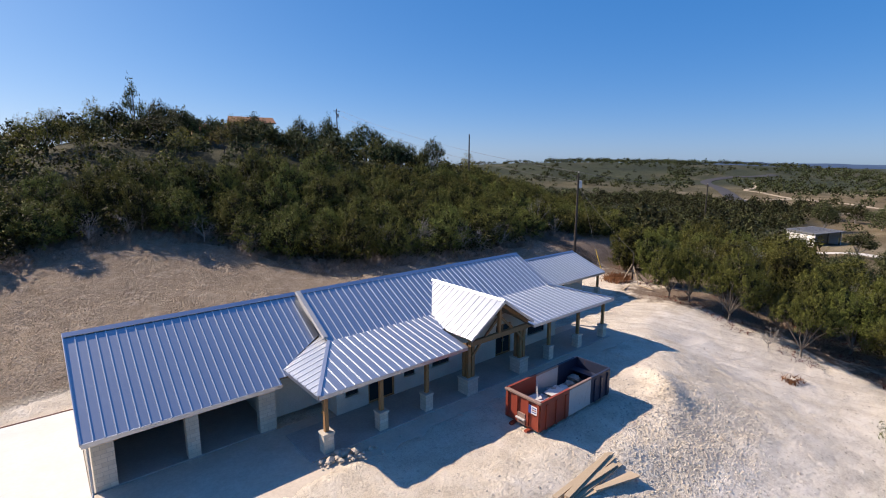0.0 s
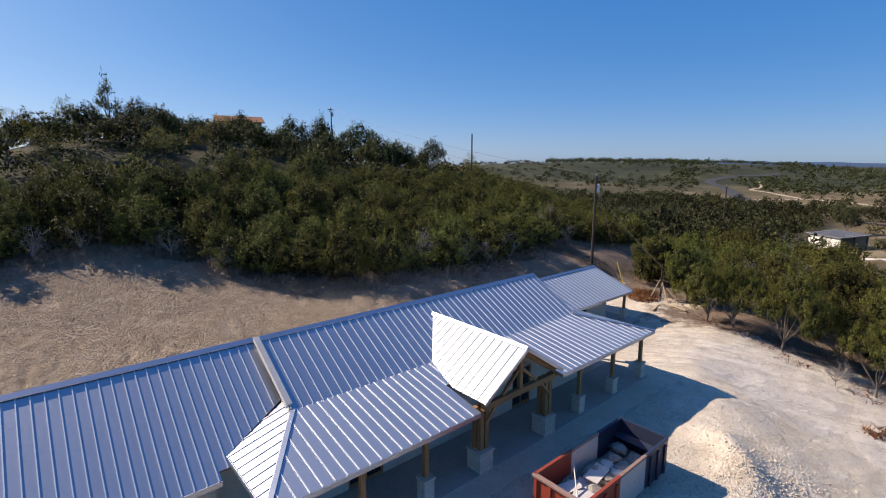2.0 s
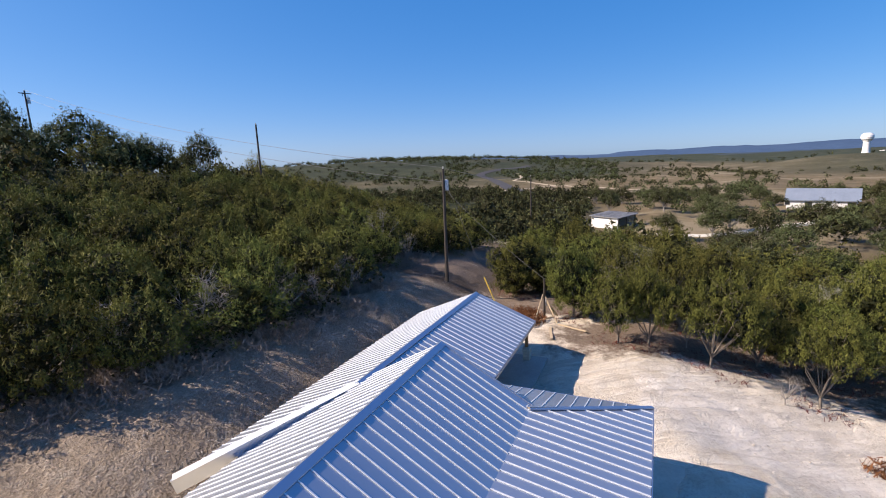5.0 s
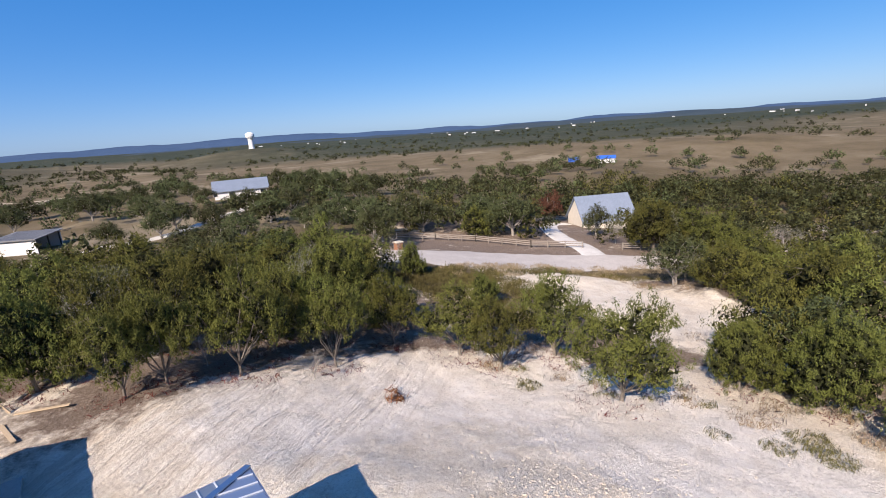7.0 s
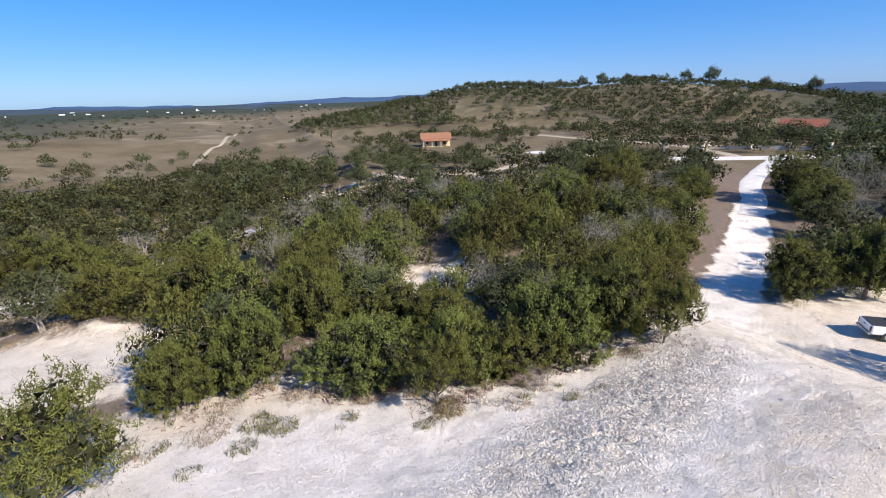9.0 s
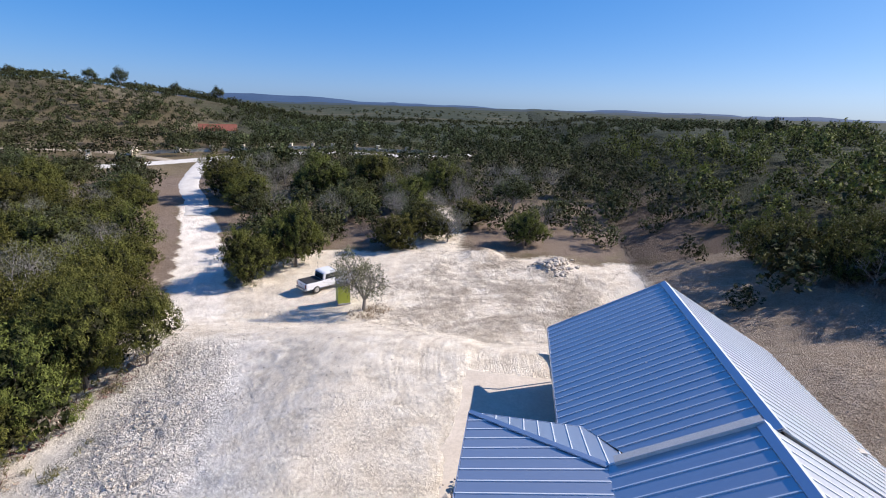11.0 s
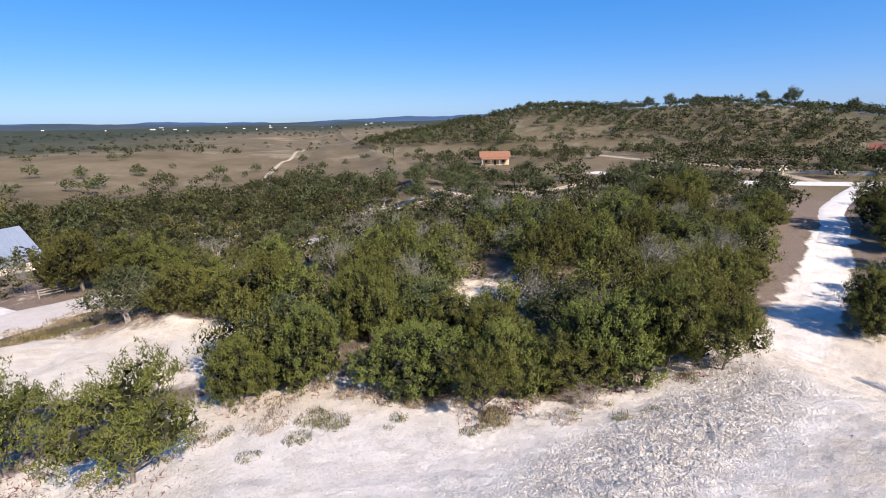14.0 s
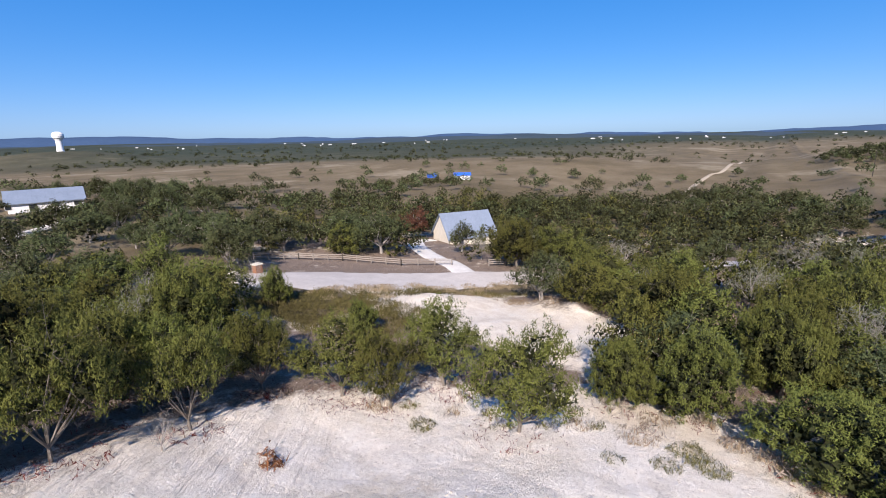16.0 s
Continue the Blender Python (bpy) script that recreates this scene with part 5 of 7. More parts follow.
def build_barn():
    x, y = 133.0, 9.3
    h = thing("barn", "white metal barn with grey roof and an open bay", "barn", (x, y, ground_at(128, 9) - 0.2), math.degrees(math.atan2(11.2, 7.9)) + 180)
    # x along the long front from the far corner, -y faces the camera's side
    L, W, H = 8.4, 6.8, 3.1
    for name, box in (("wall", (-L / 2, W / 2 - 0.1, -0.5, L / 2, W / 2, H + 0.5)), ("wall", (-L / 2, -W / 2 + 0.102, -0.5, -L / 2 + 0.1, W / 2 - 0.102, H)), ("wall", (-L / 2, -W / 2, -0.5, L / 2, -W / 2 + 0.1, H))):
        part(name, boxed(*box), OFFWHITEWALL, h)
    bm = bmesh.new()
    prism(bm, [(-W / 2 - 0.5, H - 0.05), (W / 2 + 0.4, H + 0.55), (W / 2 + 0.4, H + 0.7), (-W / 2 - 0.5, H + 0.12)], "x", -L / 2 - 0.4, L / 2 + 0.4)
    roof = part("roof", bm, GREYROOF, h)
    for k in range(22):
        ax = -L / 2 + (k + 0.5) * L / 22
        trim(roof, (ax, -W / 2 - 0.5, H + 0.14), (ax, W / 2 + 0.4, H + 0.72), 0.05, 0.05, GREYROOF, "seam")
    for px in (L / 2 - 0.12,):
        for py in (-W / 2 + 0.25, 0, W / 2 - 0.3):
            part("post", boxed(px - 0.1, py - 0.1, -0.5, px + 0.1, py + 0.1, H - 0.05 + (py + W / 2) * 0.06), POLEWOOD, h)


def build_fence(line, label):
    """A low timber fence: posts and three rails between each pair."""
    f = thing("fence", label, "fence")
    for (ax, ay), (bx, by) in zip(line, line[1:]):
        n = max(1, round(math.hypot(bx - ax, by - ay) / 2.6))
        pts = [(ax + (bx - ax) * k / n, ay + (by - ay) * k / n) for k in range(n + 1)]
        for k, (x, y) in enumerate(pts):
            z = ground_at(x, y)
            part("post", boxed(x - 0.07, y - 0.07, z - 0.3, x + 0.07, y + 0.07, z + 1.25, 0.01), FENCEWOOD, f)
            if k < n:
                q = pts[k + 1]
                for hgt in (0.45, 0.8, 1.12):
                    trim(f, (x, y, z + hgt), (*q, ground_at(*q) + hgt), 0.05, 0.15, FENCEWOOD, "rail")
    return f


def build_gatewall():
    w = thing("stone_wall", "low limestone boundary wall with square pillars", "wall")
    line = ((-108, -106), (-114, -97), (-119, -90), (-124, -83), (-128.5, -77.5), (-133, -72), (-136, -66), (-138, -60), (-140, -53), (-141.5, -46), (-144, -37), (-148, -26))
    for (ax, ay), (bx, by) in zip(line, line[1:]):
        za, zb = ground_at(ax, ay), ground_at(bx, by)
        trim(w, (ax, ay, za + 0.3), (bx, by, zb + 0.3), 0.4, 1.0, STONE, "wall_run")
        trim(w, (ax, ay, za + 0.85), (bx, by, zb + 0.85), 0.5, 0.1, STONE, "coping")
        part("pillar", boxed(ax - 0.45, ay - 0.45, za - 0.3, ax + 0.45, ay + 0.45, za + 1.7, 0.02), STONE, w)
        part("pillar_cap", boxed(ax - 0.55, ay - 0.55, za + 1.7, ax + 0.55, ay + 0.55, za + 1.85, 0.02), STONE, w)
    for x, y, t in ((-98, -111, 35), (-107, -106, 35)):
        g = thing("gate_pier", "pale stone gate pier with a short wing wall", "gate pier", (x, y, ground_at(x, y)), t, "gate piers")
        part("pillar", boxed(-0.5, -0.5, -0.3, 0.5, 0.5, 2.1, 0.02), STONE, g)
        part("pillar_cap", boxed(-0.6, -0.6, 2.1, 0.6, 0.6, 2.25, 0.02), STONE, g)
        part("wing_wall", boxed(0.5, -0.2, -0.3, 3.6, 0.2, 1.3, 0.02), STONE, g)


def build_water_tower():
    x, y = 967, -297
    z = ground_at(x, y) - 1
    w = thing("water_tower", "white pedestal water tower on a distant hill", "water tower", (x, y, z))
    prof = [(5.6, 0), (5.0, 3), (4.6, 12), (4.6, 17), (5.6, 19.5), (7.6, 21.5), (8.4, 24.5), (8.0, 27.5), (6.0, 30.0), (2.6, 31.2), (0.01, 31.4)]
    bm = bmesh.new()
    rings = [[bm.verts.new((r * math.cos(k * math.pi / 14), r * math.sin(k * math.pi / 14), h)) for k in range(28)] for r, h in prof[:4]]
    for a, b in zip(rings, rings[1:]):
        for k in range(28):
            bm.faces.new((a[k], a[(k + 1) % 28], b[(k + 1) % 28], b[k]))
    part("pedestal", bm, WHITEPAINT, w)
    bm = bmesh.new()
    rings = [[bm.verts.new((r * math.cos(k * math.pi / 14), r * math.sin(k * math.pi / 14), h)) for k in range(28)] for r, h in prof[3:]]
    for a, b in zip(rings, rings[1:]):
        for k in range(28):
            bm.faces.new((a[k], a[(k + 1) % 28], b[(k + 1) % 28], b[k]))
    part("tank", bm, WHITEPAINT, w)


RED = paint_material("red_paint", (0.30, 0.055, 0.028), 0.7)
NAVY = paint_material("navy_paint", (0.022, 0.032, 0.065), 0.5)
OFFWHITE = paint_material("white_paint_worn", (0.55, 0.54, 0.52), 0.6)
RUSTRAIL = paint_material("rusty_rail", (0.30, 0.20, 0.16), 1.0)
WASTE = rough_material("building_waste", (0.22, 0.21, 0.19), (0.40, 0.38, 0.35), 5.0)
PALEWASTE = rough_material("plasterboard", (0.55, 0.54, 0.52), (0.68, 0.67, 0.65), 3.0)
SIGNWHITE, SIGNBLUE = material("sign_white", (0.75, 0.75, 0.75), 0.5), material("sign_blue", (0.03, 0.06, 0.25), 0.5)
CARWHITE, TYRE, LAMPRED = material("car_paint", (0.72, 0.73, 0.75), 0.25), material("black_rubber", (0.025, 0.025, 0.027), 0.7), material("red_lens", (0.25, 0.02, 0.02), 0.2)
GREYPLASTIC, LIME, PURPLE = material("grey_plastic", (0.35, 0.35, 0.36), 0.5), material("lime_plastic", (0.36, 0.42, 0.05), 0.5), material("purple_plastic", (0.12, 0.05, 0.22), 0.5)
POLEWOOD = timber_material("pole_wood", (0.032, 0.026, 0.021), (0.06, 0.047, 0.038))
WIRE = material("wire", (0.12, 0.12, 0.12), 0.6)
FENCEWOOD = timber_material("grey_fence_wood", (0.20, 0.17, 0.14), (0.33, 0.29, 0.25))
WHITEPAINT, OFFWHITEWALL = rough_material("tower_white", (0.74, 0.74, 0.73), (0.8, 0.8, 0.79), 0.2, 0.6), rough_material("barn_white", (0.68, 0.68, 0.67), (0.76, 0.76, 0.75), 0.4, 0.6)
YELLOWWALL = rough_material("yellow_stucco", (0.60, 0.43, 0.22), (0.68, 0.50, 0.28), 0.6)
REDTILE = rough_material("red_tile", (0.17, 0.06, 0.042), (0.25, 0.095, 0.065), 1.0)
ORANGETILE = rough_material("orange_tile", (0.22, 0.105, 0.06), (0.31, 0.16, 0.095), 1.0)
BLUEROOF = material("blue_tarp", (0.03, 0.13, 0.55), 0.5)
GREYROOF = rough_material("grey_roof_sheet", (0.20, 0.205, 0.21), (0.27, 0.275, 0.28), 0.5, 0.5)
ROCK = rough_material("limestone_rock", (0.44, 0.38, 0.305), (0.60, 0.54, 0.455), 3.0)

build_dumpster()
build_lumber()
build_truck(-31.8, -18.4, 143)
build_toilet(-27.8, -15.2, -58)
build_stub()
build_barn()
utility_pole(43.95, 17.35, 12.4, "dark timber utility pole carrying a transformer", can=True)
utility_pole(57.8, 53.0, 19.4, "dark timber utility pole among junipers")
utility_pole(50.5, 95.0, 27.2, "dark timber utility pole on the wooded hill", 0.9, True)
utility_pole(104.4, 23.9, 9.1, "slender timber utility pole in the valley", 0.7)
utility_pole(-22.0, -268.0, 3.0, "slender timber utility pole in the pasture", 0.7)
cable("power_line", (50.5, 95, 27.3), (43.95, 17.35, 12.5), 1.5, "thin power line sagging between poles")
cable("power_line", (43.95, 17.35, 12.5), (104.4, 23.9, 9.2), 0.8, "thin power line sagging between poles")
cable("power_line", (43.95, 17.35, 11.2), (50.5, 95, 26.0), 1.7, "thin power line sagging between poles")
cable("service_line", (43.95, 17.3, 10.6), (41.2, 7.45, 3.3), 0.35, "thin service line down to the post", 0.014)
cable("guy_wire", (43.9, 17.2, 11.4), (41.2, 11.45, 0.3), 0.02, "taut guy wire of the utility pole", 0.012)
bm = bmesh.new()
add_tube(bm, (41.95, 12.9, 2.9), (41.25, 11.5, 0.45), 0.05, 0.05, 8)
tagged(part("guy_guard", bm, material("yellow_guard", (0.60, 0.42, 0.03), 0.5)), "yellow plastic guard on a guy wire", "guard")
gable_house("farm_house", "long white house with pale metal roof among oaks", 184, -47, 254.0, 17.0, 9.0, 2.8, 2.9, OFFWHITEWALL, PALEROOF, ((-9, -7.5, 1, 2.2), (-4, -2, 0.1, 2.2), (1, 2.5, 1, 2.2), (6, 8, 1, 2.2)), 0.6)
gable_house("stone_house", "steep metal roofed house with a pale gable", 70.0, -91.5, 238.0, 11.6, 9.2, 2.4, 4.6, PLASTER, PALEROOF, ((-3.5, -2.3, 0.7, 1.7), (2.0, 3.4, 0.7, 1.7)), 0.5)
gable_house("yellow_house", "yellow stucco house with orange tile roof", -53.0, -187.0, 165.0, 11.0, 8.0, 3.4, 1.7, YELLOWWALL, ORANGETILE, ((-4.2, -3.0, 1, 2.3), (-0.6, 0.6, 0.1, 2.3), (2.6, 4.0, 1, 2.3)), 0.7, porch=2.2)
gable_house("red_house", "low house with a red tile roof behind trees", -172.0, -123.0, 125.0, 13.0, 8.0, 2.8, 2.0, PLASTER, REDTILE, ((-4, -2.5, 1, 2.1), (2, 3.5, 1, 2.1)), 0.7)
gable_house("hill_house", "house with orange tile roof on the wooded hilltop", 27.0, 90.5, -12.0, 8.0, 7.0, 5.6, 1.2, YELLOWWALL, ORANGETILE, ((-2.5, -1.3, 3.6, 4.8), (1.2, 2.4, 3.6, 4.8)), 0.6, 16.6)
gable_house("hill_annex", "low tiled wing of the hilltop house", 19.5, 91.0, -12.0, 9.0, 6.0, 3.9, 1.2, YELLOWWALL, REDTILE, ((-2.5, -1.3, 2, 3.1),), 0.5, 16.4)
gable_house("blue_shed", "white shed under a bright blue roof", 151.0, -219.0, 215.0, 8.5, 6.0, 2.4, 1.1, OFFWHITEWALL, BLUEROOF, ((-2.5, -1.3, 1, 2.1),), 0.4)
gable_house("blue_shed", "small shed under a bright blue cover", 172.0, -220.0, 215.0, 5.0, 4.0, 1.2, 0.9, BLUEROOF, BLUEROOF, (), 0.3)
build_fence([(83.5, -45.5), (79, -51.3), (72.7, -55.7), (61.9, -58.7), (54.8, -63.4)], "grey timber rail fence along the road")
build_fence([(49.6, -66.8), (41.8, -75.1), (33.1, -84)], "grey timber rail fence along the road")
build_gatewall()
build_water_tower()
for x, y, s, m, label in ((72.0, -38.4, 0.55, ORANGETILE, "squat brick pillar beside the road"), (68.9, -32.8, 0.5, STONE, "squat pale stone pillar beside the road")):
    o = thing("road_pillar", label, "pillar", (x, y, ground_at(x, y)))
    part("pillar", boxed(-s, -s, -0.2, s, s, 1.3, 0.03), m, o)
    part("pillar_cap", boxed(-s - 0.1, -s - 0.1, 1.3, s + 0.1, s + 0.1, 1.45, 0.03), STONE, o)
rock_mesh("gravel_stones", 2600, 3, lambda r: (r.normal(15.5, 2.0), r.normal(-9.6, 1.5)), 0.03, ROCK, "loose pale limestone rubble on the heap")
rock_mesh("pad_rubble", 5500, 12, lambda r: (r.normal(12.8, 3.4), r.normal(-10.8, 1.9)), 0.028, ROCK, "loose pale limestone rubble strewn over the pad")
rock_mesh("loose_stones", 2400, 4, lambda r: (-30 + 70 * r.random(), -22 + 17 * r.random()), 0.03, ROCK, "scattered pale stones on bare ground")
rock_mesh("bank_clods", 1800, 11, lambda r: (lambda a, b: (-3.8 + 0.934 * a - 0.358 * b, -16.3 + 0.358 * a + 0.934 * b))(r.normal(0, 4.8), r.normal(0, 1.5)), 0.03, ROCK, "broken pale clods pushed over the rim of the pad")
rock_mesh("slope_stones", 1600, 6, lambda r: (-15 + 60 * r.random(), 15 + 9 * r.random()), 0.026, ROCK, "scattered pale stones on the cut slope")
rock_mesh("rubble_heap", 420, 8, lambda r: (r.normal(-42.5, 1.3), r.normal(5, 0.9)), 0.2, ROCK, "heap of broken limestone blocks")
rock_mesh("porch_stones", 60, 9, lambda r: (r.normal(-1.5, 0.8), r.normal(-1.1, 0.35)), 0.11, ROCK, "broken limestone pieces beside the porch post")


def far_town(count, seed):
    """Pale roofs and walls of far buildings on the plain, a few pixels each."""
    r = np.random.default_rng(seed)
    bm = bmesh.new()
    for k in range(count):
        d, a = 2100 + 1000 * r.random(), radians(-98 + 84 * r.random())
        x, y, w = 10 + d * math.cos(a), d * math.sin(a), 2.5 + 9 * r.random() ** 3
        z = ground_at(x, y)
        add_box(bm, -w, -5, -1, w, 5, 2.2 + 2 * r.random(), pose(x, y, z, 0, 0, math.degrees(a) + 90))
    return tagged(part("far_buildings", bm, OFFWHITEWALL), "pale low buildings of a distant town", "buildings", kind="stuff")


far_town(45, 71)


# ---- trees ----
def lumps(rng, way):
    """Uneven skin of a crown: a factor near 1 for each outward way."""
    out = np.ones(len(way))
    for k, size, count in ((5.0, 0.075, 5), (11.0, 0.055, 6), (22.0, 0.03, 6)):
        for i in range(count):
            f = rng.normal(size=3)
            out += size * np.sin(way @ (f / np.linalg.norm(f) * k) + 6.28 * rng.random()) * (1 if k < 20 else 1.3)
    return out


def tuft_points(rng, lobes, count, inner=0.3, per=20, most=2.0):
    """Points and outward ways over a crown: upright plumes of foliage stand over the lobes, each thick with leaves."""
    L = np.array(lobes)
    few = max(1, count // per)
    grow = min(most, max(0.85, math.sqrt(210 / few)))
    weight = L[:, 3] * (L[:, 3] + L[:, 4])
    pick = rng.choice(len(L), few * 5, p=weight / weight.sum())
    w = rng.normal(size=(few * 5, 3))
    w[:, 2] = w[:, 2] * 0.9 + 0.22
    w /= np.linalg.norm(w, axis=1, keepdims=True)
    skin = np.ones(len(pick))
    for i in range(len(L)):
        here = pick == i
        skin[here] = lumps(np.random.default_rng(100 + i), w[here])
    depth = skin * (1.0 - inner * rng.random(len(pick)) ** 2.2 + 0.05 * rng.normal(size=len(pick)))
    size = L[pick][:, [3, 3, 4]]
    q = L[pick][:, :3] + w * size * depth[:, None]
    free = np.ones(len(pick), bool)
    for i in range(len(L)):
        d = np.linalg.norm((q - L[i, :3]) / L[i, [3, 3, 4]], axis=1)
        free &= (d > 0.84) | (pick == i)
    keep = np.flatnonzero(free)[:few]
    q, w = q[keep], w[keep]
    axis = 0.7 * w + np.array([0, 0, 0.75]) + 0.28 * rng.normal(size=w.shape)
    axis /= np.linalg.norm(axis, axis=1, keepdims=True)
    long, round_ = (0.17 + 0.17 * rng.random(len(q))) * grow, (0.048 + 0.045 * rng.random(len(q))) * grow
    Q, W, A = np.repeat(q, per, 0), np.repeat(w, per, 0), np.repeat(axis, per, 0)
    t = rng.random(len(Q)) ** 0.85
    out = np.cross(A, rng.normal(size=Q.shape))
    out /= np.linalg.norm(out, axis=1, keepdims=True) + 1e-9
    wide = np.repeat(round_, per) * np.sqrt(np.maximum(4 * t * (1.12 - t), 0.02)) * (0.6 + 0.4 * rng.random(len(Q)))
    p = Q + A * (np.repeat(long, per) * (t - 0.45))[:, None] + out * wide[:, None]
    return p, out * 0.75 + A * ((t - 0.25) * 1.0)[:, None] + 0.4 * W


def tufts(rng, p, w, size, blades, up=0.5, broad=0.15, rough=0.5):
    """Tapered leaf sprays at p that lie over the crown's skin, facing outwards along w and rising; corners and their normals."""
    P, W = np.repeat(p, blades, 0), np.repeat(w, blades, 0)
    n = W / (np.linalg.norm(W, axis=1, keepdims=True) + 1e-9) + rough * rng.normal(size=P.shape) + np.array([0, 0, 0.08])
    n /= np.linalg.norm(n, axis=1, keepdims=True) + 1e-9
    d = 0.3 * W + rng.normal(size=P.shape) * 0.55 + np.array([0, 0, 0.2 + up])
    d -= n * (0.8 * (d * n).sum(1, keepdims=True))
    d /= np.linalg.norm(d, axis=1, keepdims=True) + 1e-9
    side = np.cross(d, n)
    side /= np.linalg.norm(side, axis=1, keepdims=True) + 1e-9
    s = np.repeat(size if np.ndim(size) else np.full(len(p), size), blades)[:, None] * (0.6 + 0.8 * rng.random((len(P), 1)))
    base = P + rng.normal(size=P.shape) * s * 0.3 - d * s * 0.35
    return np.stack([base - side * s * broad, base + side * s * broad, base + d * s], 1).reshape(-1, 3), np.repeat(n, 3, 0)


def leaf_mesh(name, v, mat, inside=None, mass=None, tone=None):
    """Loose triangles; v is the corners and their normals, which lean outwards as a crown's skin does."""
    v, normal = v
    me = bpy.data.meshes.new(name)
    me.vertices.add(len(v))
    me.vertices.foreach_set("co", v.ravel())
    me.loops.add(len(v))
    me.loops.foreach_set("vertex_index", np.arange(len(v)))
    me.polygons.add(len(v) // 3)
    me.polygons.foreach_set("loop_start", np.arange(0, len(v), 3))
    me.update(calc_edges=True)
    me.polygons.foreach_set("use_smooth", [True] * (len(v) // 3))
    me.normals_split_custom_set_from_vertices(normal)
    me.materials.append(mat)
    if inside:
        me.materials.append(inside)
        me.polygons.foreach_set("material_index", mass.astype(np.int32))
    if tone is not None:
        shade = me.attributes.new("tone", "FLOAT", "POINT")
        shade.data.foreach_set("value", tone.astype(np.float32))
    return me


def joined(chunks):
    return np.concatenate([c[0] for c in chunks]), np.concatenate([c[1] for c in chunks])


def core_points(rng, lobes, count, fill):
    """Points and outward ways of the dense inner foliage, coloured dark for shade."""
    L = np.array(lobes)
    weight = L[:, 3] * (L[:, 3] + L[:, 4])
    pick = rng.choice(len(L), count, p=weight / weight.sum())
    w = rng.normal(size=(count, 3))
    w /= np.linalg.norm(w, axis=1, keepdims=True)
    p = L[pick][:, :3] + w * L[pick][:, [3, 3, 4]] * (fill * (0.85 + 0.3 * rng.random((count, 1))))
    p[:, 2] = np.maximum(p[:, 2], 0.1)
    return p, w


def lobes_for(rng, kind):
    """Lobes x, y, z, radius, half height of a crown about 2.3 wide and 1.95 high."""
    out = []
    turn = rng.random() * 6.28
    if kind == "juniper":
        out = [(0.0, 0.0, 0.9, 0.72, 0.76), (0.22 * rng.normal(), 0.22 * rng.normal(), 1.3, 0.48, 0.52)]
        for k in range(5):
            a, r = turn + 1.257 * k + 0.3 * rng.normal(), 0.5 + 0.16 * rng.random()
            out.append((r * math.cos(a), r * math.sin(a), 0.5 + 0.5 * rng.random(), 0.38 + 0.14 * rng.random(), 0.40 + 0.25 * rng.random()))
    elif kind == "lifted":
        out = [(0.0, 0.0, 1.22, 0.5, 0.42), (0.2 * rng.normal(), 0.2 * rng.normal(), 1.52, 0.36, 0.36)]
        for k in range(7):
            a, r = turn + 0.9 * k + 0.4 * rng.normal(), 0.5 + 0.35 * rng.random()
            out.append((r * math.cos(a), r * math.sin(a), 0.78 + 0.46 * rng.random(), 0.33 + 0.14 * rng.random(), 0.22 + 0.12 * rng.random()))
    elif kind == "oak":
        out = [(0.0, 0.0, 1.15, 0.58, 0.48), (0.2 * rng.normal(), 0.2 * rng.normal(), 1.5, 0.38, 0.32)]
        for k in range(6):
            a, r = turn + 1.05 * k + 0.3 * rng.normal(), 0.5 + 0.25 * rng.random()
            out.append((r * math.cos(a), r * math.sin(a), 0.75 + 0.45 * rng.random(), 0.34 + 0.12 * rng.random(), 0.28 + 0.12 * rng.random()))
    elif kind == "pine":
        for k in range(16):
            a, h = rng.random() * 6.28, rng.random()
            r = 0.65 * (1 - h)
            out.append((r * math.cos(a), r * math.sin(a), 0.4 + 1.35 * h, 0.06 + 0.2 * (1 - h), 0.09))
    else:
        for k in range(10):
            a, r = rng.random() * 6.28, 0.75 * math.sqrt(rng.random())
            out.append((r * math.cos(a), r * math.sin(a), 0.75 + 0.85 * rng.random() * (1.1 - 0.7 * r), 0.34, 0.34))
    return out


def limb_mesh(name, seed, lobes, thick, mat, twigs=0, fork_at=0.3):
    rng = np.random.default_rng(seed)
    bm = bmesh.new()
    fork = Vector((0.03, 0.02, fork_at))
    add_tube(bm, (0, 0, -0.15), fork, thick * 1.25, thick * 0.9, 7)
    for x, y, z, r, h in lobes[:12]:
        tip = Vector((x, y, z))
        mid = fork.lerp(tip, 0.5) + Vector(rng.normal(size=3) * 0.06)
        add_tube(bm, fork, mid, thick * 0.6, thick * 0.4, 5)
        add_tube(bm, mid, tip, thick * 0.4, thick * 0.15, 4)
        for k in range(twigs if len(lobes) < 12 or x * x + y * y > 0.2 else 0):
            w = Vector(rng.normal(size=3))
            w.z = w.z * 0.7 + 0.2
            w.normalize()
            end = tip + Vector((w.x * r, w.y * r, w.z * h)) * 1.1
            start = mid.lerp(tip, 0.3 + 0.7 * rng.random())
            knee = start.lerp(end, 0.5) + Vector(rng.normal(size=3) * 0.05)
            add_tube(bm, start, knee, thick * 0.16, thick * 0.11, 3)
            add_tube(bm, knee, end, thick * 0.11, thick * 0.04, 3)
            for j in range(2):
                add_tube(bm, knee.lerp(end, 0.3 * j), end + Vector(rng.normal(size=3) * 0.15), thick * 0.08, thick * 0.025, 3)
    me = bpy.data.meshes.new(name)
    bm.to_mesh(me)
    bm.free()
    me.materials.append(mat)
    return me


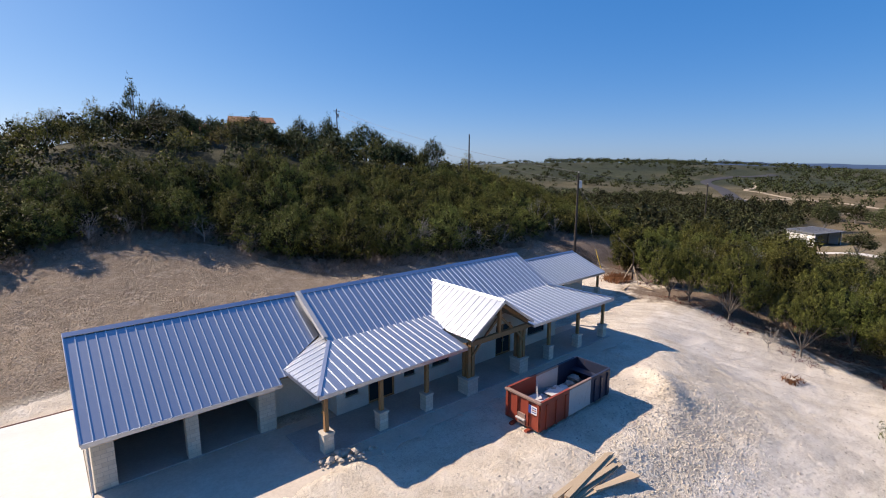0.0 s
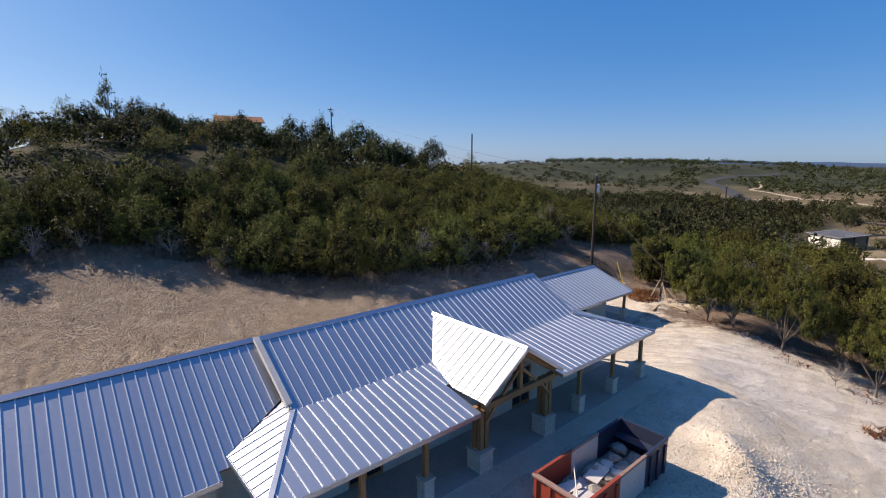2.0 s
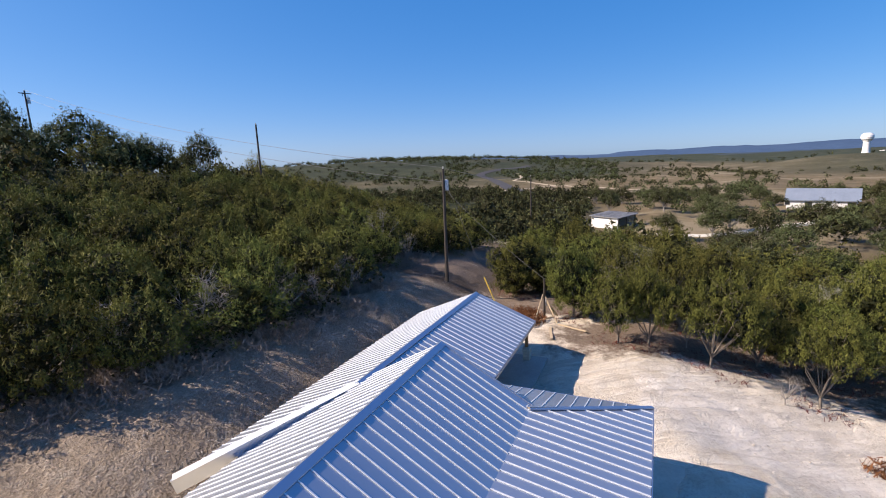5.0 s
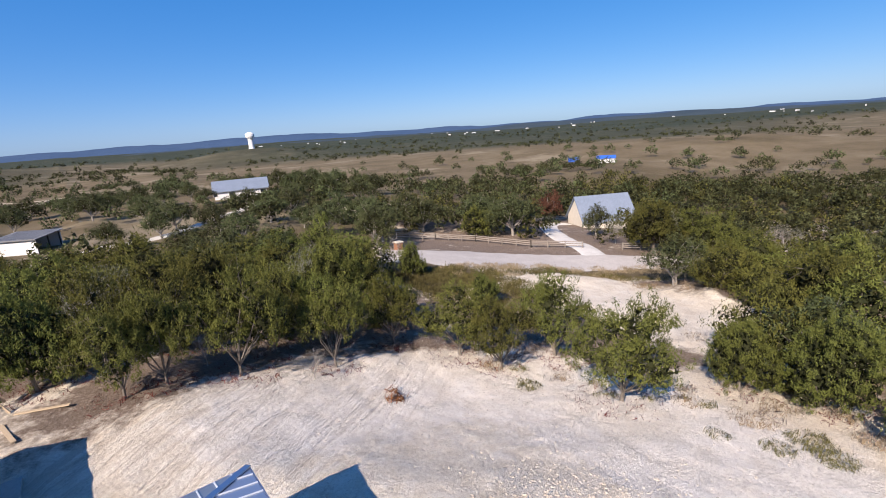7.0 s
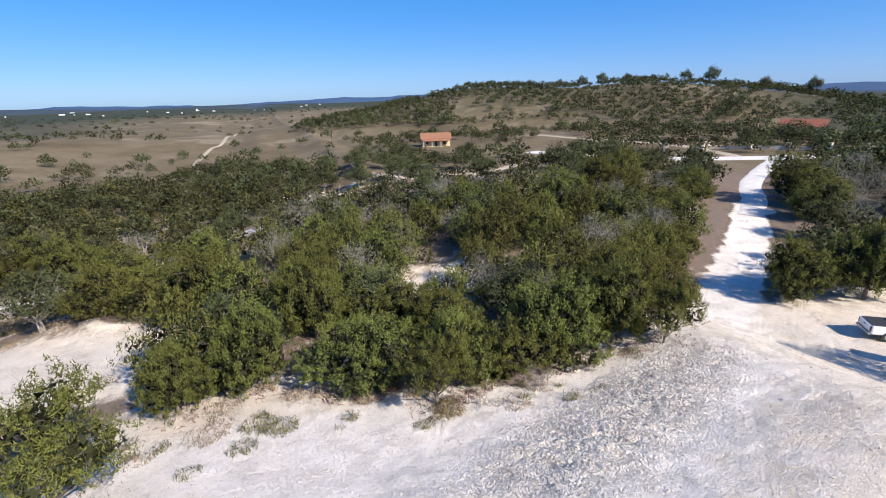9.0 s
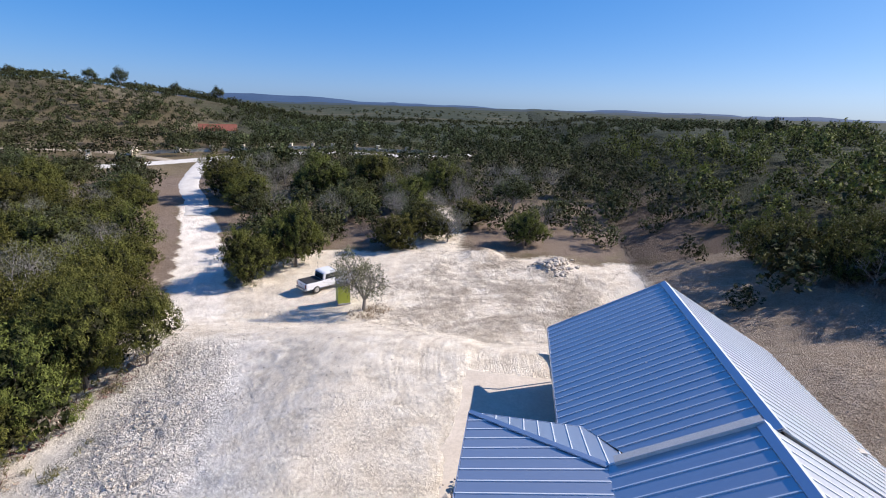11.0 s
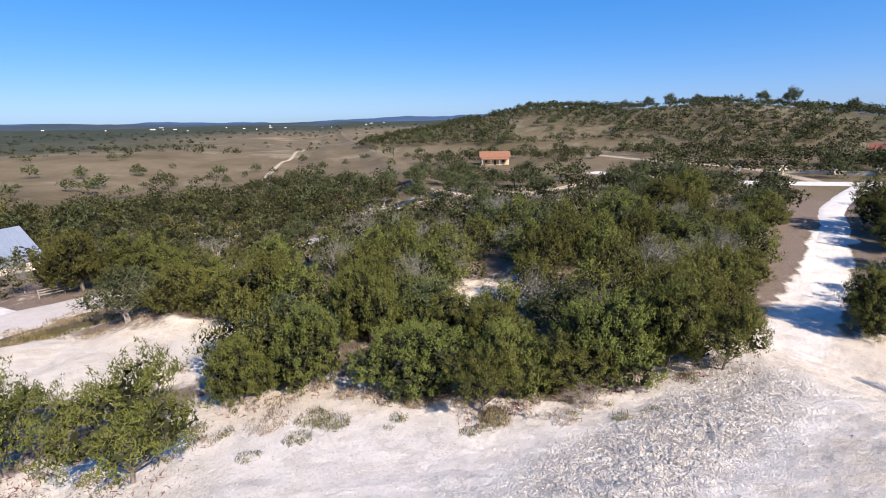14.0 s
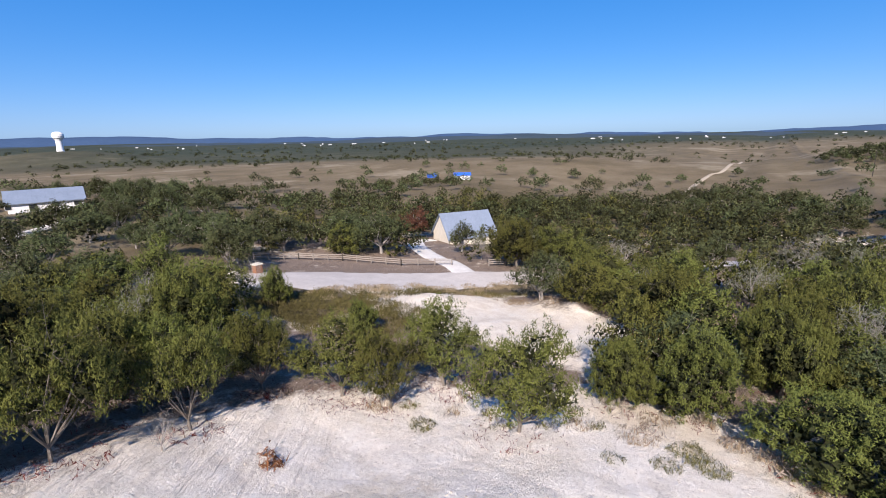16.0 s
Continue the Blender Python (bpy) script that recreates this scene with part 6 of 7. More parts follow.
def tree_kind(kind, seed, leaf, bark, count, size, blades, thick=0.05, twigs=0, up=0.5, inner=0.12, fork=0.3, solid=0, per=20, fill=0.7):
    rng = np.random.default_rng(seed)
    lobes = lobes_for(rng, kind)
    crown = None
    if count:
        p, w = tuft_points(rng, lobes, count, inner, per)
        p[:, 2] = np.maximum(p[:, 2], 0.06 + 0.1 * rng.random(len(p)))
        crown = tufts(rng, p, w, size, blades, up)
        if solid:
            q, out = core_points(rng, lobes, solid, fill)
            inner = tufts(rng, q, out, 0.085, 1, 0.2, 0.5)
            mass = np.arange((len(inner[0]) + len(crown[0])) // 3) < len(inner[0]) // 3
            crown = leaf_mesh("crown", joined([inner, crown]), leaf, SHADELEAF, mass)
        else:
            crown = leaf_mesh("crown", crown, leaf)
    return crown, limb_mesh("trunk", seed, lobes, thick, bark, twigs, fork)


def plant(meshes, name, label, x, y, wide, high, turn, group="", category="tree"):
    crown, trunk = meshes
    root = thing(name, label, category, (x, y, ground_at(x, y) - 0.05), turn, group)
    root.scale = (wide / 2.35, wide / 2.35, high / 1.9)
    for n, me in (("trunk", trunk), ("crown", crown)):
        if me:
            ob = new(n, me)
            ob.parent = root
    return root


def scatter(count, inside, apart, seed, x0, x1, y0, y1):
    """Random places inside a region, none closer than apart."""
    r = np.random.default_rng(seed)
    kept, cells = [], {}
    for k in range(count * 40):
        x, y = x0 + (x1 - x0) * r.random(), y0 + (y1 - y0) * r.random()
        c = (int(x // apart), int(y // apart))
        if not inside(x, y):
            continue
        if any(math.hypot(x - u, y - v) < apart for i in (-1, 0, 1) for j in (-1, 0, 1) for u, v in cells.get((c[0] + i, c[1] + j), ())):
            continue
        cells.setdefault(c, []).append((x, y))
        kept.append((x, y))
        if len(kept) >= count:
            break
    return kept


def woods(name, places, low, high, count, size, blades, mat, label, seed, kind="juniper", flat=1.0):
    """Many trees as one sheet of foliage; places are (x, y)."""
    rng = np.random.default_rng(seed)
    chunks, forms, mass, tone = [], [], [], []
    for k in range(10):
        lobes = lobes_for(np.random.default_rng(seed + k), kind)
        p, w = tuft_points(rng, lobes, count, 0.25, 8 if count > 100 else 4, 0.9)
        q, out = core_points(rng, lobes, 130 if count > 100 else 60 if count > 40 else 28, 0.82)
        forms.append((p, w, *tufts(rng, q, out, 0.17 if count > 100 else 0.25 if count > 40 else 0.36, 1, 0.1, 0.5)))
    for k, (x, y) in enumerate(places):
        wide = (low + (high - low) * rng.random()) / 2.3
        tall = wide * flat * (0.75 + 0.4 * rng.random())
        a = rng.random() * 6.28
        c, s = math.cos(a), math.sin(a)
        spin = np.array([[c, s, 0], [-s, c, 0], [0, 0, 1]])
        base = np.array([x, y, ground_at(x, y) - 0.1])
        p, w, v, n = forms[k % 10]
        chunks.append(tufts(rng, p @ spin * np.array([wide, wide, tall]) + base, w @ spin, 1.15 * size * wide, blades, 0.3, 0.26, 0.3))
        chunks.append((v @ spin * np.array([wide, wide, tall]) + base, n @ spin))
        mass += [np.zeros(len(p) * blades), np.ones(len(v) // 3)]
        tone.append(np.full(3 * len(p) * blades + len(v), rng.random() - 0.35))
    ob = new(name, leaf_mesh(name, joined(chunks), mat, SHADELEAF, np.concatenate(mass), np.concatenate(tone)))
    return tagged(ob, label, "woods", kind="stuff")


rng = np.random.default_rng(5)
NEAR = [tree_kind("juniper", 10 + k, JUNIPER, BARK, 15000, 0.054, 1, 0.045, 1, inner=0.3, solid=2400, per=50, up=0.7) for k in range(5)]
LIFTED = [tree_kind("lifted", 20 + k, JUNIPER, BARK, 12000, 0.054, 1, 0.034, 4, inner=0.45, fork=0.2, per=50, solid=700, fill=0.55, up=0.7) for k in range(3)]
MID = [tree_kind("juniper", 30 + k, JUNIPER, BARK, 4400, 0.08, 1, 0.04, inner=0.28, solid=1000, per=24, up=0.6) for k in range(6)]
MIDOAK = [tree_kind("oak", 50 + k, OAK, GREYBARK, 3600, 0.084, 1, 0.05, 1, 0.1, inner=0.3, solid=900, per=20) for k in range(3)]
GREYTREE = [tree_kind("open", 60 + k, GREYLEAF, GREYBARK, 2000, 0.06, 1, 0.035, 6, inner=0.6, per=6) for k in range(3)]
BARETREE = [tree_kind("open", 64 + k, None, GREYBARK, 0, 0, 0, 0.03, 8) for k in range(2)]
OPENTREE = tree_kind("open", 70, OLIVELEAF, GREYBARK, 3600, 0.05, 2, 0.05, 14, 0.3, inner=0.8, per=6)
PINE = tree_kind("pine", 72, OAK, BARK, 900, 0.09, 2, 0.03, 3, 0.1, inner=0.8, per=6)

J = "dense dark green juniper tree with low foliage on stony ground"
JL = "juniper tree with a bare trunk under a rounded green crown"
EDGE = ((30.0, -25.0, 6.4, 6.3), (30.9, -20.0, 4.4, 5.2), (34.5, -19.2, 6.2, 5.5), (39.0, -16.3, 4.4, 5.7), (43.4, -19.0, 4.8, 4.8), (49.4, 11.4, 7.2, 6.2), (42.4, 5.2, 5.2, 6.3), (46.9, -14.7, 7.6, 8.0), (45.0, -9.2, 5.6, 6.4), (44.4, -2.2, 6.2, 6.4), (50.0, -6.0, 6.6, 7.0),
        (18.6, -28.5, 4.2, 5.0), (14.7, -30.2, 5.8, 5.8), (7.9, -27.5, 7.0, 5.0), (-2.0, -23.8, 5.4, 4.1), (-5.3, -24.8, 6.8, 6.4), (-9.1, -24.0, 6.2, 6.4), (29.7, -58.1, 11.0, 6.8), (19.4, -46.4, 8.4, 7.2), (9.8, -36.4, 6.2, 7.0), (3.5, -35.6, 8.6, 4.5), (2.2, -24.4, 5.0, 5.4), (9.8, -41.5, 6.6, 6.6))
EDGE_MORE = ((-12.5, -28.0, 7.0, 6.2), (-15.6, -26.0, 4.2, 4.4), (1.0, -30.0, 6.4, 5.0), (42.3, -29.3, 3.2, 3.4), (56.3, -30.2, 3.6, 4.8), (53.2, -9.0, 7.0, 5.6), (53.3, -19.5, 8.0, 6.4), (57.1, 5.9, 6.4, 5.4), (60.3, 13.5, 7.0, 5.4), (45.8, -69.4, 10.4, 8.6), (39.0, -73.5, 9.0, 7.4), (-33.3, -42.1, 5.6, 3.8), (-28.8, -38.8, 4.6, 3.6),
             (-32.2, -27.2, 6.0, 6.0), (-37.8, -24.8, 7.6, 8.0), (-35.2, -28.0, 5.0, 5.4), (-51.0, -12.2, 9.0, 5.2), (-46.4, -15.0, 6.0, 4.6), (-59.0, -6.2, 7.2, 4.2), (-51.0, 1.8, 6.4, 5.2), (-65.4, -26.2, 7.4, 4.6), (-69.4, -19.0, 8.4, 6.0), (-76.0, -13.6, 8.1, 8.0), (-77.6, -38.3, 11.0, 8.4), (-83.8, -28.8, 10.4, 8.4), (-67.9, -51.4, 11.0, 8.4), (-61.8, -45.0, 8.0, 6.4),
             (-31.3, -66.0, 10.0, 7.6), (-50.6, -74.3, 11.0, 8.4), (-42.8, -68.4, 10.0, 7.8), (-55.1, -61.0, 8.0, 6.0), (48.9, 12.3, 2.2, 1.9))
for k, (x, y, w, h) in enumerate(EDGE + EDGE_MORE):
    plant(LIFTED[(k + 1) % 3] if k < 4 else NEAR[k % 5], "juniper_tree", JL if k < 4 else J, x, y, (1.3 if k < 4 else 1.15) * w, h, 137 * k, "junipers round the pad")
LIFT = ((22.5, -21.6, 6.7, 6.6), (37.3, -4.3, 5.0, 6.9), (36.9, -10.3, 4.3, 6.2), (37.6, -0.6, 4.0, 6.0), (37.5, 1.5, 4.4, 5.4), (4.2, -22.6, 4.5, 4.6), (-11.2, -21.6, 4.6, 5.0), (40.5, -7.5, 4.6, 5.6), (42.6, -12.6, 5.4, 5.8), (42.5, 1.4, 4.8, 5.6))
for k, (x, y, w, h) in enumerate(LIFT):
    plant(LIFTED[k % 3], "juniper_tree", JL, x, y, 1.28 * w, h, 101 * k + 165, "junipers round the pad")
plant(OPENTREE, "oak_tree", "thin-leaved grey branched oak beside a parked truck", -26.3, -12.7, 7.6, 6.4, 40)

CLEAR = ((54, -36, 12, 8), (34, -43, 15, 8.5), (36, -35, 13, 6), (35, -13, 6.5, 6.0), (69, -90, 10, 9.5), (61, -71, 6.5, 10), (-2.5, -43, 6.5, 4.8), (43, -26.5, 17, 9.5), (24.5, -31.5, 6, 5), (71, -78, 8.5, 8.5), (67, -49.5, 10, 7.5), (-54, -180, 12, 16), (-44, -150, 6, 16), (-165, -118, 10, 12), (173, -45, 20, 10), (125, 0, 26, 20), (-30, -14, 12, 9), (-45, 0, 11, 8), (-40, 10, 12, 9), (-52, 5, 8, 6), (70, -36, 8, 6), (-13, -40, 4, 3), (-3, -45.4, 5, 3), (14, -48.5, 4, 3), (10.3, -30.5, 2.6, 2.2), (22, -36, 4, 3))


def near_line(x, y, line, d):
    for (ax, ay), (bx, by) in zip(line, line[1:]):
        l2 = (bx - ax) ** 2 + (by - ay) ** 2
        t = min(1, max(0, ((x - ax) * (bx - ax) + (y - ay) * (by - ay)) / l2))
        if math.hypot(x - ax - t * (bx - ax), y - ay - t * (by - ay)) < d:
            return True
    return False


HIGHWAY = ((250, 45), (285, 71), (390, 116), (525, 184), (600, 183), (690, 168))
ROADS = (((70.2, -33), (59.5, -46), (39.6, -66.1), (8, -90)), ((-6, -12), (-29, -31), (-51.5, -47), (-79, -68.5), (-106, -83)), ((-70, -140), (-78, -120), (-88, -100), (-101, -87), (-116, -75), (-126, -63), (-131, -50), (-134, -38), (-138, -15)), ((-78, -121), (-64, -123), (-43, -112), (-32, -108)), ((-106, -106), (-109, -126), (-104, -155), (-103, -193)))


def apart_from(x, y, d):
    """Nothing of the fitted trees within d."""
    return all(math.hypot(x - u, y - v) > d for u, v, w, h in EDGE + EDGE_MORE + LIFT)


def clear(x, y, margin=0.0):
    if any(((x - cx) / (rx + margin)) ** 2 + ((y - cy) / (ry + margin)) ** 2 < 1 for cx, cy, rx, ry in CLEAR):
        return False
    if near_line(x, y, ((83.5, -45.5), (79, -51.3), (72.7, -55.7), (61.9, -58.7), (54.8, -63.4), (49.6, -66.8), (41.8, -75.1)), 4.5):
        return False
    if near_line(x, y, ((64.4, -37.6), (50.7, -47), (36, -60)), 6.5 + margin) or near_line(x, y, HIGHWAY, 24):
        return False
    return not any(near_line(x, y, line, (6.0, 6.4, 8.0, 5.0, 5.0)[k] + margin) for k, line in enumerate(ROADS))


def hill_woods(x, y):
    return math.hypot(x - 10, y) < 190 and y > float(treeline(x)) + 1.0 and (x < 46 or y > 16 + 0.35 * (x - 46))


def south_woods(x, y):
    if y > 14 or not clear(x, y):
        return False
    if x > 46:
        return (y < 13 and x < 76 + 8 * math.sin(y * 0.2) and not (62 < x < 74 and -30 < y < -16)) or y < -52
    return y < float(rim(x)) - 5.0 and (x > -22 or y < -26.8 + 0.71 * (x + 16)) and y > max(-162, -110 - (1.6 if x > 2 else 0.61) * (x - 2))


def west_woods(x, y):
    return clear(x, y) and x < -30 and y < 25 and y > -0.84 * abs(x) - 3 and math.hypot(x + 30, y + 12) > 18


for k, (x, y) in enumerate(scatter(165, lambda x, y: hill_woods(x, y) and y < 52, 3.2, 1, -42, 72, 18, 52)):
    plant(MID[k % 6], "juniper_tree", J, x, y, 5.0 + 2.2 * rng.random(), 4.0 + 1.6 * rng.random(), 360 * rng.random(), "hillside woods")
for k, (x, y) in enumerate(scatter(112, lambda x, y: south_woods(x, y) and y > -60 and apart_from(x, y, 4.4), 4.8, 2, -46, 78, -60, 14)):
    plant(MID[k % 6], "juniper_tree", J, x, y, 6.0 + 3.0 * rng.random(), 4.6 + 2.4 * rng.random(), 360 * rng.random(), "valley woods")
for k, (x, y) in enumerate(scatter(36, lambda x, y: (south_woods(x, y) or west_woods(x, y)) and math.hypot(x - 12, y) < 105, 9, 3, -85, 100, -95, 14)):
    plant(MIDOAK[k % 3], "oak_tree", "broad dark green live oak in open scrub", x, y, 6.5 + 3 * rng.random(), 4.6 + 1.8 * rng.random(), 360 * rng.random(), "oaks in the scrub")
for k, (x, y) in enumerate(scatter(70, lambda x, y: (south_woods(x, y) or west_woods(x, y)) and apart_from(x, y, 3.5), 5, 4, -95, 60, -85, 8)):
    plant((GREYTREE + BARETREE[:1])[k % 3], "bare_tree", "grey nearly leafless tree among junipers", x, y, 5.5 + 2.8 * rng.random(), 4.6 + 1.7 * rng.random(), 360 * rng.random(), "grey trees")
for x, y, w, h in ((22, 23.2, 5.5, 4.6), (17.5, 24.6, 4.6, 4.0), (27, 21.5, 4.6, 3.8), (33, 21.0, 4.2, 3.8), (39.5, -3.0, 3.2, 3.0), (58.8, -27.2, 3.6, 4.6), (35.6, -8.2, 2.8, 2.2), (-1.5, -21.3, 3.0, 2.0), (46.5, 26, 4.5, 6.0)):
    plant(BARETREE[int(x) % 2], "bare_tree", "grey leafless tree with tangled twigs", x, y, w, h, 53 * x, "grey trees")
for k, (x, y) in enumerate(scatter(16, lambda x, y: float(treeline(x)) < y < float(treeline(x)) + 3.5, 2.2, 61, -30, 48, 17, 40)):
    plant(BARETREE[k % 2], "bare_tree", "grey leafless tree with tangled twigs", x, y, 3.0 + 2 * rng.random(), 2.6 + 1.6 * rng.random(), 360 * rng.random(), "grey trees")
plant(BARETREE[1], "bare_tree", "dead grey snag beside the road", 63.9, -32.5, 4.2, 4.6, 15, "grey trees")
plant(PINE, "pine_tree", "dark thin-limbed conifer on the hilltop", 4.3, 86.0, 8.0, 11.2, 20)
for k, (x, y, w, h) in enumerate(((9.4, 90.0, 8.4, 7.8), (12.6, 84.6, 6.0, 5.6), (16.0, 80.4, 5.6, 4.6), (24.7, 84.0, 7.7, 7.1), (33.1, 78.3, 7.4, 8.2), (39.4, 78.4, 6.8, 9.2), (45.3, 73.0, 11.1, 8.8), (59.9, 67.8, 7.4, 8.2), (23.8, 75.0, 8.6, 5.6), (5.6, 74.4, 10.4, 5.0), (16.8, 69.8, 8.0, 4.6), (45.9, 66.3, 9.5, 6.8), (0.5, 80.0, 8.0, 6.0), (52.0, 69.0, 8.0, 6.6), (29.0, 72.0, 8.0, 6.0), (37.0, 70.0, 8.4, 6.4), (10.0, 80.0, 8.4, 6.0))):
    plant(MIDOAK[k % 3], "oak_tree", "broad live oak on the wooded hilltop", x, y, w, h, 77 * k, "hilltop oaks")
for x, y, w, h in ((-12.4, 110.6, 6.0, 7.9), (-5.8, 105.1, 6.4, 7.2), (-18.0, 112.0, 6.0, 6.5)):
    plant(GREYTREE[int(w) % 3], "bare_tree", "thin-leaved grey tree on the hilltop", x, y, w, h, 31 * x, "grey trees")
for k, (x, y, w, h) in enumerate(((-140, -358, 8.8, 5.8), (-153, -349, 7.0, 4.6), (-203, -328, 7.9, 6.6), (-217, -320, 10.6, 8.4), (-227, -310, 12.4, 9.2), (-239, -298, 9.7, 6.6), (-267, -272, 11.5, 9.2), (-263, -247, 13.0, 12.5), (-271, -215, 9.6, 8.0), (-285, -196, 11.4, 10.5))):
    plant(MIDOAK[k % 3], "oak_tree", "large live oak on the crest of a scrubby hill", x, y, w, h, 61 * k, "crest oaks")
YELLOWTREE = [tree_kind("oak", 80 + k, YELLOWLEAF, BARK, 2600, 0.075, 1, 0.05, 1, 0.2, solid=300) for k in range(2)]
for x, y, w, h in ((-1.2, 95.0, 6.4, 7.8), (-9, 75, 8, 6.5), (-5, 70, 6, 4), (8, 66, 7, 4.5), (14, 67, 6, 4.5), (33, 62, 5, 4.5), (-16, 58, 6, 4), (32, 45, 3, 4), (44, 68, 7, 6), (60, 48, 8, 5), (20, 78, 8, 5.5), (68, 64, 6, 7)):
    plant(YELLOWTREE[int(w) % 2], "elm_tree", "autumn yellow-green broadleaf tree on the hill", x, y, w, h, 31 * y, "yellowing trees")
plant((leaf_mesh("crown", tufts(np.random.default_rng(9), *tuft_points(np.random.default_rng(8), lobes_for(np.random.default_rng(8), "oak"), 2200), 0.11, 2, 0.2), RUSTLEAF), MIDOAK[0][1]),
      "oak_tree", "rust brown autumn oak beside a house", 81.0, -86.5, 9.4, 7.4, 10)
for x, y, w, h in ((82.8, -13.5, 9, 6.5), (87, -11, 8, 6), (125.8, -16, 11, 7.5), (119, -12, 9, 7), (111.2, -2.5, 8, 5.5), (76.6, -37, 9, 7), (81, -41, 10, 7.5), (88, -55, 13, 7.6), (89, -44, 10, 8), (71, -64, 12.5, 8.4), (79.5, -63, 11, 7.8), (100, -48, 10, 7), (95, -56, 11, 8), (136, -34.5, 10, 7), (155, -58, 11, 8), (150, -64, 10, 7), (172, -68, 12, 8), (104, -36, 6, 5), (60, -3, 7, 5), (66, -8, 7, 6), (71, -13, 8, 6.5)):
    plant(MIDOAK[int(x) % 3], "oak_tree", "broad dark green live oak on brown grass", x, y, w, h, 40 * x, "oaks in the pasture")
for k, (x, y) in enumerate(scatter(40, lambda x, y: -0.6 * (x - 10) < y < 0.12 * (x - 10) and 82 < math.hypot(x - 10, y) < 215 and clear(x, y) and not near_line(x, y, ((108, 9), (118, -6), (140, -31), (160, -46)), 5), 9, 91, 80, 220, -110, 24)):
    plant(MIDOAK[k % 3], "oak_tree", "broad dark green live oak on brown grass", x, y, 7.5 + 4 * rng.random(), 5.5 + 2.5 * rng.random(), 360 * rng.random(), "oaks in the pasture")
for k, (x, y) in enumerate(scatter(34, lambda x, y: -52 < y + 110 + (1.6 if x > 2 else 0.61) * (x - 2) < -4 and clear(x, y, 1), 9, 95, -75, 40, -205, -75)):
    plant(MIDOAK[k % 3], "oak_tree", "broad dark green live oak on brown grass", x, y, 7.0 + 4 * rng.random(), 4.8 + 2.0 * rng.random(), 360 * rng.random(), "oaks in the pasture")
plant(MIDOAK[1], "oak_tree", "small grey-green oak on a lawn", 60.4, -75.4, 6.2, 6.4, 80)

# foliage beyond, as woods
HILLTOP = scatter(560, lambda x, y: hill_woods(x, y) and y >= 51, 3.5, 11, -75, 160, 51, 128)
woods("hill_woods", HILLTOP[::2], 4.5, 7.0, 320, 0.11, 1, JUNIPER, "dense juniper woods covering the hillside", 12)
woods("hill_oak_woods", HILLTOP[1::2], 4.5, 7.5, 320, 0.11, 1, OAK, "dense live oak woods covering the hillside", 22, "oak")
woods("hill_undergrowth", scatter(420, lambda x, y: hill_woods(x, y) and y < 51, 1.9, 13, -42, 75, 18, 51), 2.6, 4.4, 120, 0.10, 1, JUNIPER, "juniper thicket filling gaps on the hillside", 14)
VALLEY = scatter(380, lambda x, y: south_woods(x, y) and (y < -57 or x > 70), 4.4, 15, -95, 112, -162, 14)
woods("valley_woods", VALLEY[::2], 4.6, 7.2, 300, 0.115, 1, JUNIPER, "dense juniper woods in the valley", 16)
woods("valley_oak_woods", VALLEY[1::2], 4.8, 7.6, 300, 0.115, 1, OAK, "dense live oak woods in the valley", 26, "oak")
woods("valley_undergrowth", scatter(60, lambda x, y: south_woods(x, y) and y > -60 and apart_from(x, y, 3.4), 3.0, 17, -40, 78, -60, 14), 2.2, 3.8, 300, 0.10, 1, JUNIPER, "juniper thicket between the trees", 18)
woods("west_woods", scatter(330, lambda x, y: west_woods(x, y) and (float(wave(x, y, 0.09, 5)) > -0.3 or x < -85), 3.6, 19, -160, -30, -120, 40), 3.6, 7.0, 450, 0.115, 1, OAK, "dense juniper and oak scrub west of the track", 20)
woods("hillside_woods", scatter(170, lambda x, y: x < -48 and y > 26 and float(wave(x, y, 0.07, 8)) > -0.6, 5.0, 29, -150, -48, 26, 110), 3.6, 7.0, 300, 0.15, 1, JUNIPER, "dense juniper scrub on the far hillside", 23)


def far_spread(x, y):
    """Chance of a tree on the far land."""
    r = math.hypot(x - 10, y)
    a = math.degrees(math.atan2(y, x - 10))
    a0 = a
    a += 9 * float(wave(x, y, 0.01, 2))
    f = 0.10 + 0.35 * max(0.0, float(wave(x, y, 0.021, 3)))
    if a > -12 or a < -150:
        f = 0.35 + 0.35 * max(0.0, float(wave(x, y, 0.02, 8)))
    if 4 < a0 < 22 and 230 < r < 470:
        f = 0.07
    elif -12 < a < 30 and 150 < r < 450:
        f = 0.25 + 0.5 * max(0.0, float(wave(x, y, 0.03, 7)))
    if abs(turned(x, y, -205, -300, -37)[0]) < 190 and abs(turned(x, y, -205, -300, -37)[1]) < 100:
        f = 0.5 + 0.3 * float(wave(x, y, 0.05, 4))
    elif a0 > 149 or a0 < -149:
        f = 0.85
    if 700 < r and -75 < a < -20:
        f = 0.95
    if r > 430 and -6 < a < 50:
        f = 1.0 if float(wave(x, y, 0.012, 6)) > -0.25 else 0.15
    if -60 < a < -15 and 120 < r < 165:
        f = 0.5
    if r > 1000:
        f = max(f, 0.55)
    return f


def far_places(count, r0, r1, seed):
    r = np.random.default_rng(seed)
    out = []
    while len(out) < count:
        d = math.sqrt(r0 * r0 + (r1 * r1 - r0 * r0) * r.random())
        a = r.random() * 2 * math.pi
        x, y = 10 + d * math.cos(a), d * math.sin(a)
        if r.random() < far_spread(x, y) and clear(x, y, 2) and not hill_woods(x, y):
            out.append((x, y))
    return out


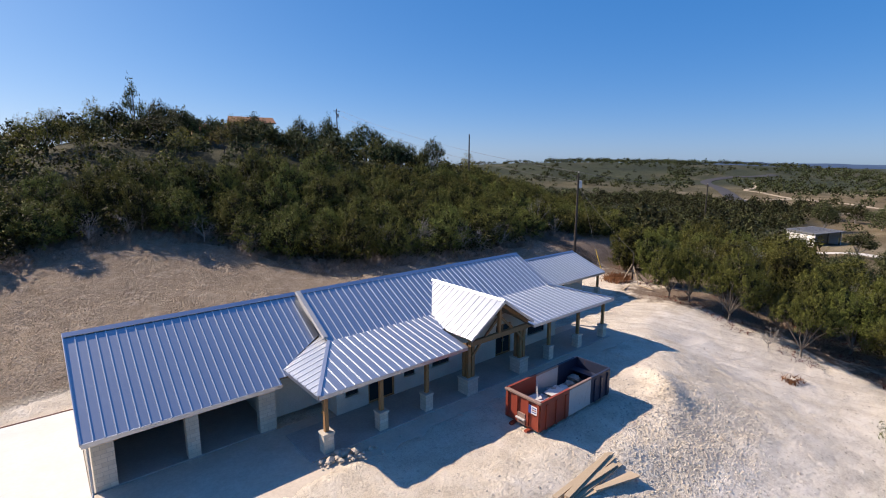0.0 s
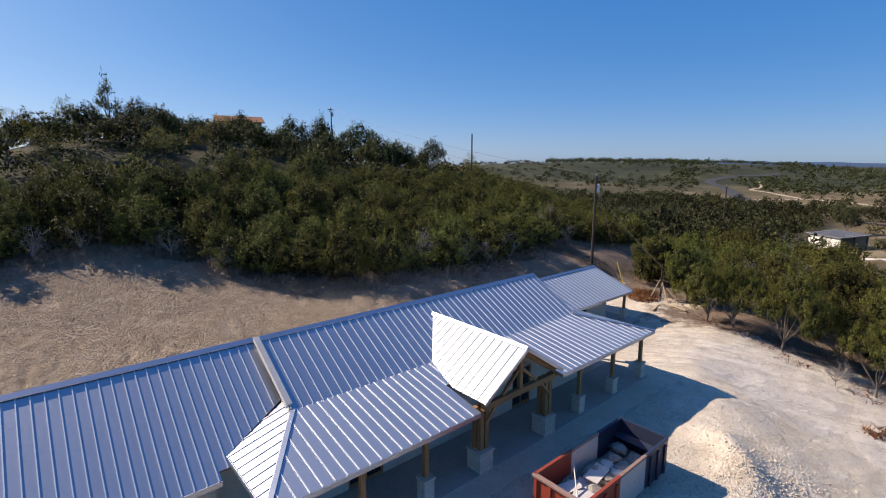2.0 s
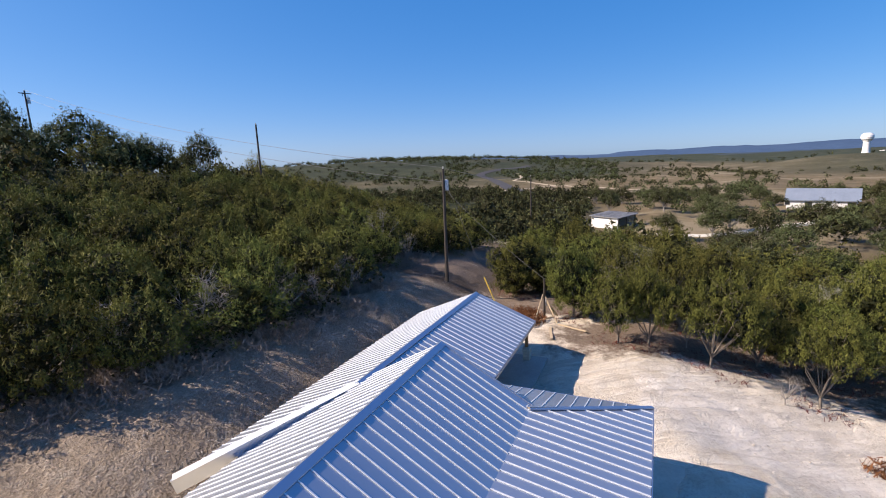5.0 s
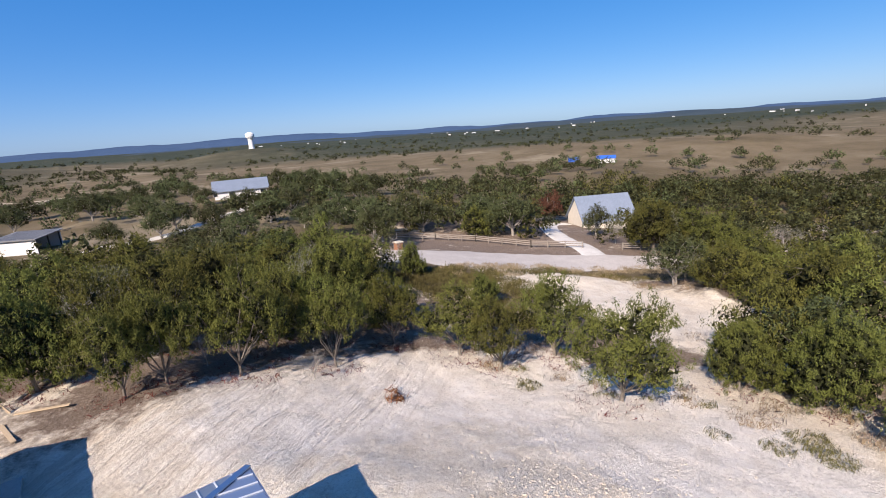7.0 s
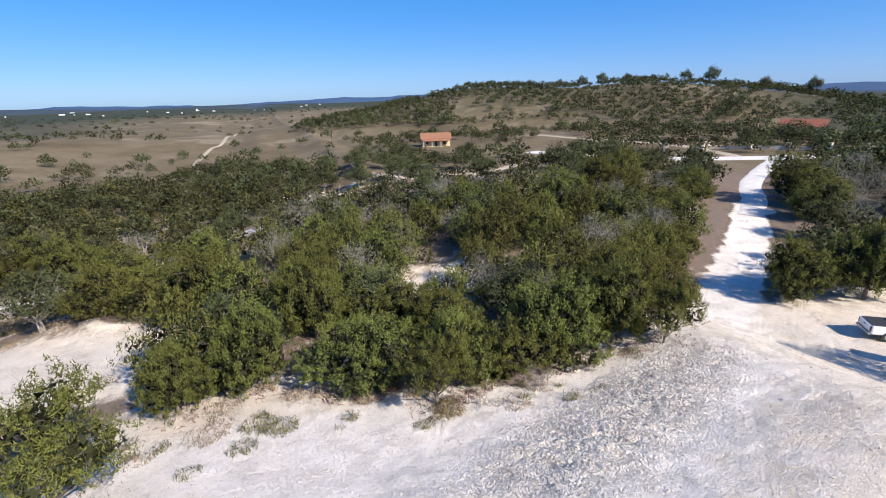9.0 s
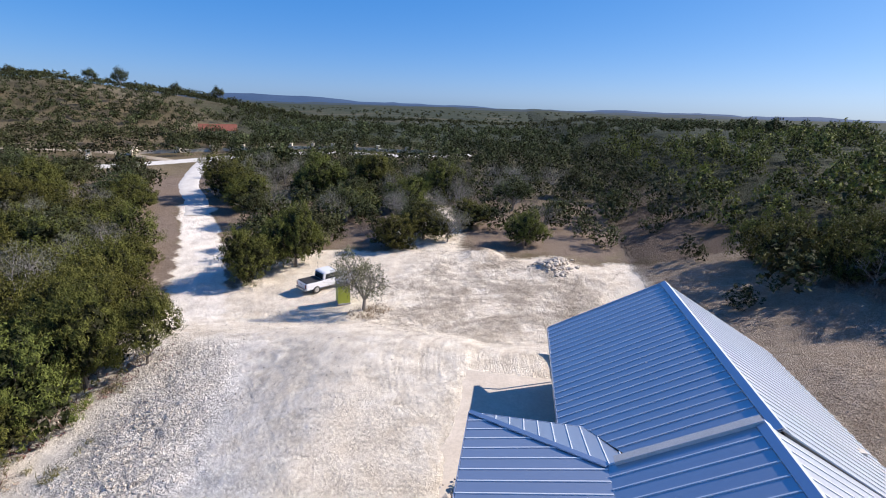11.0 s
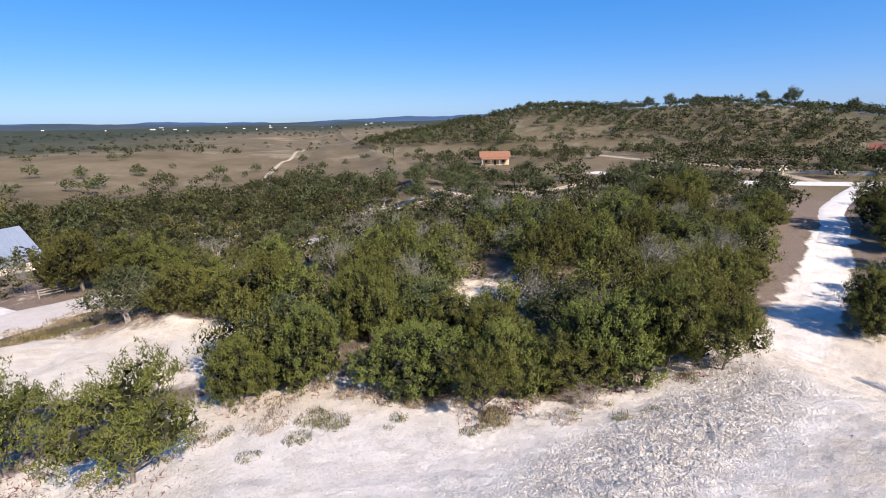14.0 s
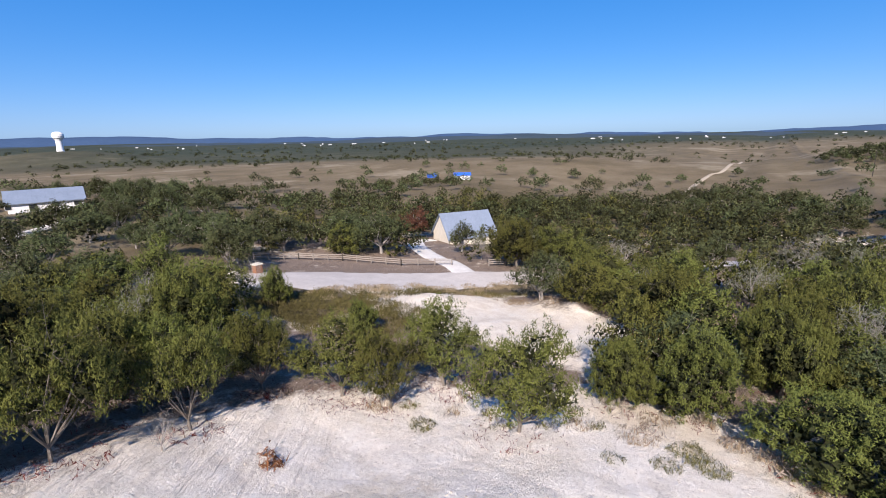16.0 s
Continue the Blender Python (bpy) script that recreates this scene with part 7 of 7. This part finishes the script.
woods("north_valley_woods", scatter(620, lambda x, y: 4 + 0.1 * x < y < 30 + 0.66 * x and clear(x, y) and math.hypot(x, y) < 300 - 60 * float(wave(x, y, 0.02, 3)) and not hill_woods(x, y) and not near_line(x, y, ((250, 45), (285, 71), (335, 94)), 16), 4.6, 63, 62, 300, 8, 200), 5.0, 8.5, 160, 0.13, 1, OAK, "dense oak and juniper woods in the side valley", 64, "oak", 1.1)
def fringe(x, y):
    """Oak groves where the woods thin out into the pasture."""
    r, a = math.hypot(x - 10, y), math.degrees(math.atan2(y, x - 10))
    return 100 < r < 235 and -142 < a < -14 and clear(x, y, 1) and float(wave(x, y, 0.035, 9)) > (-0.55 if r < 150 else -0.1) and not near_line(x, y, ((42, -205), (40, -228), (35, -262)), 6) and not (-70 < x < -36 and -200 < y < -120)


woods("pasture_groves", scatter(520, fringe, 4.6, 81, -190, 240, -235, 0), 5.0, 9.0, 160, 0.13, 1, OAK, "groves of live oak at the edge of the pasture", 82, "oak", 0.92)
woods("pasture_trees", far_places(1200, 125, 330, 31), 5.0, 9.0, 120, 0.15, 1, OAK, "live oaks and junipers scattered over brown pasture", 32, "oak", 0.9)
def scrub_hill(x, y):
    u, v = turned(x, y, -205, -300, -37)
    return abs(u) < 185 and -30 < v < 95 and float(wave(x, y, 0.045, 4)) > -0.35


woods("scrub_hill_trees", scatter(1400, scrub_hill, 3.6, 51, -420, 30, -470, -110), 3.6, 7.0, 48, 0.2, 1, OAK, "dark oak and juniper scrub on a brown hill", 52, "oak", 1.0)
woods("east_hill_woods", scatter(1000, lambda x, y: 0.07 * x < y < 0.75 * x and float(wave(x, y, 0.014, 6)) > -0.3 and not near_line(x, y, ((390, 116), (525, 184), (690, 168)), 18), 8.5, 66, 400, 980, 30, 640), 6.0, 11.0, 36, 0.22, 1, OAK, "oak and juniper woods over low hills", 67, "oak", 1.0)
woods("range_trees", far_places(2600, 330, 800, 33), 5.0, 9.0, 32, 0.24, 1, OAK, "distant oaks and junipers over rolling land", 34, "oak", 0.85)
woods("far_trees", far_places(1600, 800, 1900, 35), 8.0, 14.0, 5, 0.6, 1, OAK, "distant dark woods on far slopes", 36, "oak", 0.8)


# ---- low growth ----
def low_growth(name, spots, mat, label, count, size, up, seed):
    """Tufts of grass, weeds or twigs round the given (x, y, radius, height)."""
    r = np.random.default_rng(seed)
    chunks = []
    for x, y, rad, h in spots:
        n = int(count * rad * rad)
        a, d = r.random(n) * 6.28, rad * np.sqrt(r.random(n))
        px, py = x + d * np.cos(a), y + d * np.sin(a)
        p = np.stack([px, py, height(px, py) + h * r.random(n)], 1)
        w = np.stack([np.cos(a) * 0.5, np.sin(a) * 0.5, np.full(n, 0.4)], 1)
        chunks.append(tufts(r, p, w, size, 3, up, 0.07))
    return tagged(new(name, leaf_mesh(name, joined(chunks), mat)), label, "undergrowth", kind="stuff")


def strewn(r, count, inside, box, rad, h):
    return [(x, y, rad * (0.5 + r.random()), h * (0.5 + r.random())) for x, y in scatter(count, inside, 0.6, int(r.integers(1000)), *box)]


WEED = leaf_material("weed_leaf", (0.10, 0.10, 0.03), (0.19, 0.18, 0.06), (0.28, 0.24, 0.10))
STRAW = leaf_material("dry_grass", (0.24, 0.19, 0.11), (0.36, 0.29, 0.18), (0.46, 0.38, 0.25))
TWIG = leaf_material("dead_twig", (0.20, 0.165, 0.13), (0.32, 0.265, 0.215), (0.42, 0.36, 0.30))
RUSTTWIG = leaf_material("rust_twig", (0.10, 0.035, 0.02), (0.19, 0.075, 0.04), (0.26, 0.12, 0.07))
r7 = np.random.default_rng(7)
low_growth("weeds", [(27.7, -19.3, 0.9, 0.25), (12.8, -23.9, 1.0, 0.3), (14.7, -22.7, 0.8, 0.3), (30.0, -20.8, 0.7, 0.25), (14.0, -24.8, 1.1, 0.3), (17.0, -21.5, 0.6, 0.2)] +
           strewn(r7, 26, lambda x, y: -26 < y - 0 and y < float(rim(x)) + 2.5, (-10, 26, -26, -19), 0.45, 0.2), WEED, "low green weeds on bare limestone", 160, 0.24, 0.9, 41)
low_growth("dry_grass_patches", [(-25.2, -12.2, 1.7, 0.15), (-26.4, -11.4, 1.2, 0.12)] + strewn(r7, 120, lambda x, y: y < float(rim(x)) + 1.5 and clear(x, y, -2), (-20, 46, -56, -18), 0.9, 0.2), STRAW, "tufts of dry straw-coloured grass", 80, 0.28, 0.9, 42)
low_growth("roadside_grass", strewn(r7, 90, lambda x, y: near_line(x, y, ((56, -37), (49, -47.5), (38, -59), (27, -69)), 3.2), (24, 60, -72, -35), 1.0, 0.15), STRAW, "tall dry grass along the road", 110, 0.3, 1.0, 43)
low_growth("verge_weeds", strewn(r7, 260, lambda x, y: (bump(x, y, 50, -33, 9, 5.5, 0, 4.0) > 0.4 or bump(x, y, 46, -50.0, 13, 2.6, 48, 4.0) > 0.4) and not near_line(x, y, ((64, -40), (53, -51), (39, -65)), 7.5), (34, 60, -62, -26), 0.9, 0.5), WEED, "knee-high grey-green weeds on the verge", 70, 0.3, 0.9, 49)
low_growth("brush_litter", strewn(r7, 80, lambda x, y: (y < float(rim(x)) + 0.3 and y > float(rim(x)) - 7), (-14, 46, -32, 8), 0.7, 0.15), TWIG, "dead twigs and brush under the trees", 40, 0.45, 0.25, 44)
low_growth("needle_litter", [(x, y, 0.45 * w, 0.03) for x, y, w, h in EDGE + LIFT], RUSTTWIG, "brown needle litter under the trees", 26, 0.28, 0.05, 48)
low_growth("hill_brush", strewn(r7, 130, lambda x, y: float(treeline(x)) - 1.0 < y < float(treeline(x)) + 3, (-30, 52, 17, 40), 1.0, 0.4), TWIG, "dead twigs and brush at the foot of the woods", 70, 0.42, 0.4, 45)
low_growth("brush_pile", [(30.7, -11.0, 0.5, 0.1), (31.6, -11.5, 0.35, 0.08), (40.2, 8.8, 1.6, 0.35), (42.0, 9.4, 1.2, 0.3)], RUSTTWIG, "rust brown pile of dead juniper twigs", 150, 0.5, 0.2, 46)
